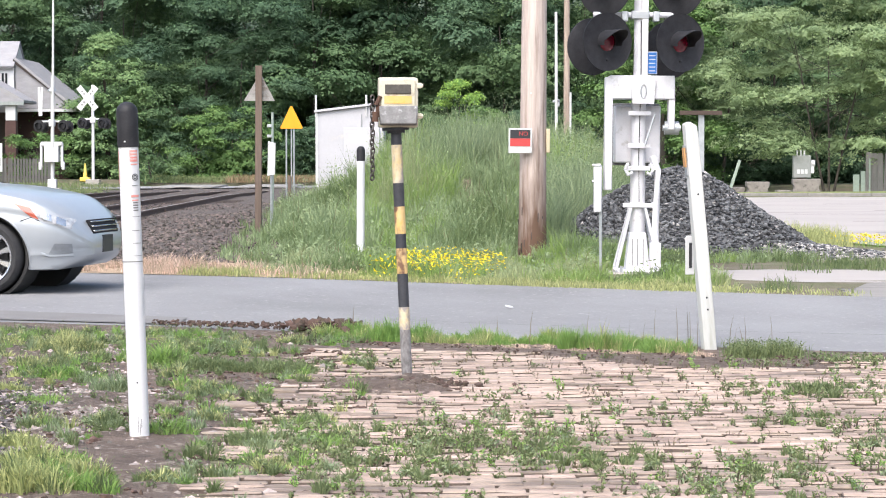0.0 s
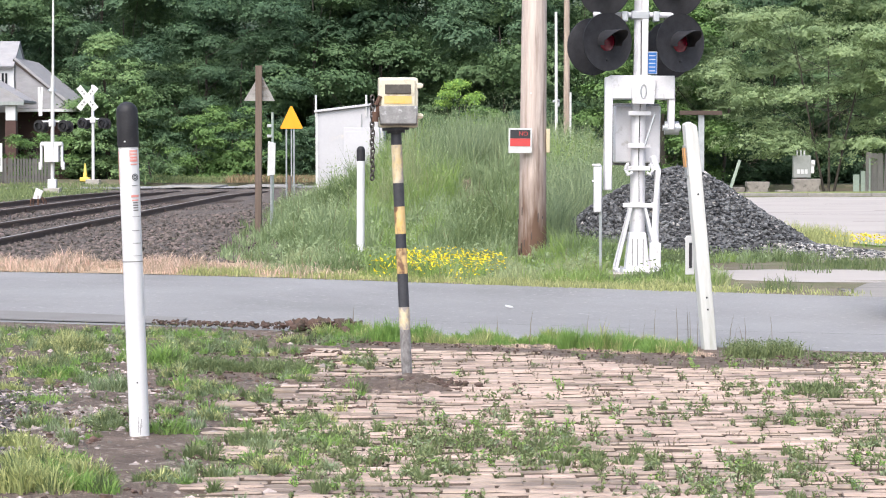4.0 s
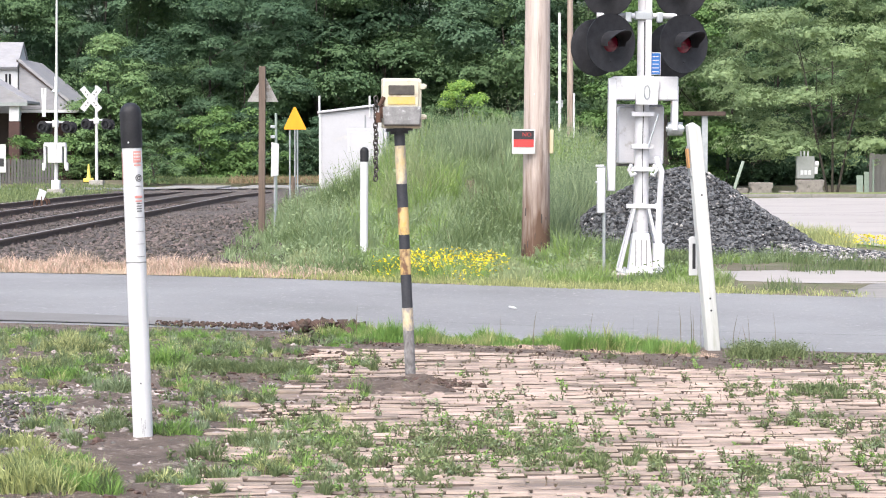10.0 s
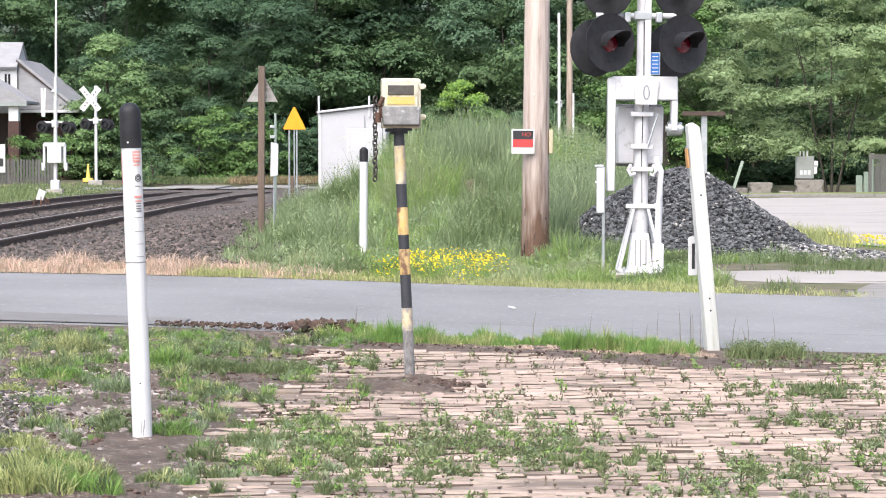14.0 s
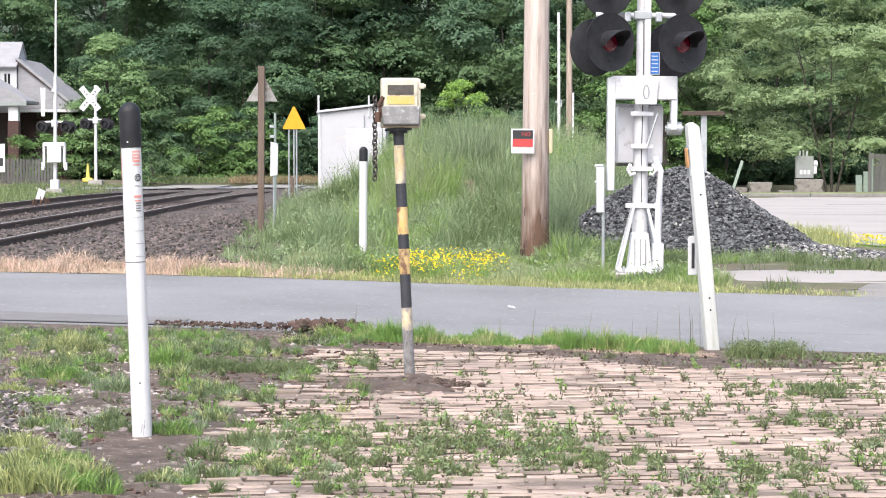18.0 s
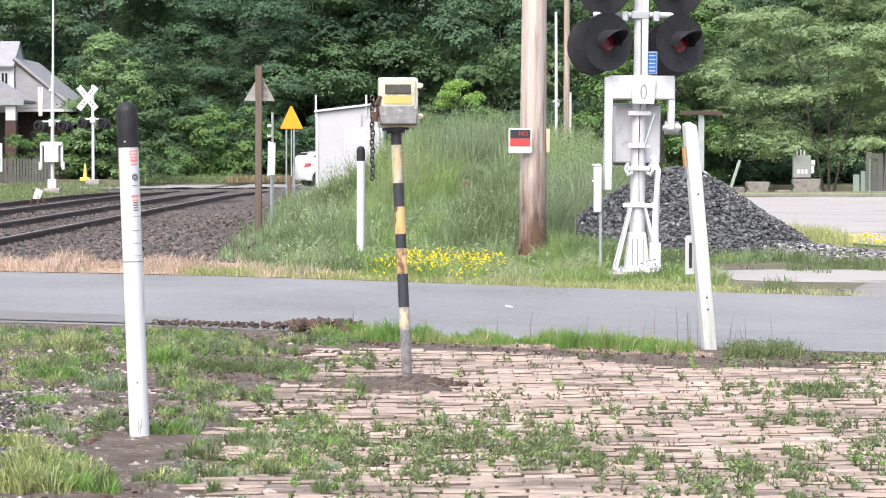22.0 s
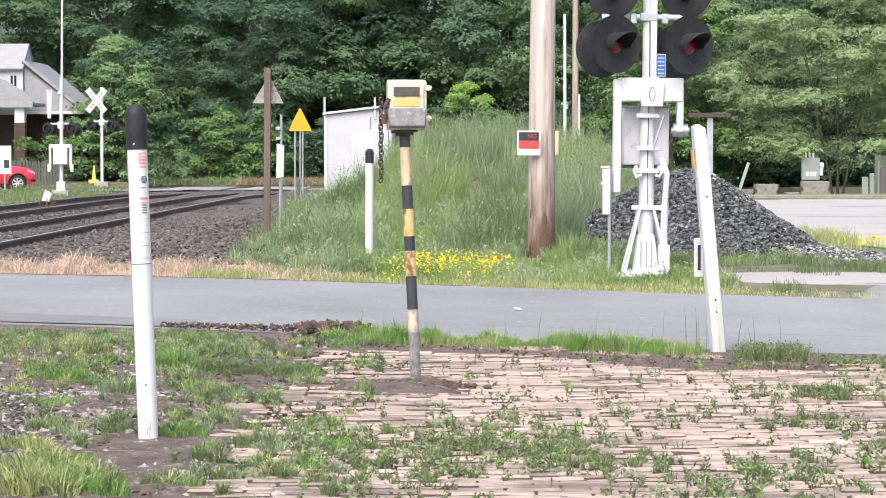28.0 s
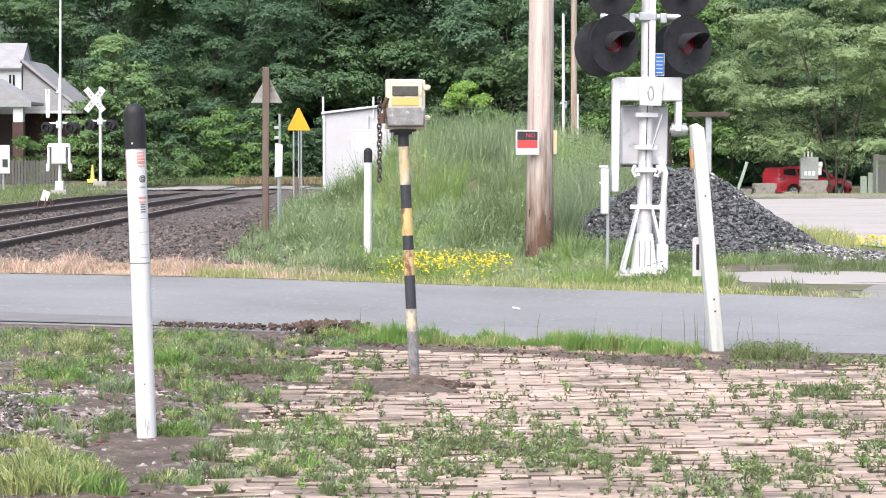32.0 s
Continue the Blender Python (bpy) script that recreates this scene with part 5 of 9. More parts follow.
sg = thing("crossing_signal", pose(SX, SY, SZ, 0, 0.55, 0), "silver-painted level crossing signal mast with unlit red lamps", "crossing signal")
part("mast", Shape().cyl((0, 0, 0.55), (0, 0, 4.4), 0.062, n=24), ALU_PAINT, sg)
part("mast_sleeve", Shape().cyl((0, 0, 0.45), (0, 0, 1.95), 0.086, 0.08, n=24), ALU_PAINT, sg)
part("foundation", Shape().box(0.75, 0.75, 0.3, (0, 0, -0.13)), CONCRETE, sg, "concrete foundation block", bevel=0.02)
ped = Shape()
ped.add([(-0.14, -0.13, 0.04), (0.14, -0.13, 0.04), (0.14, 0.13, 0.04), (-0.14, 0.13, 0.04), (-0.093, -0.09, 0.46), (0.093, -0.09, 0.46), (0.093, 0.09, 0.46), (-0.093, 0.09, 0.46)], [(0, 1, 2, 3), (4, 5, 6, 7), (0, 1, 5, 4), (1, 2, 6, 5), (2, 3, 7, 6), (3, 0, 4, 7)])
part("pedestal", ped, ALU_PAINT, sg, "flaking silver pedestal", bevel=0.015)
part("base_plate", Shape().box(0.5, 0.48, 0.03, (0, 0, 0.035)), ALU_PAINT, sg, bevel=0.008)
# no grooves are cut: dark strips on the face stand for their shade
for k in range(3):
    part("pedestal_groove", Shape().box(0.01, 0.006, 0.3, (-0.06 + 0.06 * k, -0.121, 0.24), Matrix.Rotation(radians(-5.5), 3, "X")), GREY_PAINT, sg, "dark streaked strip painted as the shade of a groove")
for sx_ in (-1, 1):
    part("brace", Shape().cyl((sx_ * 0.245, -0.24, 0.04), (sx_ * 0.075, -0.1, 0.75), 0.017, n=8), ALU_PAINT, sg)
    part("rear_brace", Shape().cyl((sx_ * 0.24, 0.24, 0.04), (sx_ * 0.075, 0.1, 0.75), 0.017, n=8), ALU_PAINT, sg)
    part("anchor_bolt", Shape().cyl((sx_ * 0.19, -0.24, 0.02), (sx_ * 0.19, -0.24, 0.09), 0.016, n=8), GALV, sg)
part("base_box", Shape().box(0.12, 0.2, 0.3, (0.19, -0.14, 0.2)), ALU_PAINT, sg, bevel=0.015)
part("clamp_bar", Shape().box(0.34, 0.05, 0.05, (0.0, -0.1, 0.76)).cyl((0.17, -0.13, 0.76), (0.17, -0.05, 0.76), 0.035, n=12), ALU_PAINT, sg, bevel=0.006)
part("crossarm", Shape().cyl((-0.52, -0.06, 2.87), (0.52, -0.06, 2.87), 0.03, n=14), ALU_PAINT, sg)
part("crossarm_clamp", Shape().box(0.2, 0.16, 0.09, (0, -0.02, 2.87)), GALV, sg, bevel=0.01)
for xx in (-0.29, 0.29):
    part("lamp_bracket", Shape().box(0.07, 0.12, 0.11, (xx * 0.6, -0.08, 2.85)), GALV, sg, bevel=0.008)
    part("lamp_hanger", Shape().cyl((xx * 1.25, -0.08, 2.87), (xx * 1.25, -0.08, 2.7), 0.03, n=10), GALV, sg)
lamp_unit(sg, -0.385, -0.36, 2.555, 30)
lamp_unit(sg, 0.415, -0.36, 2.55, 30)
lamp_unit(sg, -0.50, 0.30, 2.53, 205)
lamp_unit(sg, 0.36, 0.30, 2.50, 205)
lamp_unit(sg, -0.40, -0.1, 3.17, 150)
lamp_unit(sg, 0.40, -0.1, 3.17, 150)
part("gate_housing", Shape().box(0.72, 0.34, 0.26, (0.02, -0.05, 2.065)), ALU_PAINT, sg, "silver gate mechanism cover", bevel=0.012)
part("housing_plate", Shape().prism([(-0.12, -0.15), (0.12, -0.15), (0.14, 0.1), (0.07, 0.17), (-0.07, 0.17), (-0.14, 0.1)], 0.03, pose(0.03, -0.24, 2.03, 90, 0, 0)), ALU_PAINT, sg, bevel=0.006)
part("chain_slot", Shape().tube([(0.03 + 0.03 * math.cos(a), -0.262, 2.02 + 0.075 * math.sin(a)) for a in [i * math.pi / 8 for i in range(16)]], 0.007, 6, True), GALV, sg)
part("side_arm", Shape().box(0.085, 0.2, 1.25, (-0.345, -0.126, 1.55)), ALU_PAINT, sg, "long silver counterweight arm", bevel=0.01)
part("side_arm", Shape().box(0.07, 0.2, 0.5, (0.35, -0.1, 1.85)), ALU_PAINT, sg, bevel=0.01)
part("counterweight", Shape().cyl((0.28, -0.1, 1.62), (0.44, -0.1, 1.62), 0.075, n=18).cyl((0.26, -0.1, 1.62), (0.46, -0.1, 1.62), 0.035, n=14), GALV, sg)
part("gate_motor_box", Shape().box(0.51, 0.28, 0.64, (0.0, 0.24, 1.55)), ALU_PAINT, sg, "silver gate motor box", bevel=0.015)
for zz in (1.78, 1.42, 1.17):
    part("band_clamp", Shape().cyl((0, 0, zz - 0.035), (0, 0, zz + 0.035), 0.084, n=24).box(0.25, 0.06, 0.05, (0, -0.11, zz)), ALU_PAINT, sg, bevel=0.005)
part("box_back", Shape().box(0.55, 0.05, 0.7, (-0.01, 0.42, 1.55)), GREY_PAINT, sg, "dark grey back plate", bevel=0.006)
part("lever", Shape().cyl((0.06, -0.15, 1.42), (0.17, -0.15, 1.78), 0.012, n=8), GALV, sg)
part("hook", Shape().tube([(-0.12, -0.12, 1.22), (-0.15, -0.14, 1.16), (-0.12, -0.15, 1.1), (-0.07, -0.14, 1.12)], 0.022, 8), ALU_PAINT, sg)
part("hook", Shape().tube([(0.12, -0.12, 1.22), (0.16, -0.14, 1.16), (0.13, -0.15, 1.1), (0.09, -0.14, 1.12)], 0.022, 8), ALU_PAINT, sg)
part("conduit", Shape().tube([(0.16, -0.05, 1.3), (0.21, -0.1, 1.15), (0.2, -0.12, 0.75), (0.19, -0.13, 0.5), (0.19, -0.14, 0.3)], 0.04, 12), ALU_PAINT, sg)
part("cable", Shape().tube([(0.01, -0.075, 2.8), (0.015, -0.08, 2.2), (0.0, -0.09, 1.3), (0.01, -0.09, 0.8)], 0.005, 6), BLACK, sg)
part("front_strip", Shape().box(0.07, 0.03, 0.95, (0.055, -0.08, 2.62)), ALU_PAINT, sg, bevel=0.006)
bl = part("blue_sign", Shape().box(0.12, 0.01, 0.25, (0.135, -0.06, 2.34)), WHITE, sg, "small blue emergency notice with white lines", bevel=0.004)
part("blue_field", Shape().box(0.104, 0.004, 0.232, (0.135, -0.0665, 2.34)), BLUE, bl)
for i in range(5):
    part("print_line", Shape().box(0.07, 0.002, 0.01, (0.138, -0.0695, 2.42 - 0.042 * i)), WHITE, bl)
jb = thing("junction_box", pose(1.705, 26.2, ground_z(1.7, 26.2)), "slim silver junction box on a thin pipe", "junction box")
part("box", Shape().box(0.085, 0.12, 0.5, (0, 0, 0.93)), ALU_PAINT, jb, bevel=0.01)
part("pipe", Shape().cyl((0.035, 0, -0.1), (0.035, 0, 1.2), 0.017, n=10), GALV, jb)
for zz in (1.2, 1.02):
    part("stub", Shape().cyl((-0.06, -0.03, zz), (0.03, -0.03, zz), 0.014, n=8), ALU_PAINT, jb)

# ---- utility pole ----
up = thing("utility_pole", pose(1.161, 30.86, ground_z(1.161, 30.86), 0, 0.4, 0), "weathered grey-brown wooden utility pole with split base", "utility pole")
pole = Shape()
prof = [(0.19, -0.3), (0.187, 0.1), (0.178, 0.6), (0.17, 1.6), (0.162, 3.2), (0.15, 6), (0.14, 9.5)]
n = 28
vs = []
for r, z in prof:
    for j in range(n):
        a = 2 * math.pi * j / n
        rr = r * (1 + 0.025 * noise.noise((math.cos(a) * 3, math.sin(a) * 3, z * 0.3)))
        vs.append((rr * math.cos(a), rr * math.sin(a), z))
pole.add(vs, [(i * n + j, i * n + (j + 1) % n, (i + 1) * n + (j + 1) % n, (i + 1) * n + j) for i in range(len(prof) - 1) for j in range(n)] + [tuple(range((len(prof) - 1) * n, len(prof) * n))])
part("shaft", pole, foot_stain(material("weathered_pole_wood", (0.62, 0.53, 0.485), (0.42, 0.335, 0.3), 0.85, scale=14, fine=90, stretch=(1, 1, 0.05), bump=0.6, bump_dist=0.012, stain=(0.13, 0.085, 0.065), stain_scale=6, stain_at=0.61), (0.13, 0.075, 0.05), 0.25, 1.5), up)
rs5 = random.Random(5)
for i in range(16):
    a = radians(rs5.uniform(185, 355))
    z0 = rs5.uniform(0.0, 0.12) if i % 3 else rs5.uniform(0.1, 0.55)
    hgt = rs5.uniform(0.03, 0.14)
    r = 0.1905 - 0.014 * z0
    part("split", Shape().box(rs5.uniform(0.003, 0.009), 0.005, hgt, (r * math.cos(a), r * math.sin(a), z0 + hgt / 2), Matrix.Rotation(a + math.pi / 2, 3, "Z")), DARK_PRINT, up)
part("nail", Shape().cyl((-0.04, -0.185, 2.1), (-0.04, -0.16, 2.1), 0.012, n=8), WHITE, up)
part("tag", Shape().box(0.05, 0.16, 0.31, (0.19, -0.02, 1.49)), material("tan_tag", (0.55, 0.48, 0.33), (0.5, 0.43, 0.3), 0.7), up, "tan plastic tag", bevel=0.008)
ns = thing("warning_sign", pose(0.995, 30.62, 1.462, 0, 0.5, 0), "small square red, black and white warning sign on the pole", "sign")
part("panel", Shape().box(0.3, 0.008, 0.32), WHITE, ns, "white sign panel", bevel=0.003)
part("black_field", Shape().box(0.26, 0.004, 0.11, (0, -0.0065, 0.085)), DARK_PRINT, ns)
part("red_field", Shape().box(0.26, 0.004, 0.1, (0, -0.0065, -0.022)), RED, ns)
text_part("lettering", "NO", 0.075, RED, ns, pose(0.04, -0.0095, 0.088, 90, 0, 0))
# ---- equipment hut, cabinet ----
hut = thing("equipment_hut", pose(-2.0, 50.5, ground_z(-2.0, 50.5), 0, 0, 0), "white metal railway equipment hut with sloping roof", "equipment hut")
HUTZ = 2.24 - ground_z(-2.0, 50.5)
HUT = material("white_metal_siding", (0.52, 0.515, 0.545), (0.46, 0.455, 0.485), 0.5, scale=1.5, fine=20, stain=(0.55, 0.52, 0.5), stain_scale=3, stain_at=0.66, bump=0.05)
hs = Shape()
hs.add([(-0.64, -0.9, -0.3), (0.76, -0.9, -0.3), (0.76, 0.9, -0.3), (-0.64, 0.9, -0.3), (-0.64, -0.9, HUTZ - 0.07), (0.76, -0.9, HUTZ + 0.1), (0.76, 0.9, HUTZ + 0.1), (-0.64, 0.9, HUTZ - 0.07)], [(0, 1, 2, 3), (4, 5, 6, 7), (0, 1, 5, 4), (1, 2, 6, 5), (2, 3, 7, 6), (3, 0, 4, 7)])
part("wall", hs, HUT, hut, bevel=0.01)
part("roof", Shape().prism([(-0.69, HUTZ - 0.07), (0.8, HUTZ + 0.11), (0.8, HUTZ + 0.16), (-0.69, HUTZ - 0.02)], 1.95, pose(0, 0, 0, 90, 0, 0)), HUT, hut, "white sheet metal roof", bevel=0.008)
for xx, hh in ((-0.65, 0.3), (0.4, 0.3)):
    part("vent_pipe", Shape().cyl((xx, -0.92, HUTZ - 0.15), (xx, -0.92, HUTZ + hh), 0.022, n=10), WHITE, hut)
part("corner_trim", Shape().box(0.05, 0.03, HUTZ, (-0.635, -0.915, HUTZ / 2 - 0.06)), WHITE, hut)
part("conduit", Shape().tube([(0.3, -0.92, HUTZ - 0.1), (0.3, -0.92, HUTZ - 0.35), (0.36, -0.92, HUTZ - 0.5)], 0.012, 6), GALV, hut)
cbn = thing("signal_cabinet", pose(-1.62, 47.5, ground_z(-1.62, 47.5)), "white metal signal cabinet in front of the hut", "cabinet")
CZ = 1.83 - ground_z(-1.62, 47.5)
part("body", Shape().box(0.72, 0.5, CZ + 0.3, (0, 0, CZ / 2 - 0.15)), HUT, cbn, bevel=0.012)
part("door_panel", Shape().box(0.62, 0.012, max(0.3, CZ - 0.2), (0, -0.256, CZ / 2 + 0.02)), HUT, cbn, bevel=0.004)

# ---- triangle signs ----
tri = thing("triangle_sign", pose(-2.843, 36.51, ground_z(-2.843, 36.51), 0, 0.35, 0), "back of a grey metal triangle sign on a brown timber post", "sign")
part("post", Shape().box(0.1, 0.1, 2.9, (0, 0, 1.15)), BROWN_WOOD, tri, bevel=0.006)
part("plate", Shape().prism([(-0.235, 0), (0.245, 0), (0.02, 0.43)], 0.008, pose(0, 0.056, 2.06, 90, 0, 0)), material("grey_sign_back", (0.4, 0.39, 0.38), (0.27, 0.26, 0.25), 0.6, 0.3, scale=5, fine=40, stain=(0.2, 0.17, 0.15), stain_scale=9, stain_at=0.56), tri, "bare grey metal back of the plate")
wb = thing("white_board", pose(-2.72, 37.6, ground_z(-2.72, 37.6)), "white board fixed low behind the brown post", "board")
part("panel", Shape().prism([(-0.06, 0.9), (0.06, 0.92), (0.07, 1.42), (-0.05, 1.45)], 0.03, pose(0, 0, 0, 90, 0, 0)), WHITE, wb, bevel=0.004)
part("post", Shape().cyl((0, 0.03, -0.1), (0, 0.03, 1.4), 0.02, n=8), GALV, wb)
tp = thing("thin_pipe", pose(-2.87, 40.0, ground_z(-2.87, 40.0)), "thin green-grey pipe with small brackets", "pipe")
part("pipe", Shape().cyl((0, 0, -0.1), (0, 0, 1.95), 0.022, n=10), material("grey_green_paint", (0.3, 0.36, 0.32), (0.24, 0.29, 0.26), 0.6), tp)
for zz in (1.72, 1.55):
    part("bracket", Shape().box(0.08, 0.05, 0.05, (-0.05, -0.02, zz)), GALV, tp, bevel=0.005)
ot = thing("triangle_sign", pose(-3.573, 56.0, ground_z(-3.573, 56.0)), "orange-yellow triangle sign on thin steel posts", "sign")
OTZ = -ground_z(-3.573, 56.0)
part("plate", Shape().prism([(-0.25, 1.91 + OTZ), (0.26, 1.91 + OTZ), (0.265, 1.95 + OTZ), (0.02, 2.44 + OTZ), (-0.02, 2.44 + OTZ), (-0.255, 1.95 + OTZ)], 0.01, pose(0, -0.03, 0, 90, 0, 0)), ORANGE, ot, bevel=0.003)
for xx, rr in ((-0.12, 0.02), (0.0, 0.018), (0.06, 0.02)):
    part("post", Shape().cyl((xx, 0, -0.1), (xx, 0, 1.98 + OTZ), rr, n=8), GALV, ot)
br = thing("brown_stub_post", pose(-3.52, 54.5, ground_z(-3.52, 54.5)), "short brown timber stub in the weeds", "post")
part("timber", Shape().box(0.08, 0.08, 0.85, (0, 0, 0.32)), BROWN_WOOD, br, bevel=0.006)

# ---- thin poles behind the mound ----
wpole = thing("thin_pole", pose(2.87, 60, ground_z(2.87, 60)), "slim whitish metal pole behind the mound", "pole")
part("shaft", Shape().cyl((0, 0, -0.1), (-0.02, 0, 4.95), 0.045, 0.035, n=10), WHITE, wpole)
part("bracket", Shape().box(0.16, 0.06, 0.06, (-0.02, 0, 2.7)).box(0.08, 0.06, 0.18, (0.03, 0, 2.66)), GALV, wpole, bevel=0.006)
dp = thing("utility_pole", pose(3.65, 70, ground_z(3.65, 70)), "slim brown wooden pole far behind the mound", "utility pole")
part("shaft", Shape().cyl((0, 0, -0.2), (-0.02, 0, 9.0), 0.1, 0.075, n=12), OLD_WOOD, dp)
part("riser", Shape().cyl((0.1, -0.1, 0), (0.1, -0.1, 3.2), 0.03, n=8), WHITE, dp)
ts = thing("t_post", pose(4.89, 45, ground_z(4.89, 45)), "grey steel T-shaped post with a dark crossbar", "post")
part("post", Shape().box(0.11, 0.1, 2.3, (0, 0, 1.03)), GALV, ts, bevel=0.006)
part("crossbar", Shape().box(0.8, 0.09, 0.08, (-0.02, -0.09, 2.14)), material("dark_brown_steel", (0.07, 0.045, 0.035), None, 0.7), ts, bevel=0.006)
# ---- the far crossing and the station ----
def far_signal(x, y, kind, label):
    z = under_roads(x, y)
    t = thing("crossing_signal", pose(x, y, z), label, "crossing signal", "far crossing signals")
    part("foundation", Shape().box(0.55, 0.55, 0.3, (0, 0, 0.02)), CONCRETE, t, bevel=0.02)
    if kind == "gate":
        part("mast", Shape().cyl((0, 0, 0.1), (0.03, 0, 4.1), 0.065, n=14), ALU_PAINT, t)
        part("gate_arm", Shape().cyl((0.05, -0.2, 1.3), (0.12, -0.2, 9.2), 0.05, 0.03, n=10), WHITE, t, "raised white gate arm")
        part("pedestal", Shape().box(0.3, 0.3, 0.36, (0, 0, 0.3)), ALU_PAINT, t, bevel=0.03)
        part("gate_housing", Shape().box(0.74, 0.3, 0.14, (0, -0.08, 1.72)), ALU_PAINT, t, bevel=0.02)
        part("gate_motor_box", Shape().box(0.5, 0.36, 0.6, (0, -0.05, 1.38)), ALU_PAINT, t, "silver gate motor box", bevel=0.02)
        for s in (-1, 1):
            part("side_arm", Shape().box(0.08, 0.18, 0.85, (s * 0.36, -0.1, 1.32)), ALU_PAINT, t, bevel=0.01)
            part("counterweight", Shape().box(0.11, 0.16, 0.28, (s * 0.4, -0.1, 0.95)), ALU_PAINT, t, bevel=0.02)
        part("crossarm", Shape().cyl((-0.5, -0.04, 2.5), (0.5, -0.04, 2.5), 0.035, n=10), ALU_PAINT, t)
        part("junction_cap", Shape().box(0.22, 0.2, 0.26, (0.0, 0, 2.45)), ALU_PAINT, t, bevel=0.03)
        lz, dx, w = 2.34, 0.42, 0.24
        part("bell", Shape().lathe([(0, 0.12), (0.11, 0.1), (0.16, 0.02), (0.16, 0.0)], 16, pose(0.02, -0.05, 3.55)), GALV, t)
        part("crossbuck_edge", Shape().prism([(-0.06, 0), (0.06, 0), (0.09, 1.0), (0.02, 1.0), (0, 0.5), (-0.02, 1.0), (-0.09, 1.0)], 0.04, pose(-0.42, 0.1, 2.7, 90, 0, 0)), ALU_PAINT, t)
    else:
        part("mast", Shape().cyl((0, 0, 0.1), (0, 0, 3.75), 0.06, n=14), ALU_PAINT, t)
        cx = part("crossbuck", Shape().prism([(-0.55, -0.115), (0.55, -0.115), (0.55, 0.115), (-0.55, 0.115)], 0.02, pose(-0.2, -0.09, 3.25, 90, 0, 0) @ pose(0, 0, 0, 0, 0, 50)), WHITE, t, "white crossbuck blade")
        part("crossbuck", Shape().prism([(-0.55, -0.115), (0.55, -0.115), (0.55, 0.115), (-0.55, 0.115)], 0.02, pose(-0.2, -0.115, 3.25, 90, 0, 0) @ pose(0, 0, 0, 0, 0, -50)), WHITE, t, "white crossbuck blade")
        for a in (50, -50):
            for d in (-0.33, -0.2, 0.2, 0.33):
                part("print_line", Shape().box(0.06, 0.06, 0.004, (d, 0, 0), None), GREY_PAINT, cx, at=pose(-0.2, -0.13, 3.25, 90, 0, 0) @ pose(0, 0, 0, 0, 0, a))
        part("crossarm", Shape().cyl((-0.45, -0.04, 2.45), (0.45, -0.04, 2.45), 0.035, n=10), ALU_PAINT, t)
        part("junction_cap", Shape().box(0.22, 0.2, 0.24, (0.0, 0, 2.42)), ALU_PAINT, t, bevel=0.03)
        lz, dx, w = 2.3, 0.4, 0.24
    for s in (-1, 1):
        hold = pose(s * dx, -0.22, lz, 90, 0, -18)
        d = part("background", Shape().lathe([(0, -0.01), (0.21, -0.01), (0.21, 0.01), (0, 0.006)], 24), BLACK, t, "round black signal background", at=hold)
        part("hood", Shape().lathe([(0.12, 0.005), (0.12, 0.1), (0.112, 0.1), (0.112, 0.005)], 18), BLACK, d)
        part("lens", Shape().lathe([(0, 0.02), (0.08, 0.014), (0.11, 0.006)], 16), BLACK, d, "dark unlit lens")
        hold = pose(s * dx + 0.12, 0.2, lz - 0.02, 90, 0, 160)
        d = part("background", Shape().lathe([(0, -0.01), (0.21, -0.01), (0.21, 0.01), (0, 0.006)], 24), BLACK, t, "round black signal background", at=hold)
        part("lamp_body", Shape().lathe([(0, -0.16), (0.11, -0.12), (0.13, -0.01)], 16), BLACK, d)
    return t


far_signal(-13.69, 83.2, "gate", "silver far crossing signal with raised gate arm")
buck = far_signal(-15.47, 105.0, "buck", "white far crossing signal with crossbuck sign")
buck.matrix_basis = pose(-15.47, 105.0, under_roads(-15.47, 105.0) - 0.03) @ Matrix.Diagonal((1.105, 1.105, 1.165, 1))
hy = thing("yellow_marker", pose(-15.9, 105.5, under_roads(-15.9, 105.5)) @ Matrix.Scale(1.127, 4), "small yellow cone-shaped marker in the grass", "marker")
YEL = material("faded_yellow", (0.75, 0.58, 0.12), (0.7, 0.52, 0.12), 0.6)
part("cone", Shape().lathe([(0.0, 0.7), (0.03, 0.68), (0.07, 0.3), (0.11, 0.0)], 16), YEL, hy)
part("base", Shape().box(0.4, 0.3, 0.16, (0, 0, 0.06)), YEL, hy, bevel=0.03)
dw = thing("switch_marker", pose(-10.35, 60.5, rail_z(60) - 0.2), "small white marker flag over a rusty switch rod", "track marker")
part("flag", Shape().prism([(-0.13, 0.32), (0.06, 0.3), (0.14, 0.52), (-0.04, 0.6)], 0.05, pose(0.02, 0, 0, 90, 0, 0)), WHITE, dw, "tilted white flag", bevel=0.01)
part("loop", Shape().tube([(0.17 * math.cos(a), 0, 0.2 + 0.17 * math.sin(a)) for a in [i * math.pi / 10 for i in range(20)]], 0.02, 6, True).tube([(0.17 * math.cos(a) + 0.06, 0.05, 0.2 + 0.17 * math.sin(a)) for a in [i * math.pi / 10 for i in range(20)]], 0.015, 6, True), RUST, dw, "rusty bent rod loop")
part("stand", Shape().box(0.2, 0.2, 0.16, (0.03, 0, 0.06)).cyl((0.03, 0, 0.05), (0.03, 0, 0.4), 0.03, n=8), RUST, dw)

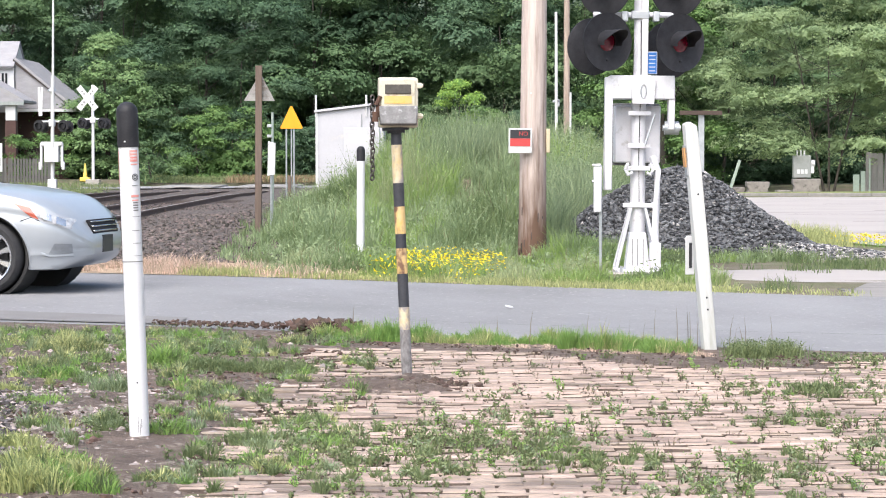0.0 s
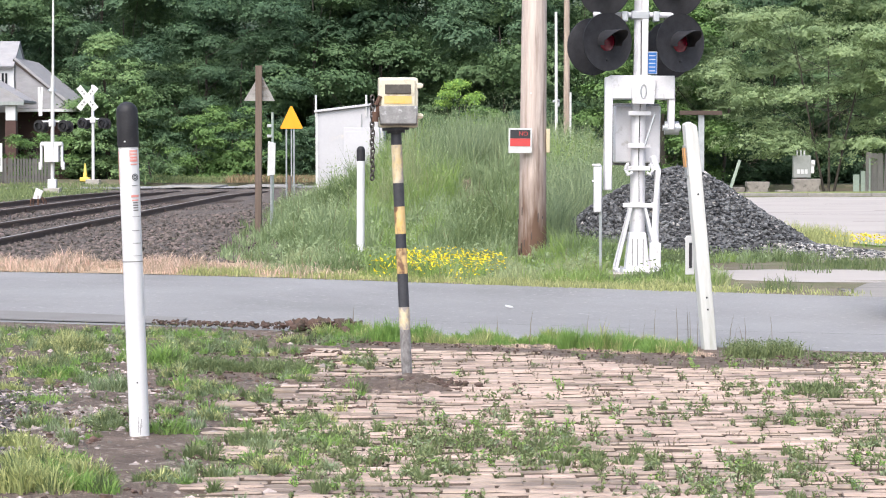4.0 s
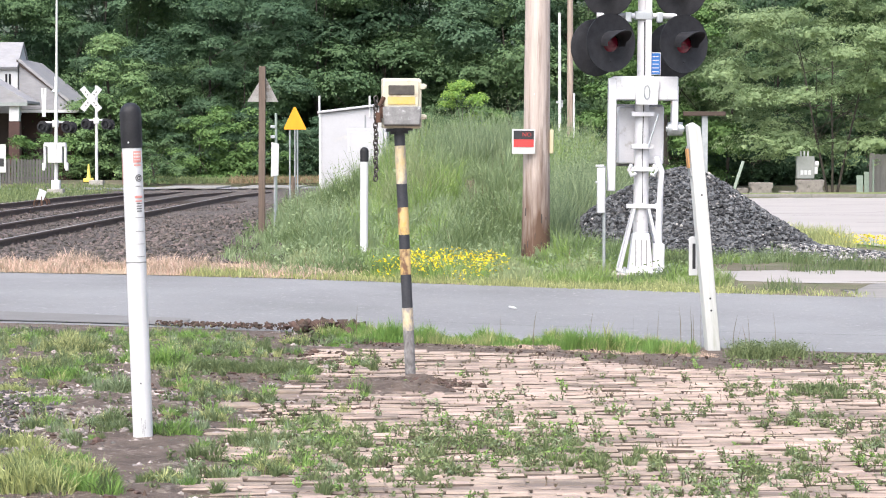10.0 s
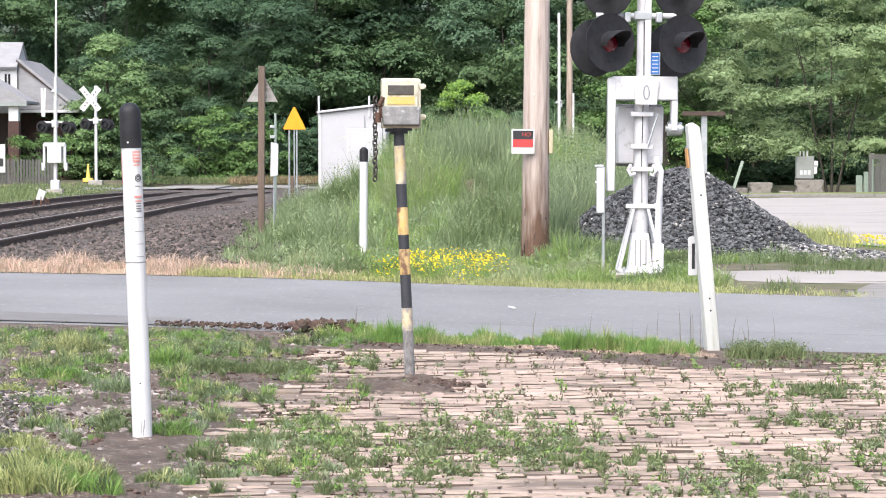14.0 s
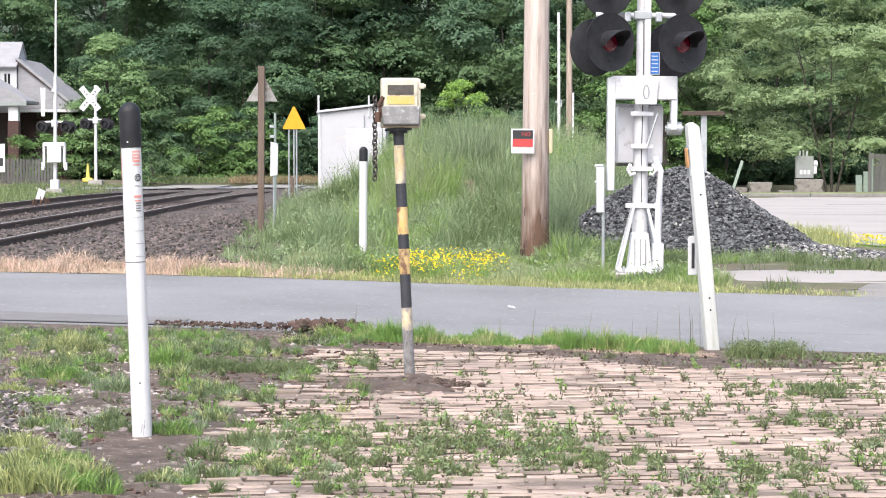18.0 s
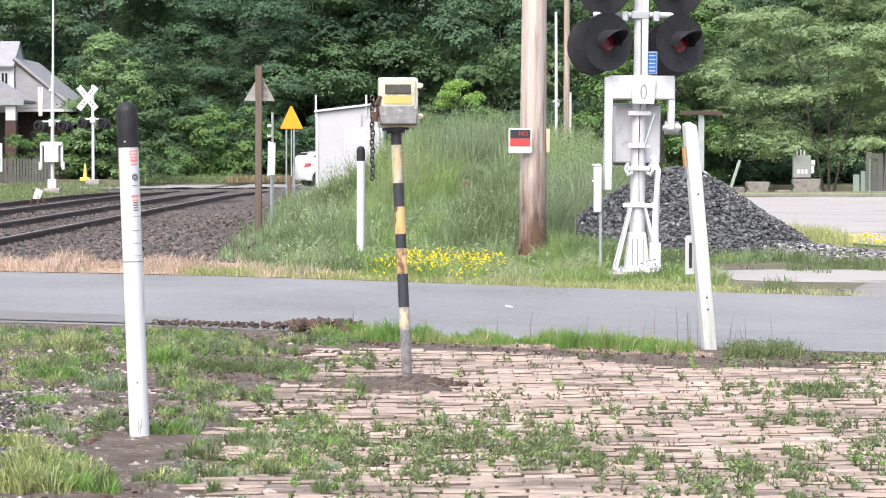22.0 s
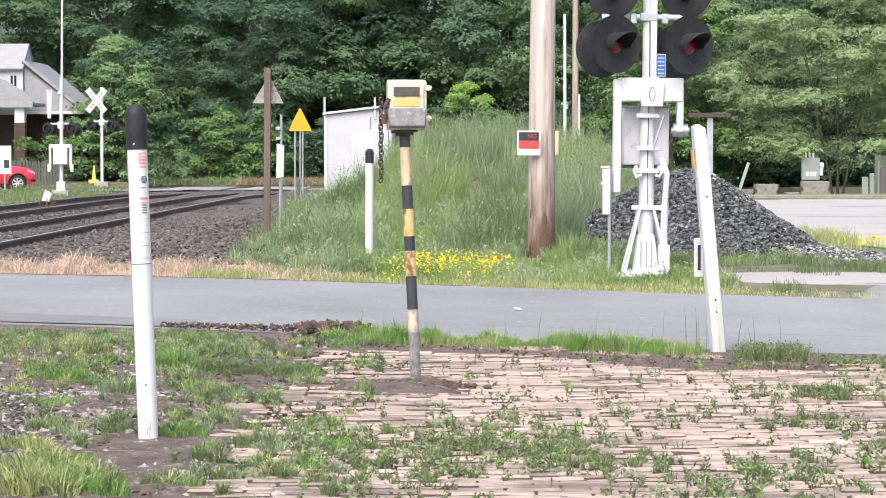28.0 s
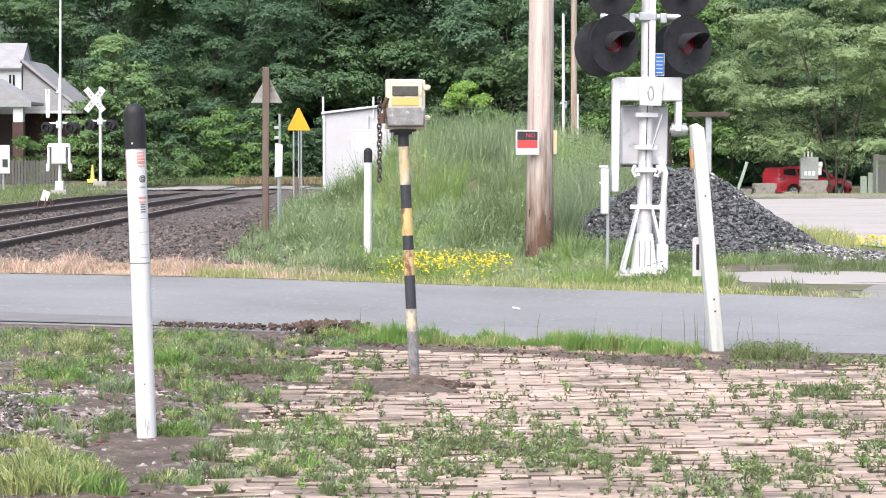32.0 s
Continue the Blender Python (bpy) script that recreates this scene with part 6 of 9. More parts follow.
# fence of dark pickets beside the station
PICKET = material("grey_picket_wood", (0.11, 0.105, 0.1), (0.07, 0.067, 0.063), 0.85, scale=6, fine=40, stretch=(1, 1, 0.2), per_object=0.2)
fn = thing("picket_fence", pose(0, 0, 0), "grey weathered picket fence beside the station", "fence")
pk = Shape().prism([(-0.045, 0), (0.045, 0), (0.045, 0.95), (0, 1.02), (-0.045, 0.95)], 0.022, pose(0, 0, 0, 90, 0, 0)).mesh("picket", 0)
for i in range(34):
    x = -21.5 + i * 0.134
    low = under_roads(x, 103.6)
    part("picket", pk, PICKET, fn, at=pose(x, 103.6, low, 0, rs.uniform(-1, 1), 0) @ Matrix.Diagonal((1.1, 1, (1.2 - low) / 1.02, 1)))
for zz in (0.35, 0.9):
    part("rail", Shape().box(4.6, 0.05, 0.09, (-19.3, 103.64, zz)), PICKET, fn)
for i in range(3):
    x = -21.4 + i * 2.2
    part("post", Shape().box(0.1, 0.1, 1.3, (x, 103.7, 0.5)), PICKET, fn, bevel=0.01)
sgn = thing("notice_board", pose(-16.45, 88, under_roads(-16.45, 88)), "white notice board on a post near the far gate", "sign")
part("panel", Shape().box(0.5, 0.03, 1.05, (-0.13, 0, 1.25)), WHITE, sgn, bevel=0.01)
part("post", Shape().cyl((-0.13, 0.04, -0.1), (-0.13, 0.04, 1.7), 0.035, n=8), GALV, sgn)
part("print_line", Shape().box(0.2, 0.005, 0.3, (-0.05, -0.018, 1.1)), DARK_PRINT, sgn)

# station building
BRICK = material("red_brown_brick", (0.085, 0.046, 0.04), (0.06, 0.034, 0.03), 0.9, scale=2, fine=20)
STUCCO = material("white_stucco", (0.62, 0.62, 0.63), (0.56, 0.56, 0.57), 0.8, scale=1, fine=12)
SHINGLE = material("grey_shingle", (0.32, 0.315, 0.33), (0.26, 0.255, 0.27), 0.9, scale=2, fine=14, stretch=(1, 1, 3), stain=(0.29, 0.28, 0.28), stain_scale=1.2, bump=0.5, bump_dist=0.02)
DARK_VOID = material("dark_timber", (0.05, 0.035, 0.03), (0.035, 0.025, 0.022), 0.8)
st = thing("station_house", pose(-22.3, 112, under_roads(-20.4, 108) - 0.15), "old brick and stucco station with grey shingle roofs", "house")
part("brick_wall", Shape().box(12.0, 6.0, 3.3, (-4.1, 3.4, 1.6)), BRICK, st, "dark red-brown brick wall", bevel=0.02)
part("upper_wall", Shape().box(7.0, 3.0, 2.3, (-1.55, 2.3, 4.4)), STUCCO, st, "white stucco upper storey", bevel=0.02)
part("gable", Shape().prism([(-1.5, 0), (1.5, 0), (0, 1.05)], 0.2, pose(1.85, 2.3, 5.55, 90, 0, 90)), STUCCO, st, "white stucco gable")
for s in (-1, 1):
    part("upper_roof", Shape().box(7.3, 2.2, 0.13, (-1.65, 2.3 + s * 0.88, 6.08), Matrix.Rotation(radians(-s * 35), 3, "X")), SHINGLE, st, "grey shingle roof slope", bevel=0.02)
for k in range(2):
    wn_ = part("window", Shape().box(0.1, 0.05, 0.95, (1.42 + 0.17 * k, 0.78, 4.7)), DARK_GLASS, st, "narrow dark window")
    part("frame", Shape().box(0.15, 0.04, 1.02, (1.42 + 0.17 * k, 0.8, 4.7)), WHITE, wn_)
# lower wing with one long slope falling to the right
part("wing_roof", Shape().prism([(1.95, 5.8), (1.95, 5.95), (4.8, 3.62), (4.8, 3.44)], 7.0, pose(0, 4.3, 0, 90, 0, 0)), SHINGLE, st, "long grey shingle roof of the wing", bevel=0.02)
part("wing_roof_face", Shape().prism([(2.0, 5.7), (4.7, 3.5), (2.0, 3.5)], 0.12, pose(0, 0.95, 0, 90, 0, 0)), SHINGLE, st, "grey shingled gable face of the wing", bevel=0.01)
part("rake_board", Shape().prism([(1.9, 5.86), (4.85, 3.6), (4.85, 3.44), (1.9, 5.68)], 0.1, pose(0, 0.86, 0, 90, 0, 0)), DARK_VOID, st, "dark brown rake board of the wing")
part("fascia", Shape().box(0.1, 7.1, 0.2, (4.82, 4.3, 3.46)), WHITE, st, "white fascia board")
part("eaves_board", Shape().box(2.9, 0.1, 0.14, (3.3, 0.82, 3.42)), STUCCO, st)
part("wing_wall", Shape().box(2.6, 5.6, 3.4, (3.1, 4.6, 1.65)), BRICK, st, "dark red-brown brick wall")
part("door", Shape().box(0.9, 0.08, 2.1, (2.9, 1.76, 1.1)), DARK_VOID, st, "dark timber door")
wn_ = part("window", Shape().box(0.7, 0.06, 1.1, (3.9, 1.77, 1.7)), DARK_GLASS, st, "dark window")
part("frame", Shape().box(0.85, 0.05, 1.25, (3.9, 1.78, 1.7)), DARK_VOID, wn_)
# porch with a pent roof and white pillars
part("porch_roof", Shape().prism([(-6.5, 4.95), (1.2, 4.95), (3.1, 3.82), (3.1, 3.68), (-6.5, 3.68)], 3.4, pose(0, -1.4, 0, 90, 0, 0)), SHINGLE, st, "grey pent roof of the porch", bevel=0.02)
part("porch_fascia", Shape().box(9.6, 0.08, 0.16, (-1.7, -3.12, 3.66)), material("grey_green_trim", (0.3, 0.33, 0.32), None, 0.7), st)
for xx in (2.45, -0.35, -3.2):
    part("porch_pillar", Shape().box(0.46, 0.5, 0.75, (xx, -2.7, 3.25)), STUCCO, st, "white stucco pillar", bevel=0.02)
    part("pillar_base", Shape().box(0.5, 0.55, 2.9, (xx, -2.7, 1.42)), BRICK, st, "brick pillar base", bevel=0.02)
part("porch_wall", Shape().box(9.0, 0.2, 3.3, (-2.4, 0.2, 1.65)), DARK_VOID, st)

# ---- beyond the lot ----
def block(x, y, w, h, label):
    z = under_roads(x, y)
    t = thing("concrete_block", pose(x, y, z, 0, 0, rs.uniform(-4, 4)), label, "concrete block", "concrete blocks")
    part("block", Shape().prism([(-w / 2, -0.05), (w / 2, -0.05), (w / 2, h * 0.35), (w / 2 - 0.07, h * 0.45), (w / 2 - 0.07, h * 0.6), (w / 2, h * 0.7), (w / 2, h), (-w / 2, h), (-w / 2, h * 0.7), (-w / 2 + 0.07, h * 0.6), (-w / 2 + 0.07, h * 0.45), (-w / 2, h * 0.35)], 0.6, pose(0, 0, 0, 90, 0, 0)), PINK_BLOCK, t, bevel=0.03)
    return t


PINK_BLOCK = material("weathered_concrete_block", (0.25, 0.225, 0.21), (0.18, 0.162, 0.15), 0.9, scale=3, fine=25, stain=(0.12, 0.11, 0.1), stain_scale=4, bump=0.4, bump_dist=0.01)
block(13.85, 104.6, 1.0, 0.74, "grey-pink notched concrete block on the grass strip")
block(13.1, 105.2, 0.5, 0.55, "smaller concrete block beside the others")
block(16.0, 104.6, 1.22, 0.8, "grey-pink notched concrete block under the meter box")
block(15.0, 104.8, 0.6, 0.35, "low broken concrete block")
block(21.0, 105.0, 0.8, 0.4, "low broken concrete block")
mb = thing("meter_box", pose(15.95, 105.6, under_roads(15.95, 105.6)), "grey metal meter box on a short brown post", "meter box")
part("box", Shape().box(0.78, 0.4, 1.0, (0, 0, 1.4)), material("meter_grey", (0.3, 0.31, 0.3), (0.25, 0.26, 0.25), 0.6), mb, bevel=0.03)
part("post", Shape().box(0.4, 0.3, 1.3, (0, 0.05, 0.5)), RUST, mb)
for k in range(3):
    part("label", Shape().box(0.13, 0.01, 0.2, (-0.17 + 0.17 * k, -0.206, 1.18)), WHITE, mb)
    part("insulator", Shape().cyl((-0.2 + 0.16 * k, 0, 1.9), (-0.2 + 0.16 * k, 0, 2.12), 0.04, n=8), WHITE, mb)
part("side_meter", Shape().cyl((0.4, -0.05, 1.55), (0.58, -0.05, 1.55), 0.15, n=14).box(0.16, 0.3, 0.5, (0.46, 0, 1.35)), ALU_PAINT, mb, bevel=0.02)
gp = thing("leaning_pole", pose(12.45, 104.0, under_roads(12.45, 104.0), 0, 18, 0), "pale green pole leaning over", "pole")
GREEN_POLE = material("pale_green_paint", (0.3, 0.36, 0.31), (0.24, 0.29, 0.25), 0.6)
part("shaft", Shape().box(0.13, 0.09, 1.85, (0, 0, 0.85)), GREEN_POLE, gp, bevel=0.01)
for x, hgt, w in ((18.45, 1.0, 0.28), (18.75, 1.15, 0.2), (19.05, 1.7, 0.07)):
    q = thing("green_post", pose(x, 106.0, under_roads(x, 106.0)), "pale green utility marker post in the grass", "post", "green posts")
    part("shaft", Shape().box(w, 0.12, hgt + 0.1, (0, 0, hgt / 2 - 0.05)), GREEN_POLE, q, bevel=0.02)
BOARD = material("weathered_grey_board", (0.2, 0.195, 0.19), (0.14, 0.135, 0.13), 0.85, scale=6, fine=40, stretch=(1, 1, 0.2), per_object=0.2)
bf = thing("board_fence", pose(0, 0, 0), "weathered grey board fence section under the trees", "fence")
bd = Shape().prism([(-0.13, 0), (0.13, 0), (0.13, 1.85), (0.1, 1.95), (-0.1, 1.95), (-0.13, 1.85)], 0.03, pose(0, 0, 0, 90, 0, 0)).mesh("board", 0)
for i in range(9):
    x = 19.25 + 0.28 * i
    part("board", bd, BOARD, bf, at=pose(x, 107.5, under_roads(x, 107.5) + 0.05 + rs.uniform(-0.1, 0.08), 0, rs.uniform(-1.5, 1.5), 0))
for zz in (0.5, 1.5):
    part("rail", Shape().box(2.6, 0.06, 0.1, (20.4, 107.54, under_roads(21, 107.5) + zz)), PICKET, bf)

# ---- trees that stand apart ----
LEAF_CONE = leaf_material("soft_green_leaves", (0.12, 0.205, 0.08), (0.17, 0.265, 0.11), 0.12, 0.2)
for bx_, by_, bs_ in ((-11.6, 112.6, 1.0), (-10.0, 113.2, 1.15), (-8.6, 112.8, 0.85)):
    copy_thing(bushes[0], pose(bx_, by_, under_roads(bx_, by_) - 0.2, 0, 0, bx_ * 50) @ Matrix.Scale(bs_, 4))
tree("tree", pose(-15.9, 113.5, under_roads(-15.9, 113.5) - 0.2), "conical light green tree beside the station", LEAF_CONE, 3.1, 7.3, 60, 40000, 0.068, 71, 0.16, 0.02, 0.75, 0.5)
tree("tree", pose(17.6, 108.3, under_roads(17.6, 108.3) - 0.2), "spreading pale green tree with several trunks", LEAF_PALE, 5.2, 10.5, 70, 80000, 0.062, 72, 0.07, 0.19, 0.0, 0.4, leans=3)
tree("tree", pose(13.9, 118.5, under_roads(13.9, 118.5) - 0.2), "pale green spreading roadside tree", LEAF_PALE, 4.4, 11.0, 54, 52000, 0.062, 73, 0.09, 0.3, 0.0, 0.4)
tree("tree", pose(22.9, 110.0, under_roads(22.9, 110.0) - 0.2), "pale green spreading roadside tree", LEAF_PALE, 4.8, 11.0, 54, 52000, 0.062, 74, 0.09, 0.2, 0.0, 0.4)
tree("tree", pose(10.9, 116.8, under_roads(10.9, 116.8) - 0.2), "bright green leafy tree behind the signal", LEAF_BUSH, 4.0, 10.5, 50, 46000, 0.075, 75, 0.18, 0.05)
tree("bush", pose(0.33, 50.0, ground_z(0.33, 50) - 0.05), "fresh lime green bush on the mound", LEAF_LIME, 0.5, 1.72, 18, 17000, 0.028, 76, 0.02, 0.1)
tree("bush", pose(-18.1, 107.0, under_roads(-18.1, 107.0) - 0.1), "leafy green bush before the station", LEAF_BUSH, 2.0, 2.3, 24, 8000, 0.05, 77, 0.06, 0.0)
tree("bush", pose(-13.0, 106.5, under_roads(-13.0, 106.5) - 0.1), "leafy green bush beside the far road", LEAF_MID, 1.5, 2.2, 20, 6000, 0.05, 78, 0.06, 0.0)
# ---- vehicles ----
TYRE = material("tyre_rubber", (0.02, 0.02, 0.022), (0.03, 0.03, 0.032), 0.8, scale=20)
CHROME = material("chrome", (0.75, 0.76, 0.78), (0.7, 0.7, 0.72), 0.15, 1.0, bump=0)
RIM = material("alloy_rim", (0.75, 0.76, 0.78), (0.66, 0.67, 0.69), 0.3, 0.6, bump=0)
SHUT = material("shut_line", (0.03, 0.03, 0.03), None, 0.8, bump=0)
TRIM = material("black_trim", (0.02, 0.02, 0.022), (0.028, 0.028, 0.03), 0.75, bump=0.05, spec=0.15)
TAIL = material("red_tail_lens", (0.4, 0.02, 0.035), (0.34, 0.02, 0.03), 0.12, coat=1.0, bump=0)
CLEAR = material("clear_lamp_lens", (0.62, 0.63, 0.65), (0.2, 0.2, 0.21), 0.08, coat=1.0, scale=11, fine=30, bump=0)
AMBER = material("amber_lens", (0.45, 0.1, 0.06), None, 0.15, coat=1.0, bump=0)


def paint(name, c, metal=0.0, rough=0.32, coat=1.0):
    return material(name, c, tuple(k * 0.94 for k in c), rough, metal, scale=1.5, fine=6, coat=coat, bump=0)


def catmull(rows, n):
    """Resamples rows of numbers smoothly, keyed by their first column."""
    a = np.array(rows, float)
    xs = np.linspace(a[0, 0], a[-1, 0], n)
    out = []
    for x in xs:
        i = int(np.clip(np.searchsorted(a[:, 0], x) - 1, 0, len(a) - 2))
        p0, p1, p2, p3 = a[max(i - 1, 0)], a[i], a[i + 1], a[min(i + 2, len(a) - 1)]
        t = (x - p1[0]) / (p2[0] - p1[0])
        m1 = (p2 - p0) / max(1e-6, p2[0] - p0[0]) * (p2[0] - p1[0])
        m2 = (p3 - p1) / max(1e-6, p3[0] - p1[0]) * (p2[0] - p1[0])
        v = (2 * t ** 3 - 3 * t * t + 1) * p1 + (t ** 3 - 2 * t * t + t) * m1 + (-2 * t ** 3 + 3 * t * t) * p2 + (t ** 3 - t * t) * m2
        v[0] = x
        out.append(v)
    return out


def half_section(zb, zs, zt, w):
    d = zs - zb
    return [(0, zb), (0.8 * w, zb), (0.9 * w, zb + 0.03), (0.915 * w, zb + 0.13 * d), (0.93 * w, zb + 0.22 * d), (0.975 * w, zb + 0.31 * d), (0.997 * w, zb + 0.5 * d), (w, zb + 0.62 * d), (0.985 * w, zb + 0.76 * d), (0.965 * w, zs - 0.07),
            (0.94 * w, zs - 0.015), (0.86 * w, zs + 0.15 * (zt - zs)), (0.6 * w, zs + 0.7 * (zt - zs)), (0, zt)]


class Body:
    """The lower body of a car, lofted through stations (x, floor, shoulder, top, half width), x forward."""

    def __init__(self, stations, n=64):
        self.rows = catmull(sorted(stations), n)
        self.xs = np.array([r[0] for r in self.rows])

    def section(self, x):
        v = [np.interp(x, self.xs, [r[k] for r in self.rows]) for k in range(1, 5)]
        return half_section(*v)

    def side(self, x, z):
        s = self.section(x)[2:12]
        zs = [p[1] for p in s]
        return float(np.interp(z, zs, [p[0] for p in s]))

    def shape(self):
        s, rings = Shape(), []
        for r in self.rows:
            h = half_section(*r[1:5])
            rings.append([(r[0], y, z) for y, z in h] + [(r[0], -y, z) for y, z in h[-2:0:-1]])
        k = len(rings[0])
        vs = [p for ring in rings for p in ring]
        fs = [(i * k + j, i * k + (j + 1) % k, (i + 1) * k + (j + 1) % k, (i + 1) * k + j) for i in range(len(rings) - 1) for j in range(k)]
        fs += [tuple(range(k - 1, -1, -1)), tuple(range((len(rings) - 1) * k, len(rings) * k))]
        return s.add(vs, fs)

    def patch(self, corners, side, lift=0.004, nx=10, nz=6):
        """A skin over the body between four corners (x, z), laid lift outside it."""
        a, b, c, d = [np.array(p, float) for p in corners]
        vs = []
        for j in range(nz + 1):
            for i in range(nx + 1):
                u, v = i / nx, j / nz
                p = (1 - v) * ((1 - u) * a + u * b) + v * ((1 - u) * d + u * c)
                vs.append((p[0] + (lift if p[0] > 1.6 else -lift if p[0] < -1.9 else 0), side * (self.side(p[0], p[1]) + lift), p[1]))
        fs = [(j * (nx + 1) + i, j * (nx + 1) + i + 1, (j + 1) * (nx + 1) + i + 1, (j + 1) * (nx + 1) + i) for j in range(nz) for i in range(nx)]
        return Shape().add(vs, fs)

    def line(self, pts, side, r=0.004, lift=0.0015):
        out = []
        for (x0, z0), (x1, z1) in zip(pts, pts[1:]):
            for i in range(6):
                x, z = x0 + (x1 - x0) * i / 6, z0 + (z1 - z0) * i / 6
                out.append((x, side * (self.side(x, z) + lift), z))
        x, z = pts[-1]
        out.append((x, side * (self.side(x, z) + lift), z))
        return Shape().tube(out, r, 5)


def cut(shape, cutters, name):
    """The shape with wheel wells cut out of it, as a mesh."""
    a = bpy.data.objects.new(name, shape.mesh(name, 50))
    scene.collection.objects.link(a)
    made = []
    for c in cutters:
        b = bpy.data.objects.new("well", c.mesh("well", 0))
        scene.collection.objects.link(b)
        mod = a.modifiers.new("well", "BOOLEAN")
        mod.operation, mod.solver, mod.object = "DIFFERENCE", "EXACT", b
        made.append(b)
    bpy.context.view_layer.update()
    me = bpy.data.meshes.new_from_object(a.evaluated_get(bpy.context.evaluated_depsgraph_get()))
    for o in (a, *made):
        bpy.data.objects.remove(o)
    me.polygons.foreach_set("use_smooth", [True] * len(me.polygons))
    me.set_sharp_from_angle(angle=radians(62))
    return me


def wheel(parent, x, y, r, rim_r, width, spokes, rim_mat, side, dark=False):
    """A wheel that turns about its own y axis; parts: tyre, rim, spokes."""
    w = new("wheel")
    w.empty_display_size = 0.05
    w.parent = parent
    w.matrix_basis = pose(x, y, r)
    turn = pose(0, 0, 0, 90 * side, 0, 0)
    h = width / 2
    me = Shape().lathe([(rim_r, -h * 0.8), (rim_r + 0.02, -h), (r - 0.03, -h), (r - 0.005, -h * 0.75), (r, -h * 0.4), (r, h * 0.4), (r - 0.005, h * 0.75), (r - 0.03, h), (rim_r + 0.02, h), (rim_r, h * 0.8)], 40, turn)
    part("tyre", me, TYRE, w)
    rim = part("rim", Shape().lathe([(rim_r + 0.002, h * 0.85), (rim_r - 0.012, h * 0.9), (rim_r - 0.02, h * 0.6), (rim_r - 0.03, -h * 0.6)], 40, turn), rim_mat, w)
    part("brake_disc", Shape().lathe([(0, h * 0.1), (rim_r * 0.8, h * 0.1), (rim_r * 0.8, -h * 0.1), (rim_r - 0.02, -h * 0.2)], 24, turn), SHUT, w)
    part("hub", Shape().lathe([(0, h * 0.92), (0.03, h * 0.9), (0.055, h * 0.8), (0.065, h * 0.5)], 20, turn), rim_mat, w)
    sm = Shape().add([(-0.016, 0.045, h * 0.62), (0.016, 0.045, h * 0.62), (0.028, rim_r - 0.015, h * 0.78), (-0.028, rim_r - 0.015, h * 0.78), (-0.024, 0.045, h * 0.35), (0.024, 0.045, h * 0.35), (0.034, rim_r - 0.015, h * 0.4), (-0.034, rim_r - 0.015, h * 0.4)],
                     [(0, 1, 2, 3), (0, 1, 5, 4), (1, 2, 6, 5), (2, 3, 7, 6), (3, 0, 4, 7)]).mesh("spoke", 30)
    slim = Matrix.Diagonal((0.62, 1, 1, 1)) if spokes == 14 else Matrix()
    for i in range(spokes):
        a = 360 * i / spokes if spokes != 14 else 360 * (i // 2) / 7 + (9.5 if i % 2 else -9.5)
        part("spoke", sm, rim_mat, rim, at=turn @ pose(0, 0, 0, 0, 0, a) @ slim)
    return w


def cabin_shape(outline, y0, zb, lean):
    n = len(outline)
    vs = [(x, s * (y0 - lean * (z - zb)), z) for s in (-1, 1) for x, z in outline]
    fs = [(i, (i + 1) % n, n + (i + 1) % n, n + i) for i in range(n)]
    return Shape().add(vs, fs + [tuple(range(n - 1, -1, -1)), tuple(range(n, 2 * n))])


def pane_shape(poly, y0, zb, lean, side, lift=0.004):
    vs = [(x, side * (y0 - lean * (z - zb) + lift), z) for x, z in poly]
    vs += [(x, side * (y0 - lean * (z - zb) - 0.01), z) for x, z in poly]
    n = len(poly)
    return Shape().add(vs, [tuple(range(n)), tuple(range(2 * n - 1, n - 1, -1))] + [(i, (i + 1) % n, n + (i + 1) % n, n + i) for i in range(n)])


def cross_pane(a, b, y0, zb, lean, inset=0.1, lift=0.006, sag=0.5):
    """A windscreen between two points (x, z) of the cabin's outline."""
    (xa, za), (xb, zb_) = a, b
    d = Vector((xb - xa, 0, zb_ - za)).normalized()
    nrm = Vector((-d.z, 0, d.x))
    if nrm.x * xa < 0:
        nrm = -nrm
    if nrm.z < 0:
        nrm = -nrm
    vs = []
    for x, z in ((xa, za), (xb, zb_)):
        w = y0 - lean * (z - zb) - inset
        for s in (-1, -0.5, 0, 0.5, 1):
            vs.append((x + nrm.x * lift, s * w, z + nrm.z * lift))
    return Shape().add(vs, [(i, i + 1, 6 + i, 5 + i) for i in range(4)])


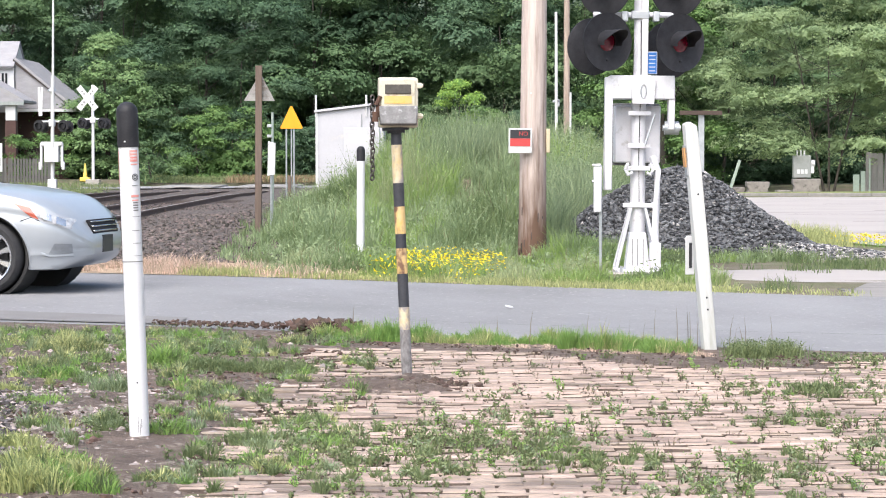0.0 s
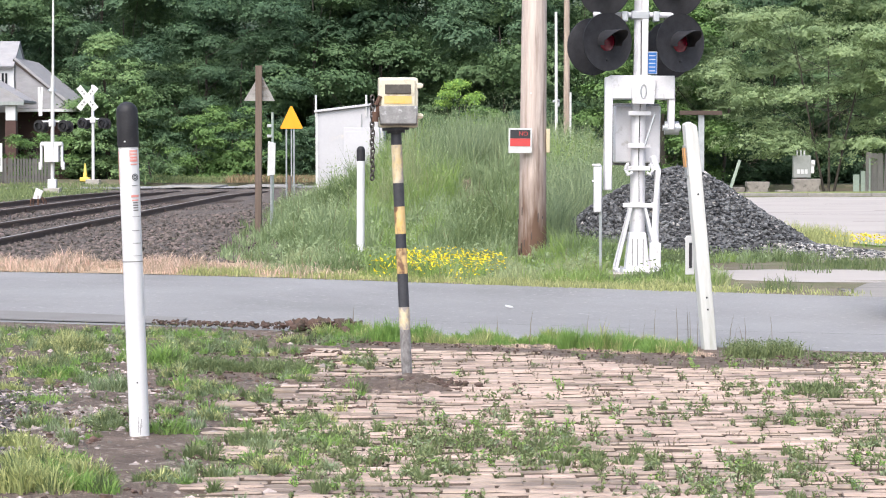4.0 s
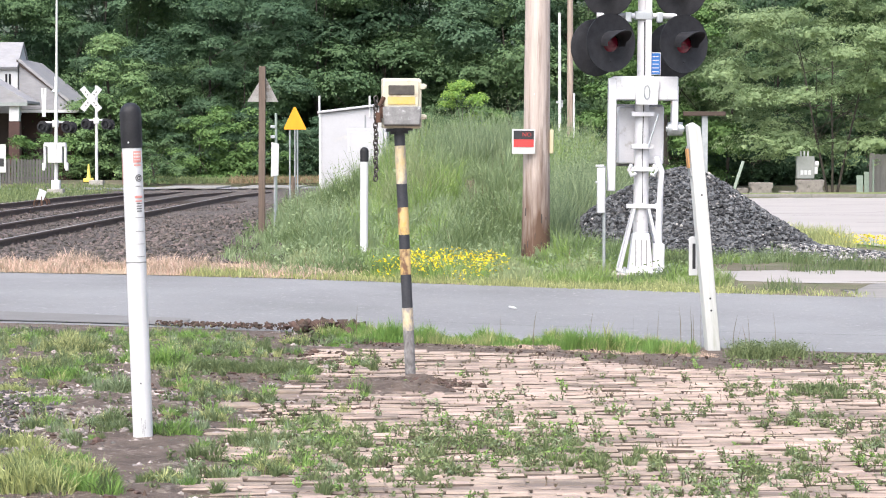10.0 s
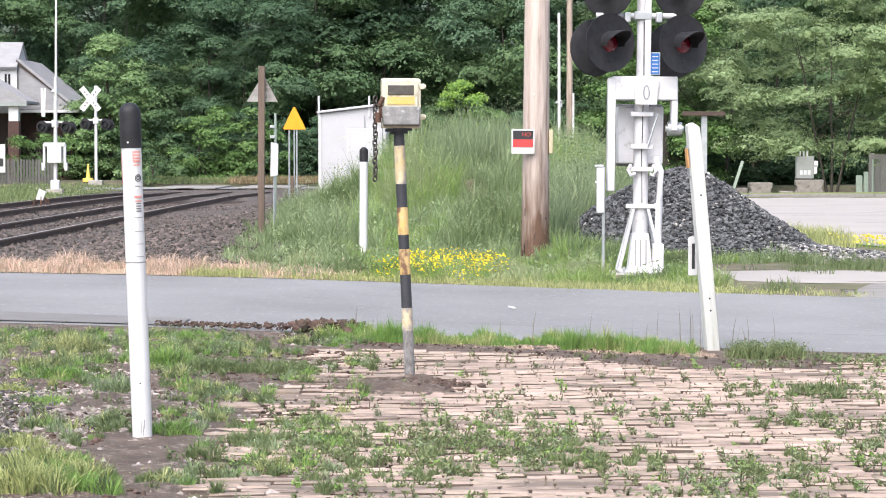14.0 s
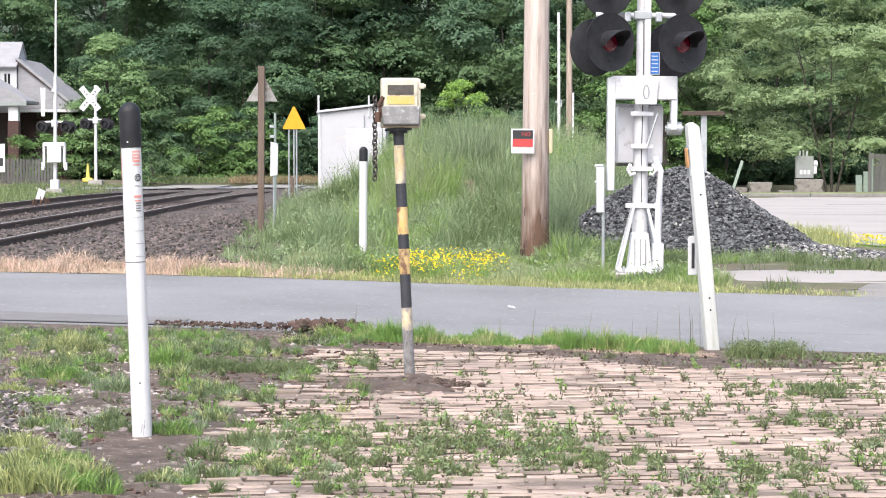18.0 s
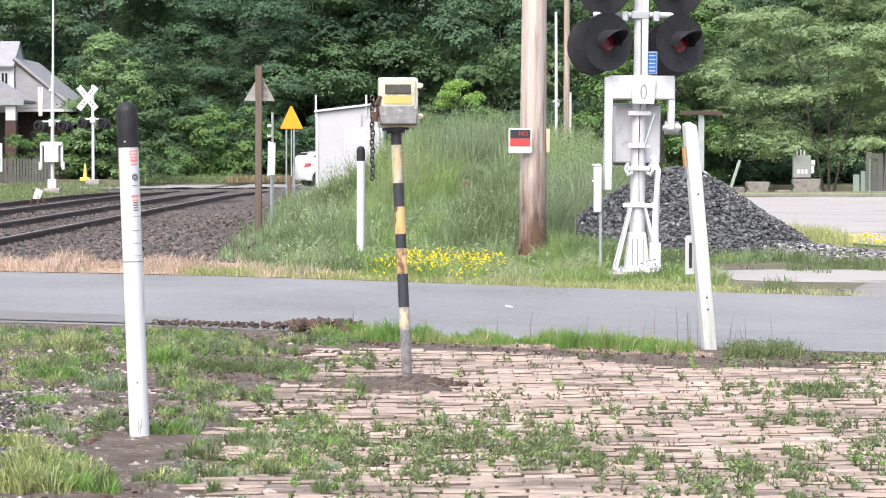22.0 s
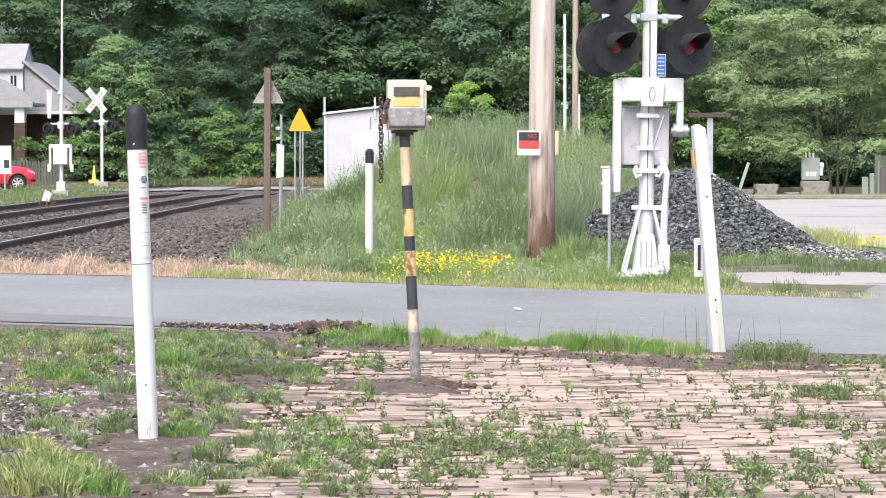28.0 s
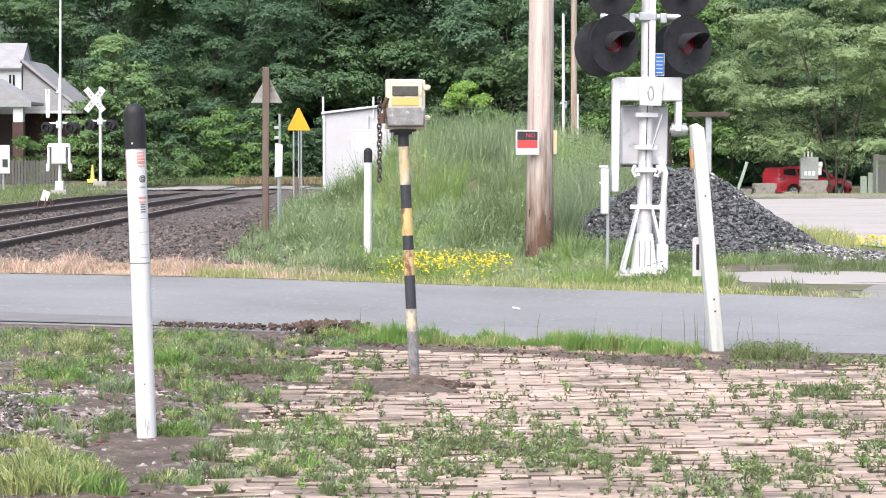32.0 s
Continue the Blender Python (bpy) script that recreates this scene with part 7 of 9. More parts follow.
def car(spec):
    """Builds one vehicle from its numbers; x forward, origin on the ground between the axles."""
    t = thing(spec["name"], Matrix(), spec["label"], spec["category"])
    body = Body(spec["stations"])
    fx, rx, wr, wy = spec["front"], spec["rear"], spec["wheel"], spec["track"]
    wells = [Shape().cyl((x, s * 0.45, wr + 0.01), (x, s * 1.3, wr + 0.01), wr + spec.get("gap", 0.055), n=36) for x in (fx, rx) for s in (-1, 1)]
    pm = spec["paint"]
    b = part("body", cut(body.shape(), wells, "body"), pm, t, spec.get("body_label", ""))
    for x in (fx, rx):
        for s in (-1, 1):
            part("wheel_well", Shape().cyl((x, s * 0.44, wr + 0.01), (x, s * (wy - 0.11), wr + 0.01), wr + 0.05, n=24, cap=True), SHUT, t)
    y0, zb, lean = spec["cab_y"], spec["belt"], spec["lean"]
    cab = part("cabin", cabin_shape(spec["cabin"], y0, zb, lean), pm, t, bevel=spec.get("cab_bevel", 0.05))
    for a, c, nm in spec["screens"]:
        part(nm, cross_pane(a, c, y0, zb, lean), DARK_GLASS, cab, "dark glass")
    for s in (-1, 1):
        for poly in spec["windows"]:
            part("side_window", pane_shape(poly, y0, zb, lean, s), DARK_GLASS, cab, "dark tinted glass")
        for poly in spec.get("pillars", ()):
            part("pillar", pane_shape(poly, y0, zb, lean, s, 0.006), TRIM, cab)
        for pts in spec.get("chrome", ()):
            part("chrome_strip", Shape().tube([(x, s * (y0 - lean * (z - zb) + 0.004), z) for x, z in pts], 0.009, 6), CHROME, cab)
        for pts in spec.get("seams", ()):
            part("door_seam", body.line(pts, s), SHUT, b)
        for pts, mt, r in spec.get("mouldings", ()):
            part("moulding", body.line(pts, s, r), mt, b)
        for corners, mt, nm, lab in spec.get("patches", ()):
            part(nm, body.patch(corners, s), mt, b, lab)
        for x, z in spec.get("handles", ()):
            yy = s * (body.side(x, z) + 0.012)
            part("door_handle", Shape().box(0.19, 0.024, 0.032, (x, yy, z)), spec.get("handle_mat", pm), b, bevel=0.01)
        mx, mz = spec["mirror"]
        ym = s * (y0 + 0.11)
        mir = part("wing_mirror", Shape().prism([(-0.06, -0.06), (0.05, -0.07), (0.1, -0.02), (0.09, 0.05), (0.0, 0.075), (-0.07, 0.06)], 0.19, pose(mx, ym, mz, 90, 0, 0)), spec.get("mirror_mat", pm), t, bevel=0.02)
        part("mirror_arm", Shape().box(0.06, 0.12, 0.035, (mx, s * (y0 + 0.0), mz - 0.05)), TRIM, mir)
        for x in (fx, rx):
            wheel(t, x, s * (wy - 0.1), wr, spec["rim"], 0.21, spec["spokes"], spec.get("rim_mat", RIM), s * -1)
    part("underbody", Shape().box(fx - rx - 2 * wr - 0.1, 1.5, 0.08, ((fx + rx) / 2, 0, spec["stations"][6][1] - 0.02)), SHUT, t)
    return t


SILVER = paint("pale_silver_metallic", (0.41, 0.437, 0.468), 0.25, 0.32, 0.6)


def drop(pts, by=0.05):
    return [(x, z - by) for x, z in pts]


sedan_spec = dict(
    name="car", label="pale silver four-door saloon with dark tinted windows and alloy wheels", category="car", paint=SILVER, front=1.40, rear=-1.40, wheel=0.322, rim=0.24, spokes=14, track=0.915,
    stations=[(2.29, 0.33, 0.52, 0.56, 0.50), (2.24, 0.26, 0.66, 0.70, 0.66), (2.13, 0.21, 0.72, 0.79, 0.79), (1.92, 0.19, 0.78, 0.86, 0.87), (1.45, 0.19, 0.85, 0.94, 0.915), (0.95, 0.19, 0.875, 0.97, 0.92), (0.3, 0.19, 0.895, 0.96, 0.925), (-0.5, 0.19, 0.92, 0.975, 0.925),
              (-1.3, 0.19, 0.955, 1.01, 0.92), (-1.8, 0.21, 0.98, 1.05, 0.905), (-2.2, 0.25, 1.01, 1.09, 0.86), (-2.42, 0.3, 0.99, 1.08, 0.8), (-2.50, 0.34, 0.9, 0.98, 0.74), (-2.54, 0.42, 0.78, 0.84, 0.66)],
    cab_y=0.865, belt=0.9, lean=0.42, cab_bevel=0.07,
    cabin=drop([(1.02, 0.93), (0.7, 1.13), (0.34, 1.32), (0.08, 1.42), (-0.25, 1.47), (-0.6, 1.475), (-0.95, 1.44), (-1.25, 1.37), (-1.6, 1.24), (-2.05, 1.05), (-1.9, 0.92)]),
    screens=[((0.94, 0.93), (0.16, 1.34), "windscreen"), ((-1.16, 1.345), (-1.95, 1.045), "rear_window")],
    windows=[drop(q) for q in [[(-0.13, 0.975), (0.74, 0.93), (0.66, 1.03), (0.4, 1.2), (0.12, 1.315), (-0.13, 1.365)], [(-0.26, 0.98), (-1.12, 1.03), (-1.27, 1.07), (-1.24, 1.13), (-1.0, 1.28), (-0.7, 1.36), (-0.26, 1.385)]]],
    pillars=[drop(q) for q in [[(-0.13, 0.975), (-0.26, 0.98), (-0.26, 1.385), (-0.13, 1.368)], [(0.74, 0.93), (0.86, 0.925), (0.7, 1.04)]]],
    chrome=[drop(q) for q in [[(0.9, 0.915), (0.3, 0.945), (-0.26, 0.97), (-1.15, 1.02), (-1.29, 1.06)], [(-1.29, 1.06), (-1.27, 1.15), (-1.0, 1.31), (-0.7, 1.395), (-0.26, 1.415), (0.12, 1.35), (0.42, 1.235), (0.9, 0.93)]]],
    seams=[[(0.86, 0.86), (0.82, 0.6), (0.78, 0.36), (0.7, 0.27)], [(-0.19, 0.93), (-0.21, 0.6), (-0.2, 0.27)], [(-1.28, 0.97), (-1.1, 0.75), (-0.85, 0.42), (-0.75, 0.27)], [(0.78, 0.3), (-0.78, 0.27)]],
    # the first line is darker than the paint: the crease's shade, put in as colour
    mouldings=[([(1.15, 0.70), (0.2, 0.77), (-0.9, 0.85), (-1.95, 0.915)], material("crease_shade", (0.17, 0.18, 0.19), None, 0.4, 0.3, bump=0), 0.0045), ([(0.78, 0.30), (-0.75, 0.365)], material("silver_edge", (0.6, 0.62, 0.64), None, 0.35, 0.3, bump=0), 0.005), ([(0.95, 0.25), (-0.9, 0.235)], CHROME, 0.008)],
    patches=[([(1.72, 0.735), (2.235, 0.56), (2.25, 0.645), (1.7, 0.775)], CLEAR, "headlamp", "clear headlamp"), ([(1.70, 0.775), (1.9, 0.70), (1.93, 0.66), (1.93, 0.745)], AMBER, "turn_signal", "amber lens"),
             ([(-2.49, 0.77), (-2.05, 0.83), (-1.9, 0.95), (-2.45, 0.95)], TAIL, "tail_lamp", "red tail lamp"), ([(-2.5, 0.735), (-2.2, 0.76), (-2.1, 0.82), (-2.49, 0.785)], CLEAR, "reverse_lamp", "white lower lens"),
             # flat darker patch: shade of the bumper hollow, given by colour
             ([(1.96, 0.36), (2.23, 0.34), (2.23, 0.42), (2.06, 0.43)], material("bumper_shade", (0.3, 0.33, 0.36), None, 0.45, 0.4, bump=0), "fog_recess", "")],
    handles=[(-0.02, 0.815), (-1.03, 0.885)], mirror=(0.68, 0.96), gap=0.035)


def pchip(keys, xs):
    """Smooth interpolation through (x, value) keys that never overshoots."""
    k = np.array(sorted(keys), float)
    x, v = k[:, 0], k[:, 1]
    h = np.diff(x)
    d = np.diff(v) / h
    m = np.zeros(len(x))
    m[0], m[-1] = d[0], d[-1]
    for i in range(1, len(x) - 1):
        if d[i - 1] * d[i] > 0:
            w1, w2 = 2 * h[i] + h[i - 1], h[i] + 2 * h[i - 1]
            m[i] = (w1 + w2) / (w1 / d[i - 1] + w2 / d[i])
    xs = np.clip(np.asarray(xs, float), x[0], x[-1])
    i = np.clip(np.searchsorted(x, xs) - 1, 0, len(x) - 2)
    u = (xs - x[i]) / h[i]
    return ((2 * u ** 3 - 3 * u * u + 1) * v[i] + (u ** 3 - 2 * u * u + u) * h[i] * m[i] + (3 * u * u - 2 * u ** 3) * v[i + 1] + (u ** 3 - u * u) * h[i] * m[i + 1])


# the silver saloon's lines along its length: x forward, then a height or half width
LINES = dict(
    floor=[(-2.53, 0.34), (-2.43, 0.27), (-1.83, 0.215), (-0.8, 0.2), (1.0, 0.19), (1.76, 0.195), (2.01, 0.2), (2.15, 0.235), (2.29, 0.3), (2.35, 0.35)],
    low=[(-2.53, 0.48), (-2.43, 0.465), (-1.93, 0.438), (-0.865, 0.405), (-0.24, 0.363), (0.9, 0.338), (1.8, 0.335), (2.35, 0.375)],
    crease=[(-2.53, 0.72), (-2.45, 0.86), (-2.36, 0.905), (-2.14, 0.908), (-1.4, 0.903), (-0.86, 0.884), (-0.19, 0.837), (0.284, 0.786), (0.66, 0.753), (1.1, 0.734), (1.6, 0.70), (2.0, 0.61), (2.2, 0.52), (2.35, 0.42)],
    belt=[(-2.53, 0.78), (-2.48, 0.95), (-2.36, 1.02), (-2.0, 1.03), (-1.26, 1.0), (-0.19, 0.965), (0.59, 0.905), (0.777, 0.892), (1.0, 0.885), (1.4, 0.86), (1.65, 0.822), (1.85, 0.765), (2.1, 0.655), (2.2, 0.58), (2.3, 0.49), (2.35, 0.44)],
    edge=[(-2.53, 0.80), (-2.48, 0.98), (-2.4, 1.045), (-2.0, 1.068), (-1.93, 1.075), (-1.6, 1.205), (-1.31, 1.29), (-1.066, 1.343), (-0.82, 1.375), (-0.48, 1.392), (-0.05, 1.37), (0.19, 1.32), (0.385, 1.235), (0.62, 1.085), (0.9, 0.925), (1.03, 0.9), (1.3, 0.888), (1.6, 0.847), (1.9, 0.775), (2.1, 0.675), (2.2, 0.6), (2.3, 0.51), (2.35, 0.455)],
    top=[(-2.53, 0.82), (-2.48, 1.0), (-2.42, 1.065), (-2.3, 1.082), (-2.0, 1.098), (-1.93, 1.11), (-1.6, 1.262), (-1.33, 1.338), (-1.08, 1.39), (-0.83, 1.42), (-0.5, 1.435), (-0.2, 1.43), (0.05, 1.40), (0.27, 1.335), (0.5, 1.225), (0.75, 1.075), (0.98, 0.952), (1.08, 0.93), (1.3, 0.913), (1.6, 0.876), (1.9, 0.81), (2.1, 0.725), (2.2, 0.655), (2.28, 0.58), (2.33, 0.51), (2.35, 0.47)],
    wide=[(-2.53, 0.60), (-2.48, 0.75), (-2.4, 0.82), (-2.2, 0.872), (-1.8, 0.908), (-1.3, 0.92), (0.0, 0.925), (1.0, 0.92), (1.5, 0.908), (1.9, 0.865), (2.1, 0.79), (2.22, 0.69), (2.3, 0.56), (2.35, 0.42)],
    upper=[(-2.53, 0.52), (-2.4, 0.70), (-2.0, 0.745), (-1.9, 0.735), (-1.5, 0.655), (-1.1, 0.60), (-0.4, 0.578), (0.0, 0.585), (0.4, 0.635), (0.75, 0.70), (1.03, 0.76), (1.3, 0.775), (1.7, 0.75), (2.0, 0.67), (2.2, 0.57), (2.35, 0.36)])


class Shell(Body):
    """A whole car body in one skin: sill, door swage, shoulder crease, belt, glasshouse and roof follow the lines above."""

    def __init__(self, shape_lines, x0, x1, n=130, nose=1.0):
        xs = np.linspace(x0, x1, n)
        self.k = {name: pchip(keys, xs) for name, keys in shape_lines.items()}
        self.xs = np.where(xs > 1.8, 1.8 + (xs - 1.8) * nose, xs)

    def section(self, x):
        f, lo, cr, be, ed, to, w, u = [float(np.interp(x, self.xs, self.k[q])) for q in ("floor", "low", "crease", "belt", "edge", "top", "wide", "upper")]
        g, c = 0.94 * w, to - ed
        return [(0, f), (0.8 * w, f), (0.9 * w, f + 0.012), (0.915 * w, f + 0.05), (0.925 * w, lo - 0.05), (0.947 * w, lo - 0.012), (0.957 * w, lo), (0.953 * w, lo + 0.02), (0.968 * w, lo + 0.2 * (cr - lo)),
                (0.989 * w, lo + 0.42 * (cr - lo)), (w, lo + 0.66 * (cr - lo)), (0.996 * w, cr - 0.035), (0.983 * w, cr - 0.006), (0.99 * w, cr + 0.006), (0.98 * w, cr + 0.4 * (be - cr)), (0.958 * w, be - 0.014),
                (g, be), (g + (u - g) * 0.32, be + (ed - be) * 0.36), (g + (u - g) * 0.66, be + (ed - be) * 0.7), (u, ed), (0.93 * u, ed + 0.36 * c), (0.76 * u, ed + 0.68 * c), (0.45 * u, ed + 0.92 * c), (0, to)]

    def side(self, x, z):
        q = self.section(x)[1:20]
        return float(np.interp(z, [p[1] for p in q], [p[0] for p in q]))

    def shape(self):
        s, rings = Shape(), []
        for x in self.xs:
            h = self.section(x)
            rings.append([(x, y, z) for y, z in h] + [(x, -y, z) for y, z in h[-2:0:-1]])
        k = len(rings[0])
        fs = [(i * k + j, i * k + (j + 1) % k, (i + 1) * k + (j + 1) % k, (i + 1) * k + j) for i in range(len(rings) - 1) for j in range(k)]
        fs += [tuple(range(k - 1, -1, -1)), tuple(range((len(rings) - 1) * k, len(rings) * k))]
        return s.add([p for ring in rings for p in ring], fs)

    def strip(self, low, high, x0, x1, side, lift=0.004, nx=24, nz=8):
        """A skin over the side between two lines of (x, z) keys."""
        vs = []
        lo, hi = np.array(sorted(low)), np.array(sorted(high))
        for i in range(nx + 1):
            x = x0 + (x1 - x0) * i / nx
            a, b = np.interp(x, lo[:, 0], lo[:, 1]), np.interp(x, hi[:, 0], hi[:, 1])
            for j in range(nz + 1):
                z = a + (b - a) * j / nz
                vs.append((x, side * (self.side(x, z) + lift), z))
        n = nz + 1
        return Shape().add(vs, [(i * n + j, i * n + j + 1, (i + 1) * n + j + 1, (i + 1) * n + j) for i in range(nx) for j in range(nz)])

    def pane(self, x0, x1, inset, lift=0.005, nx=14, ny=16):
        """A windscreen on the upper skin, between two stations."""
        vs = []
        for i in range(nx + 1):
            x = x0 + (x1 - x0) * i / nx
            q = self.section(x)[19:]
            ys, zs = [p[0] for p in q][::-1], [p[1] for p in q][::-1]
            for j in range(ny + 1):
                y = (q[0][0] - inset) * (2 * j / ny - 1)
                vs.append((x, y, float(np.interp(abs(y), ys, zs)) + lift))
        n = ny + 1
        return Shape().add(vs, [(i * n + j, i * n + j + 1, (i + 1) * n + j + 1, (i + 1) * n + j) for i in range(nx) for j in range(ny)])


def alloy_wheel(parent, x, y, r, rim_r, width, side):
    """A wheel with ten tapered spokes, a polished lip and a dark hollow behind them; it turns about its own y axis."""
    w = new("wheel")
    w.empty_display_size = 0.05
    w.parent = parent
    w.matrix_basis = pose(x, y, r)
    turn = pose(0, 0, 0, 90 * side, 0, 0)
    h = width / 2
    part("tyre", Shape().lathe([(rim_r - 0.004, -h * 0.8), (rim_r + 0.015, -h), (r - 0.035, -h * 1.03), (r - 0.012, -h * 0.88), (r, -h * 0.6), (r, h * 0.6), (r - 0.012, h * 0.88), (r - 0.035, h * 1.03), (rim_r + 0.015, h), (rim_r - 0.004, h * 0.8)], 48, turn), TYRE, w)
    rim = part("rim", Shape().lathe([(rim_r + 0.004, h * 0.86), (rim_r - 0.004, h * 0.97), (rim_r - 0.015, h * 0.93), (rim_r - 0.02, h * 0.6)], 48, turn), SPOKE, w, "polished alloy rim lip")
    part("barrel", Shape().lathe([(rim_r - 0.018, h * 0.62), (rim_r - 0.035, h * 0.2), (rim_r - 0.035, -h * 0.8)], 36, turn), WHEEL_DARK, w)
    part("brake_disc", Shape().lathe([(0, -h * 0.05), (rim_r * 0.72, -h * 0.05), (rim_r * 0.72, -h * 0.25), (rim_r - 0.034, -h * 0.3)], 30, turn), WHEEL_DARK, w)
    part("hub", Shape().lathe([(0, h * 0.78), (0.02, h * 0.77), (0.026, h * 0.7), (0.05, h * 0.66), (0.058, h * 0.4)], 24, turn), SPOKE, w)
    bolts = Shape()
    for i in range(5):
        q = 2 * math.pi * i / 5 + 0.3
        bolts.cyl((0.05 * math.cos(q), 0.05 * math.sin(q), h * 0.66), (0.05 * math.cos(q), 0.05 * math.sin(q), h * 0.73), 0.009, n=8)
    me = bolts.mesh("bolt", 30)
    me.transform(turn)
    part("bolts", me, WHEEL_DARK, w)
    e = rim_r - 0.012
    sm = Shape().add([(-0.013, 0.05, h * 0.66), (0.013, 0.05, h * 0.66), (0.015, 0.14, h * 0.76), (0.025, e, h * 0.86), (-0.025, e, h * 0.86), (-0.015, 0.14, h * 0.76),
                      (-0.02, 0.05, h * 0.35), (0.02, 0.05, h * 0.35), (0.02, 0.14, h * 0.42), (0.034, e, h * 0.5), (-0.034, e, h * 0.5), (-0.02, 0.14, h * 0.42)],
                     [(0, 1, 2, 5), (5, 2, 3, 4), (1, 7, 8, 2), (2, 8, 9, 3), (0, 5, 11, 6), (5, 4, 10, 11)]).mesh("spoke", 30)
    for i in range(10):
        part("spoke", sm, SPOKE, rim, at=turn @ pose(0, 0, 0, 0, 0, 36 * i))
    return w


def saloon():
    """The silver four-door saloon that passes close by."""
    t = thing("car", Matrix(), "pale silver four-door saloon with dark tinted windows and alloy wheels", "car")
    sh = Shell(LINES, -2.53, 2.35, nose=0.72)
    fx, rx, wr = 1.39, -1.39, 0.314
    wells = [Shape().cyl((x, s * 0.5, wr), (x, s * 1.3, wr), 0.372, n=48) for x in (fx, rx) for s in (-1, 1)]
    b = part("body", cut(sh.shape(), wells, "body"), SILVER, t, "pale silver metallic bodywork")
    glass_low = [(-1.3, 1.055), (-1.235, 1.025), (-0.19, 0.985), (-0.05, 0.972), (0.59, 0.928), (0.78, 0.905)]
    glass_up = [(-1.33, 1.10), (-1.30, 1.15), (-1.22, 1.212), (-1.066, 1.275), (-0.82, 1.318), (-0.48, 1.338), (-0.2, 1.332), (-0.046, 1.312), (0.193, 1.254), (0.384, 1.155), (0.573, 1.03), (0.75, 0.915)]
    part("windscreen", sh.pane(0.97, 0.16, 0.035), SKY_GLASS, b, "dark windscreen")
    part("rear_window", sh.pane(-1.9, -1.2, 0.05), SKY_GLASS, b, "rear window reflecting the sky")
    part("wiper_cowl", sh.pane(1.035, 0.965, 0.02, 0.004, 2), TRIM, b, "black cowl below the windscreen")
    part("sunroof_seam", sh.pane(-0.62, -0.05, 0.16, 0.002), SILVER, b)
    for s in (-1, 1):
        part("side_window", sh.strip(glass_low, glass_up, -1.315, -0.30, s), DARK_GLASS, b, "dark tinted glass")
        part("side_window", sh.strip(glass_low, glass_up, -0.185, 0.735, s), DARK_GLASS, b, "dark tinted glass")
        part("pillar", sh.strip(glass_low, glass_up, -0.30, -0.185, s, 0.0045, 6), TRIM, b, "black centre pillar")
        part("quarter_bar", sh.strip(glass_low, glass_up, -1.02, -0.985, s, 0.007, 3), TRIM, b)
        ring = [(-1.345, 1.10), (-1.31, 1.165), (-1.22, 1.228), (-1.066, 1.292), (-0.82, 1.335), (-0.48, 1.355), (-0.2, 1.349), (-0.046, 1.328), (0.193, 1.27), (0.384, 1.171), (0.573, 1.046), (0.77, 0.903)]
        low = [(0.8, 0.894), (0.59, 0.916), (-0.05, 0.96), (-0.19, 0.973), (-1.245, 1.013), (-1.315, 1.045), (-1.345, 1.10)]
        part("chrome_strip", sh.line(ring, s, 0.0085, 0.003), CHROME, b, "bright window surround")
        part("chrome_strip", sh.line(low, s, 0.0085, 0.003), CHROME, b, "bright window surround")
        part("roof_gutter", sh.line([(-1.9, 1.055), (-1.6, 1.19), (-1.31, 1.276), (-1.066, 1.332), (-0.48, 1.382), (-0.05, 1.36), (0.19, 1.31), (0.385, 1.226), (0.62, 1.077), (0.88, 0.92)], s, 0.004, 0.001), SHUT, b)
        for pts in ([(-1.36, 1.11), (-1.31, 1.0), (-1.229, 0.899), (-1.108, 0.668), (-0.938, 0.416), (-0.87, 0.3), (-0.8, 0.262)], [(-0.22, 0.965), (-0.185, 0.85), (-0.15, 0.7), (-0.14, 0.4), (-0.16, 0.27)],
                    [(0.87, 0.885), (0.935, 0.8), (0.955, 0.738), (0.955, 0.578), (0.927, 0.347), (0.9, 0.24)], [(1.7, 0.62), (1.79, 0.652), (1.86, 0.62)], [(-2.41, 0.70), (-2.17, 0.735), (-2.1, 0.72)]):
            part("door_seam", sh.line(pts, s, 0.0035), SHUT, b)
        # dark line that paints the shade along the shoulder crease
        part("body_crease", sh.line([(1.13, 0.732), (0.66, 0.75), (0.284, 0.783), (-0.19, 0.834), (-0.86, 0.881), (-1.4, 0.9), (-1.95, 0.905)], s, 0.004, -0.001), CREASE_SHADE, b)
        part("sill_strip", sh.line([(0.98, 0.235), (0.284, 0.238), (-0.19, 0.25), (-0.83, 0.268)], s, 0.009, 0.002), CHROME, b, "bright sill moulding")
        part("sill_shadow", sh.strip([(-1.0, 0.195), (1.0, 0.19)], [(-1.0, 0.22), (1.0, 0.212)], -1.0, 1.0, s, 0.004, 8, 1), TRIM, b)
        lamp = part("headlamp", sh.patch([(1.80, 0.645), (2.085, 0.55), (2.085, 0.63), (1.62, 0.775)], s, 0.004, 14, 8), CLEAR, b, "clear headlamp")
        part("reflector_bowl", sh.patch([(1.86, 0.645), (1.95, 0.615), (1.94, 0.675), (1.86, 0.705)], s, 0.007, 6, 5), SPOKE, lamp)
        part("reflector_bowl", sh.patch([(1.98, 0.60), (2.05, 0.575), (2.04, 0.63), (1.98, 0.66)], s, 0.007, 6, 5), SPOKE, lamp)
        part("turn_signal", sh.patch([(1.78, 0.655), (1.845, 0.635), (1.77, 0.735), (1.63, 0.77)], s, 0.008, 8, 6), AMBER, b, "amber lens")
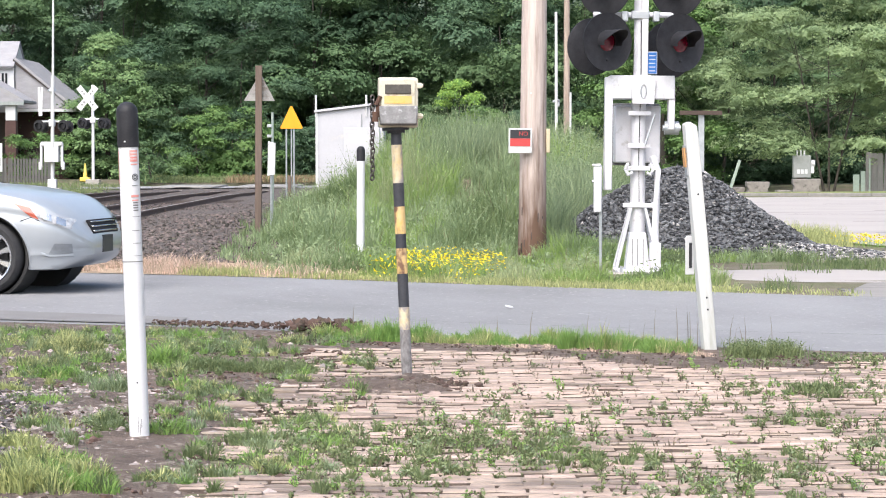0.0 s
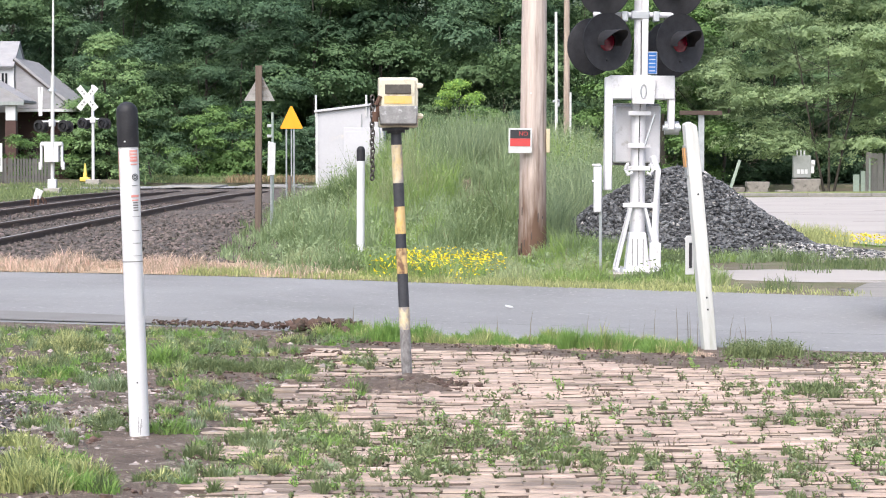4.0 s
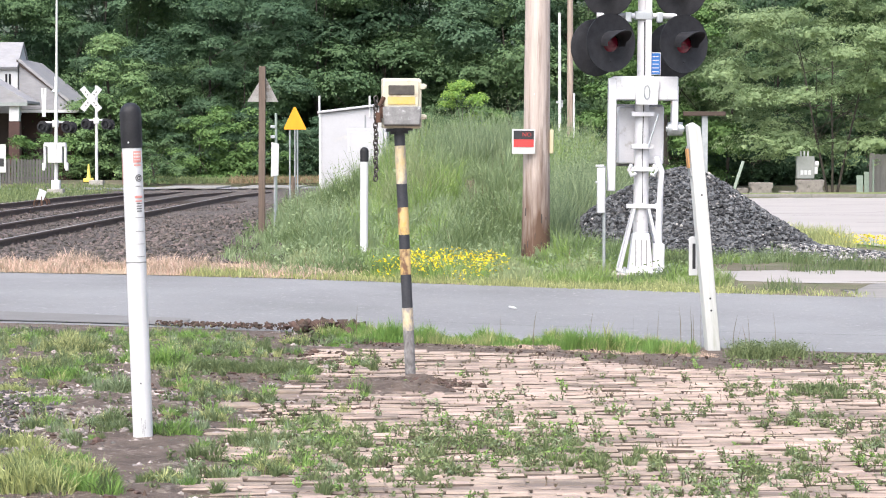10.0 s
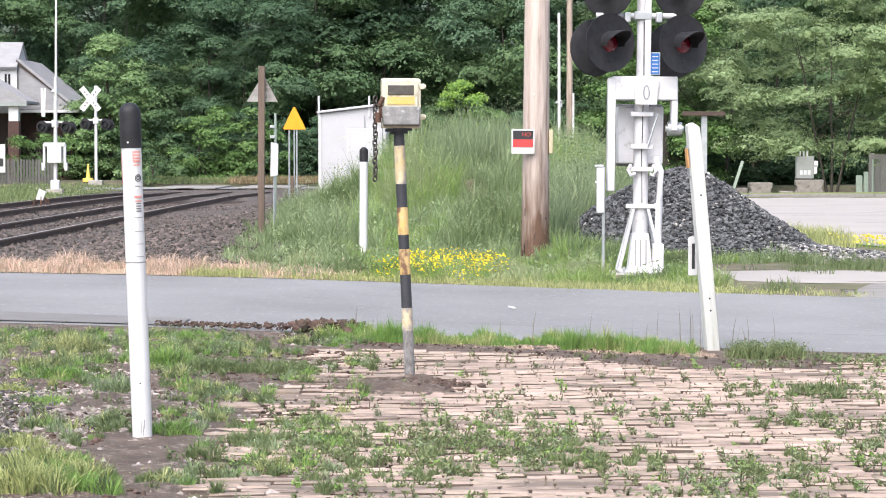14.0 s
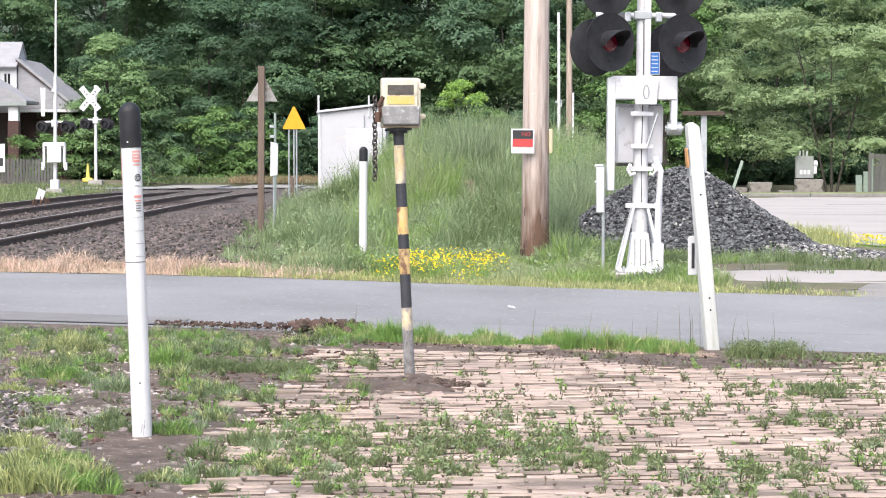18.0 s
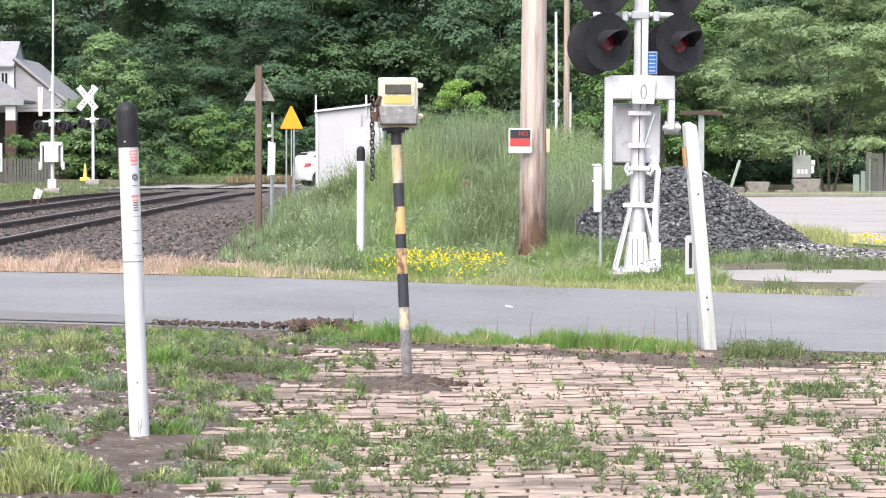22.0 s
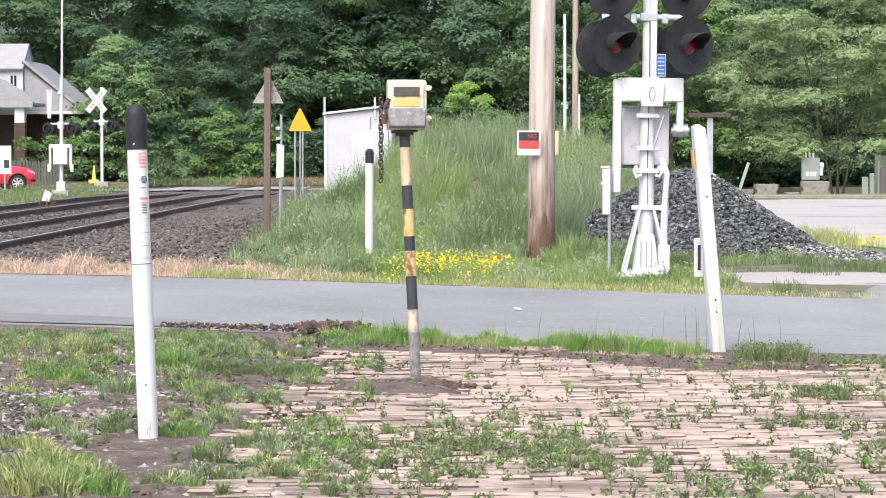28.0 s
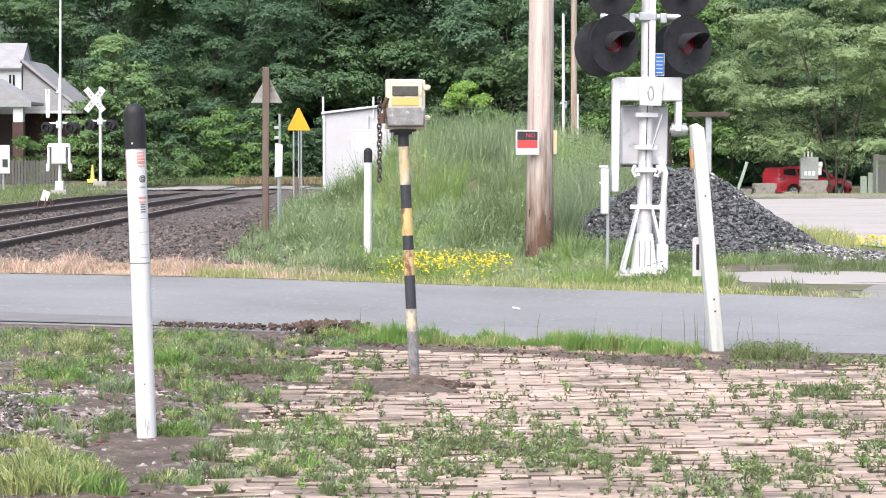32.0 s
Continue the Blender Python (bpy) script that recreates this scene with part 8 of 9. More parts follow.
        part("tail_lamp", sh.patch([(-2.46, 0.775), (-2.09, 0.80), (-1.94, 0.905), (-2.45, 0.90)], s, 0.005, 14, 6), TAIL, b, "red tail lamp")
        part("reverse_lamp", sh.patch([(-2.47, 0.735), (-2.2, 0.745), (-2.1, 0.797), (-2.46, 0.772)], s, 0.005, 10, 4), CLEAR, b, "white lower lens")
        # no hollow here: a darker silver skin paints its shade
        part("fog_recess", sh.patch([(1.92, 0.345), (2.09, 0.345), (2.09, 0.425), (1.97, 0.43)], s, 0.003, 8, 4), RECESS_SHADE, b)
        part("fog_blade", sh.line([(1.86, 0.345), (1.92, 0.325), (2.09, 0.33)], s, 0.012, 0.0), SILVER, b)
        for x, z in ((-1.02, 0.905), (-0.03, 0.842)):
            # flat skin in darker silver, painted shade of the hollow behind the handle
            part("handle_recess", sh.patch([(x - 0.1, z - 0.02), (x + 0.09, z - 0.025), (x + 0.08, z + 0.03), (x - 0.08, z + 0.035)], s, 0.0025, 8, 4), RECESS_SHADE, b)
            yy = s * (sh.side(x, z) + 0.016)
            part("door_handle", Shape().box(0.2, 0.022, 0.028, (x, yy, z), Matrix.Rotation(radians(3), 3, "Y")), SILVER, b, bevel=0.01)
        for x in (fx, rx):
            q = [(x + 0.373 * math.cos(a), wr + 0.373 * math.sin(a)) for a in [radians(-16 + 212 * i / 30) for i in range(31)]]
            part("arch_lip", Shape().tube([(xx, s * (sh.side(xx, zz) - 0.004), zz) for xx, zz in q], 0.011, 6), SILVER, b)
            part("wheel_well", Shape().lathe([(0, -0.2), (0.366, -0.2), (0.366, 0.16), (0.34, 0.16), (0.34, -0.17), (0, -0.17)], 30, pose(x, s * 0.68, wr, 90 * -s, 0, 0)), SHUT, t)
            alloy_wheel(t, x, s * 0.805, wr, 0.238, 0.215, -s)
        mir = part("wing_mirror", Shape().prism([(-0.09, -0.055), (-0.04, -0.065), (0.06, -0.05), (0.1, -0.02), (0.085, 0.03), (0.03, 0.06), (-0.05, 0.07), (-0.09, 0.05)], 0.17, pose(0.66, s * 0.985, 0.972, 90, 0, s * 6)), SILVER, t, "silver wing mirror", bevel=0.03)
        part("mirror_foot", Shape().prism([(0.0, -0.05), (0.1, -0.05), (0.06, -0.02), (-0.02, -0.02)], 0.13, pose(0.67, s * 0.9, 0.955, 90, 0, 0)), TRIM, mir)
        part("mirror_glass", Shape().box(0.006, 0.13, 0.085, (0.571, s * 0.985, 0.975)), CHROME, mir)
    part("underbody", Shape().box(1.98, 1.5, 0.08, (0, 0, 0.2)), SHUT, t)
    part("grille", Shape().prism([(-0.36, -0.07), (0.36, -0.07), (0.4, 0.06), (-0.4, 0.06)], 0.03, pose(2.15, 0, 0.565, 90, 0, 90) @ pose(0, 0, 0, -22, 0, 0)), TRIM, t, "black grille with chrome bars", bevel=0.01)
    for k in range(3):
        part("grille_bar", Shape().box(0.02, 0.72, 0.013, (2.181 - 0.014 * k, 0, 0.525 + 0.04 * k)), CHROME, t, bevel=0.004)
    part("plate", Shape().box(0.012, 0.3, 0.15, (2.197, 0, 0.41)), DARK_PRINT, t, "dark number plate holder", bevel=0.004)
    part("rear_plate", Shape().box(0.012, 0.3, 0.15, (-2.535, 0, 0.7)), WHITE, t, "plain white plate", bevel=0.004)
    part("exhaust", Shape().cyl((-2.3, -0.5, 0.25), (-2.46, -0.5, 0.25), 0.035, n=14), CHROME, t)
    return t


SPOKE = material("polished_alloy", (0.74, 0.75, 0.77), (0.6, 0.61, 0.64), 0.2, 0.85, bump=0)
WHEEL_DARK = material("dark_wheel_inside", (0.03, 0.03, 0.033), (0.05, 0.05, 0.052), 0.6, 0.3, bump=0)
CREASE_SHADE = material("crease_shade", (0.17, 0.18, 0.19), None, 0.4, 0.3, bump=0)
RECESS_SHADE = material("recess_shade", (0.3, 0.32, 0.345), None, 0.45, 0.4, bump=0)
SKY_GLASS = glass_material("clear_rear_glass", (0.05, 0.058, 0.062))
SKY_GLASS.node_tree.nodes["Principled BSDF"].inputs["Specular IOR Level"].default_value = 0.5
silver_car = saloon()

NAVY = paint("navy_blue_metallic", (0.008, 0.014, 0.06), 0.1, 0.3)
pickup = car(dict(
    name="pickup_truck", label="dark navy pickup truck with white ladder racks", category="pickup truck", paint=NAVY, front=1.82, rear=-1.82, wheel=0.38, rim=0.22, spokes=8, track=0.98,
    stations=[(2.85, 0.5, 0.68, 0.72, 0.78), (2.78, 0.42, 0.98, 1.02, 0.9), (2.5, 0.4, 1.05, 1.1, 0.96), (1.8, 0.4, 1.1, 1.17, 0.985), (1.2, 0.4, 1.13, 1.2, 0.99), (0.6, 0.4, 1.14, 1.19, 0.99), (-0.2, 0.4, 1.15, 1.17, 0.99), (-0.8, 0.42, 1.2, 1.21, 0.99), (-1.8, 0.46, 1.22, 1.23, 0.985), (-2.7, 0.5, 1.22, 1.23, 0.97), (-2.8, 0.55, 1.1, 1.15, 0.95)],
    cab_y=0.93, belt=1.12, lean=0.3, cabin=[(1.42, 1.12), (1.05, 1.42), (0.72, 1.66), (0.5, 1.76), (-0.1, 1.8), (-0.65, 1.77), (-0.78, 1.7), (-0.82, 1.12)],
    screens=[((1.32, 1.2), (0.62, 1.71), "windscreen")],
    windows=[[(0.22, 1.17), (1.12, 1.17), (0.98, 1.36), (0.62, 1.64), (0.22, 1.67)], [(0.08, 1.17), (-0.7, 1.17), (-0.68, 1.66), (0.08, 1.68)]],
    seams=[[(1.15, 1.1), (1.1, 0.75), (1.05, 0.5)], [(0.15, 1.13), (0.15, 0.5)], [(-0.84, 1.16), (-0.84, 0.5)]],
    mouldings=[([(1.3, 0.84), (-0.8, 0.84)], CHROME, 0.035), ([(-0.95, 0.84), (-1.35, 0.84)], CHROME, 0.03), ([(-2.3, 0.86), (-2.75, 0.86)], CHROME, 0.03)],
    patches=[([(2.5, 0.78), (2.8, 0.78), (2.8, 0.94), (2.48, 0.96)], CLEAR, "headlamp", "clear headlamp"), ([(-2.79, 0.82), (-2.68, 0.82), (-2.68, 1.12), (-2.79, 1.1)], TAIL, "tail_lamp", "red tail lamp")],
    handles=[(0.32, 1.02)], handle_mat=TRIM, mirror=(1.0, 1.28), mirror_mat=TRIM))
part("bumper", Shape().box(0.16, 1.9, 0.2, (2.86, 0, 0.55)), CHROME, pickup, "chrome front bumper", bevel=0.03)
part("rear_bumper", Shape().box(0.16, 1.85, 0.18, (-2.85, 0, 0.55)), CHROME, pickup, "chrome rear bumper", bevel=0.03)
part("bed_floor", Shape().box(1.75, 1.5, 0.012, (-1.8, 0, 1.243)), SHUT, pickup, "dark open cargo bed")
for s in (-1, 1):
    part("bed_rail", Shape().box(1.95, 0.06, 0.05, (-1.82, s * 0.86, 1.25)), WHITE, pickup, bevel=0.01)
    part("rack_post", Shape().cyl((-0.92, s * 0.84, 1.25), (-0.92, s * 0.84, 1.86), 0.035, n=10), WHITE, pickup, "white ladder rack post")
    part("rack_brace", Shape().cyl((-1.3, s * 0.84, 1.26), (-0.97, s * 0.84, 1.84), 0.028, n=10), WHITE, pickup)
    part("rack_post", Shape().cyl((-2.68, s * 0.84, 1.25), (-2.7, s * 0.84, 1.9), 0.045, n=10), WHITE, pickup, "white ladder rack post")
part("rack_bar", Shape().cyl((-0.92, -0.84, 1.86), (-0.92, 0.84, 1.86), 0.035, n=10), WHITE, pickup)


def crossover(name, label, pm, spokes, rim_mat, cladding, plan=0):
    boxy = plan == 1
    roof = 1.66 if not boxy else 1.6
    t = car(dict(
        name=name, label=label, category="car", paint=pm, front=1.30, rear=-1.28, wheel=0.34, rim=0.225, spokes=spokes, rim_mat=rim_mat, track=0.9,
        stations=[(2.15, 0.36, 0.6, 0.64, 0.6), (2.08, 0.28, 0.8, 0.85, 0.74), (1.9, 0.24, 0.9, 0.97, 0.83), (1.5, 0.23, 0.97, 1.05, 0.885), (1.0, 0.23, 1.01, 1.1, 0.9), (0.4, 0.23, 1.03, 1.08, 0.9), (-0.5, 0.23, 1.06, 1.1, 0.9), (-1.3, 0.24, 1.1, 1.14, 0.895), (-1.8, 0.28, 1.12, 1.16, 0.86), (-2.0, 0.33, 1.1, 1.15, 0.8), (-2.08, 0.4, 1.0, 1.05, 0.72)],
        cab_y=0.84, belt=1.05, lean=0.36, cab_bevel=0.07,
        cabin=[(1.15, 1.02), (0.72, 1.3), (0.35, 1.52), (0.05, roof - 0.03), (-0.5, roof), (-1.2, roof - (0.02 if boxy else 0.05)), (-1.75, roof - (0.06 if boxy else 0.15)), (-1.98 if boxy else -1.95, 1.48 if boxy else 1.36), (-2.05 if boxy else -2.03, 1.08)],
        screens=[((1.05, 1.09), (0.42, 1.47), "windscreen"), ((-1.82, 1.5), (-1.98, 1.2), "rear_window")],
        windows=[[(0.0, 1.09), (0.82, 1.06), (0.6, 1.25), (0.3, 1.43), (0.0, 1.5)], [(-0.1, 1.095), (-0.95, 1.12), (-0.98, 1.45), (-0.5, 1.52), (-0.1, 1.51)], [(-1.06, 1.125), (-1.5, 1.15), (-1.78, 1.2), (-1.72, 1.43), (-1.08, 1.47)] if boxy else [(-1.06, 1.125), (-1.45, 1.2), (-1.62, 1.36), (-1.4, 1.45), (-1.08, 1.46)]],
        seams=[[(0.85, 1.0), (0.82, 0.6), (0.78, 0.34)], [(-0.05, 1.03), (-0.05, 0.34)], [(-1.02, 1.06), (-0.9, 0.7), (-0.8, 0.4)]],
        mouldings=[([(0.85, 0.3), (-0.85, 0.3)], TRIM, 0.05)] if cladding else [([(0.85, 0.3), (-0.85, 0.3)], TRIM, 0.025)],
        patches=[([(1.72, 0.83), (2.07, 0.7), (2.08, 0.8), (1.7, 0.9)], CLEAR, "headlamp", "clear headlamp"), ([(-2.05, 0.86), (-1.78, 0.92), (-1.74, 1.06), (-2.03, 1.08)], TAIL, "tail_lamp", "red tail lamp"),
                 ([(1.85, 0.4), (2.1, 0.4), (2.1, 0.5), (1.85, 0.5)], TRIM, "lower_grille", "")],
        handles=[(0.1, 0.95), (-0.85, 0.99)], mirror=(0.72, 1.14)))
    for x in (1.30, -1.28):
        for s in (-1, 1):
            arch = [(x + 0.425 * math.cos(a), s * 0.895, 0.35 + 0.425 * math.sin(a)) for a in [radians(-8 + 196 * i / 16) for i in range(17)]]
            part("wheel_arch", Shape().tube(arch, 0.03 if cladding else 0.016, 6), TRIM if cladding else pm, t)
    return t


white_suv = crossover("car", "white compact crossover with black lower cladding and bright alloys", paint("white_car_paint", (0.78, 0.79, 0.8), 0, 0.3), 10, RIM, True)
for s in (-1, 1):
    part("roof_rail", Shape().tube([(0.0, s * 0.6, 1.62), (-0.1, s * 0.6, 1.67), (-1.2, s * 0.6, 1.66), (-1.35, s * 0.6, 1.61)], 0.015, 6), TRIM, white_suv)
red_car = crossover("car", "bright red boxy hatchback with light wheel covers", paint("bright_red_paint", (0.62, 0.03, 0.05), 0, 0.3), 7, WHITE, False, 1)
grey_suv = crossover("car", "slate grey crossover with pale roof rails", paint("slate_grey_paint", (0.19, 0.23, 0.27), 0.3, 0.3), 8, RIM, True)
for s in (-1, 1):
    part("roof_rail", Shape().tube([(0.0, s * 0.6, 1.62), (-0.1, s * 0.6, 1.67), (-1.3, s * 0.6, 1.66), (-1.4, s * 0.6, 1.6)], 0.02, 6), RIM, grey_suv)

white_sedan = car(dict(sedan_spec, label="older white four-door saloon with dark steel wheels", paint=paint("old_white_paint", (0.72, 0.73, 0.74), 0, 0.35), rim_mat=TRIM, spokes=6, rim=0.2, wheel=0.325,
                       stations=[(2.45, 0.36, 0.6, 0.66, 0.78), (2.38, 0.28, 0.72, 0.76, 0.84), (2.1, 0.25, 0.78, 0.83, 0.89), (1.5, 0.24, 0.84, 0.9, 0.92), (0.95, 0.24, 0.9, 0.97, 0.925), (0.3, 0.24, 0.93, 0.98, 0.93), (-0.5, 0.24, 0.94, 0.99, 0.93), (-1.3, 0.24, 0.95, 1.0, 0.93), (-2.0, 0.28, 0.94, 1.0, 0.9), (-2.6, 0.32, 0.9, 0.98, 0.85), (-2.72, 0.4, 0.8, 0.84, 0.8)],
                       cabin=[(1.1, 0.92), (0.72, 1.14), (0.3, 1.36), (0.1, 1.41), (-0.4, 1.44), (-0.9, 1.42), (-1.2, 1.34), (-1.8, 0.98), (-1.7, 0.9)],
                       screens=[((1.02, 0.98), (0.34, 1.34), "windscreen"), ((-1.24, 1.315), (-1.7, 1.04), "rear_window")],
                       windows=[[(-0.06, 0.98), (0.78, 0.96), (0.6, 1.08), (0.3, 1.27), (-0.06, 1.34)], [(-0.18, 0.98), (-1.0, 0.98), (-1.12, 1.06), (-1.0, 1.25), (-0.75, 1.335), (-0.18, 1.345)]],
                       pillars=[[(-0.06, 0.98), (-0.18, 0.98), (-0.18, 1.345), (-0.06, 1.34)]], chrome=[],
                       patches=[([(2.1, 0.6), (2.4, 0.58), (2.42, 0.68), (2.1, 0.72)], CLEAR, "headlamp", "clear headlamp"), ([(-2.7, 0.7), (-2.5, 0.72), (-2.5, 0.84), (-2.68, 0.83)], TAIL, "tail_lamp", "red tail lamp")],
                       mouldings=[([(1.0, 0.55), (-0.9, 0.55)], RIM, 0.02)], handles=[(0.0, 0.86), (-0.95, 0.87)]))
part("bumper", Shape().box(0.12, 1.6, 0.16, (2.42, 0, 0.46)), WHITE, white_sedan, bevel=0.03)
blue_sedan = car(dict(sedan_spec, label="pale grey-blue modern saloon with a sloping roof", paint=paint("grey_blue_paint", (0.48, 0.54, 0.6), 0.3, 0.3), spokes=9, chrome=[]))

# ---- bird ----
FEATHER = material("black_feathers", (0.015, 0.018, 0.02), (0.03, 0.03, 0.035), 0.5, scale=30, bump=0.3)
bird = thing("bird", pose(2.2, 27.6, 0.05, 0, 0, 180), "small glossy black bird flying low over the grass", "bird")
part("body", Shape().lathe([(0.0, -0.11), (0.022, -0.09), (0.038, -0.03), (0.04, 0.03), (0.028, 0.075), (0.025, 0.09), (0.026, 0.105), (0.015, 0.128), (0.0, 0.135)], 14, pose(0, 0, 0, 0, 90, 0)), FEATHER, bird)
part("beak", Shape().cyl((0.13, 0, 0), (0.165, 0, -0.004), 0.008, 0.001, 8), BLACK, bird)
part("tail", Shape().prism([(-0.09, -0.015), (-0.09, 0.015), (-0.2, 0.035), (-0.215, 0.0), (-0.2, -0.035)], 0.006, pose(0, 0, 0.004)), FEATHER, bird)
wings = []
for s in (-1, 1):
    w = part("wing", Shape().prism([(0.06, 0.0), (0.075, s * 0.07), (0.05, s * 0.14), (-0.02, s * 0.22), (-0.05, s * 0.2), (-0.06, s * 0.1), (-0.06, 0.0)], 0.007, Matrix()), FEATHER, bird, at=pose(0.01, s * 0.02, 0.015))
    wings.append((w, s))
# ---- where the vehicles are: seconds and x of the middle between the axles ----
SILVER_KEYS = [(0.0, -5.12), (0.5, -4.19), (1.0, -2.83), (1.5, -1.57), (2.0, -0.08), (2.5, 1.43), (3.0, 2.89), (3.5, 4.51), (4.2, 6.86), (5.2, 10.36), (7.5, 18.6), (9.5, 25.35)]
PICKUP_KEYS = [(7.5, -42.0), (9.5, -27.8), (11.3, -17.33), (11.6, -15.74), (11.9, -14.1), (12.2, -12.43), (12.5, -10.71), (12.8, -9.05), (13.1, -7.4), (13.7, -3.8), (14.5, 1.8), (15.5, 10.5), (16.4, 20.0), (18.0, 38.0), (20.0, 62.0)]
BLUE_KEYS = [(10.5, -55.0), (13.0, -31.5), (14.5, -20.5), (15.5, -13.8), (16.5, -6.95), (16.8, -4.86), (17.4, -0.2), (18.0, 5.5), (18.6, 11.51), (18.9, 14.6), (19.5, 21.2), (21.0, 39.0), (23.0, 64.0)]
SUV_KEYS = [(15.0, -38.0), (17.0, -25.9), (18.6, -19.06), (18.9, -17.75), (19.2, -16.46), (19.5, -15.23), (19.8, -13.99), (20.1, -12.76), (20.4, -11.51), (20.7, -10.3), (21.0, -9.1), (21.3, -7.86), (21.9, -4.95), (22.9, 2.0), (24.0, 11.29), (24.3, 14.3), (24.6, 17.6), (26.0, 34.0), (28.0, 59.0)]
WHITE_KEYS = [(18.5, -50.0), (21.0, -30.5), (22.9, -18.5), (23.2, -16.77), (23.5, -14.95), (23.8, -13.02), (24.1, -11.02), (24.4, -9.05), (24.7, -6.8), (25.4, -0.9), (26.2, 7.5), (27.0, 17.0), (27.4, 22.0), (29.0, 43.0), (31.0, 70.0)]
RED_KEYS = [(24.0, -52.0), (26.5, -29.0), (28.1, -18.51), (28.4, -16.8), (28.7, -15.01), (29.0, -13.05), (29.3, -10.97), (29.6, -8.75), (29.9, -6.3), (30.6, 0.3), (31.2, 6.9), (31.6, 11.53), (31.8, 14.1), (32.0, 16.77)]
GREY_KEYS = [(27.0, 58.0), (29.0, 35.5), (30.3, 21.6), (30.6, 18.6), (30.8, 16.9), (31.0, 15.2), (31.2, 13.7), (31.4, 12.4), (32.0, 8.6)]
# ---- brick paving with weeds in its joints ----
PAVER = material("worn_pinkish_brick", (0.465, 0.363, 0.305), (0.305, 0.233, 0.192), 0.92, scale=4, fine=70, stain=(0.19, 0.148, 0.125), stain_scale=1.5, stain_at=0.54, bump=0.6, bump_dist=0.008, per_object=0.22, stretch=(0.6, 1.6, 1), world_space=True)
PAVER_REST = material("worn_pinkish_brick_rest", (0.465, 0.363, 0.305), (0.305, 0.233, 0.192), 0.92, scale=4, fine=70, stain=(0.19, 0.148, 0.125), stain_scale=1.5, stain_at=0.54, bump=0.6, bump_dist=0.008, island=0.22, stretch=(0.6, 1.6, 1), world_space=True)
pv = thing("brick_paving", Matrix(), "worn pinkish brick paving with weedy joints", "paving", kind="structure")


def brick_mesh(seed):
    r = random.Random(seed)
    s = Shape()
    w, d, h, c = 0.102, 0.0295, 0.07, 0.006
    j = lambda: r.uniform(-0.0025, 0.0025)
    top = [(-w + c + j(), -d + c + j(), h + j()), (w - c + j(), -d + c + j(), h + j()), (w - c + j(), d - c + j(), h + j()), (-w + c + j(), d - c + j(), h + j())]
    mid = [(-w + j(), -d + j(), h - c), (w + j(), -d + j(), h - c), (w + j(), d + j(), h - c), (-w + j(), d + j(), h - c)]
    low = [(x, y, 0) for x, y, z in mid]
    s.add(top + mid + low, [(0, 1, 2, 3), (4, 5, 1, 0), (5, 6, 2, 1), (6, 7, 3, 2), (7, 4, 0, 3), (8, 9, 5, 4), (9, 10, 6, 5), (10, 11, 7, 6), (11, 8, 4, 7)])
    return s


sheet("joint_soil", lines((-0.85, 4.4, 0.25)), lines((7.2, 14.6, 0.3)), lambda x, y: ground_z(x, y) - 0.008, material("dark_joint_soil", (0.06, 0.048, 0.04), (0.04, 0.032, 0.027), 0.95, scale=5, fine=60, bump=0.6, bump_dist=0.01, world_space=True), "dark soil in the joints of the paving")
variants = [brick_mesh(i) for i in range(6)]
variant_meshes = [v.mesh("brick", 30) for v in variants]
BRICK_SIDE = material("dark_brick_side", (0.13, 0.098, 0.08), (0.07, 0.054, 0.045), 0.95, scale=20, fine=90, world_space=True)


def dark_sides(me):
    """The upright sides of the bricks get a darker colour than their tops."""
    me.materials.append(BRICK_SIDE)
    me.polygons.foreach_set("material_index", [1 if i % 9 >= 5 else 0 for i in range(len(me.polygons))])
rest = Shape()
rb = random.Random(31)
count = 0
spots = []
for row in range(109):
    y = 7.4 + row * 0.072
    for col in range(34):
        x = -1.3 + col * 0.215 + (0.1075 if row % 2 else 0)
        left = -0.92 + 0.16 * noise.noise((y * 1.3, 2, 0)) + 0.02 * (y - 12)
        far = 15.3 - 0.9 * smooth(x, 0.3, 1.3) + 1.2 * smooth(x, 2.3, 2.7) + 0.12 * noise.noise((x * 1.6, 5, 0))
        if x < left or y > far or (x < left + 0.3 and rb.random() < 0.25):
            continue
        spots.append((x, y))
for x, y in spots:
    sink = 0.008 * noise.noise((x * 0.9, y * 7.0, 7)) + rb.uniform(-0.0065, 0.0045) - 0.004 * smooth(y, 12.5, 13.5)
    m = pose(x + rb.uniform(-0.004, 0.004), y + rb.uniform(-0.004, 0.004), ground_z(x, y) - 0.05 + sink, rb.uniform(-5, 5), rb.uniform(-1.5, 1.5), rb.uniform(-1.8, 1.8))
    k = rb.randrange(6)
    if 8.3 < y < 9.9 and -0.7 < x < 1.7 and count < 300:
        ob = part("brick", variant_meshes[k], PAVER, pv, at=m)
        dark_sides(ob.data)
        count += 1
    else:
        rest.add([m @ Vector(p) for p in variants[k].v], variants[k].f)
brick_field = tagged(part("brick_field", rest, PAVER_REST, pv, "worn pinkish bricks of the paving"), kind="stuff")
dark_sides(brick_field.data)


def loose_brick(x, y, turn, tip, label):
    r = thing("loose_brick", pose(x, y, ground_z(x, y) - 0.02, tip, 3, turn), label, "brick", "loose bricks")
    s_ = Shape().prism([(-0.1, -0.045), (-0.06, -0.052), (0.07, -0.05), (0.102, -0.03), (0.098, 0.04), (0.03, 0.05), (-0.08, 0.047), (-0.104, 0.02)], 0.056, pose(0, 0, 0.024))
    part("body", s_, PAVER, r, bevel=0.008)
    return r


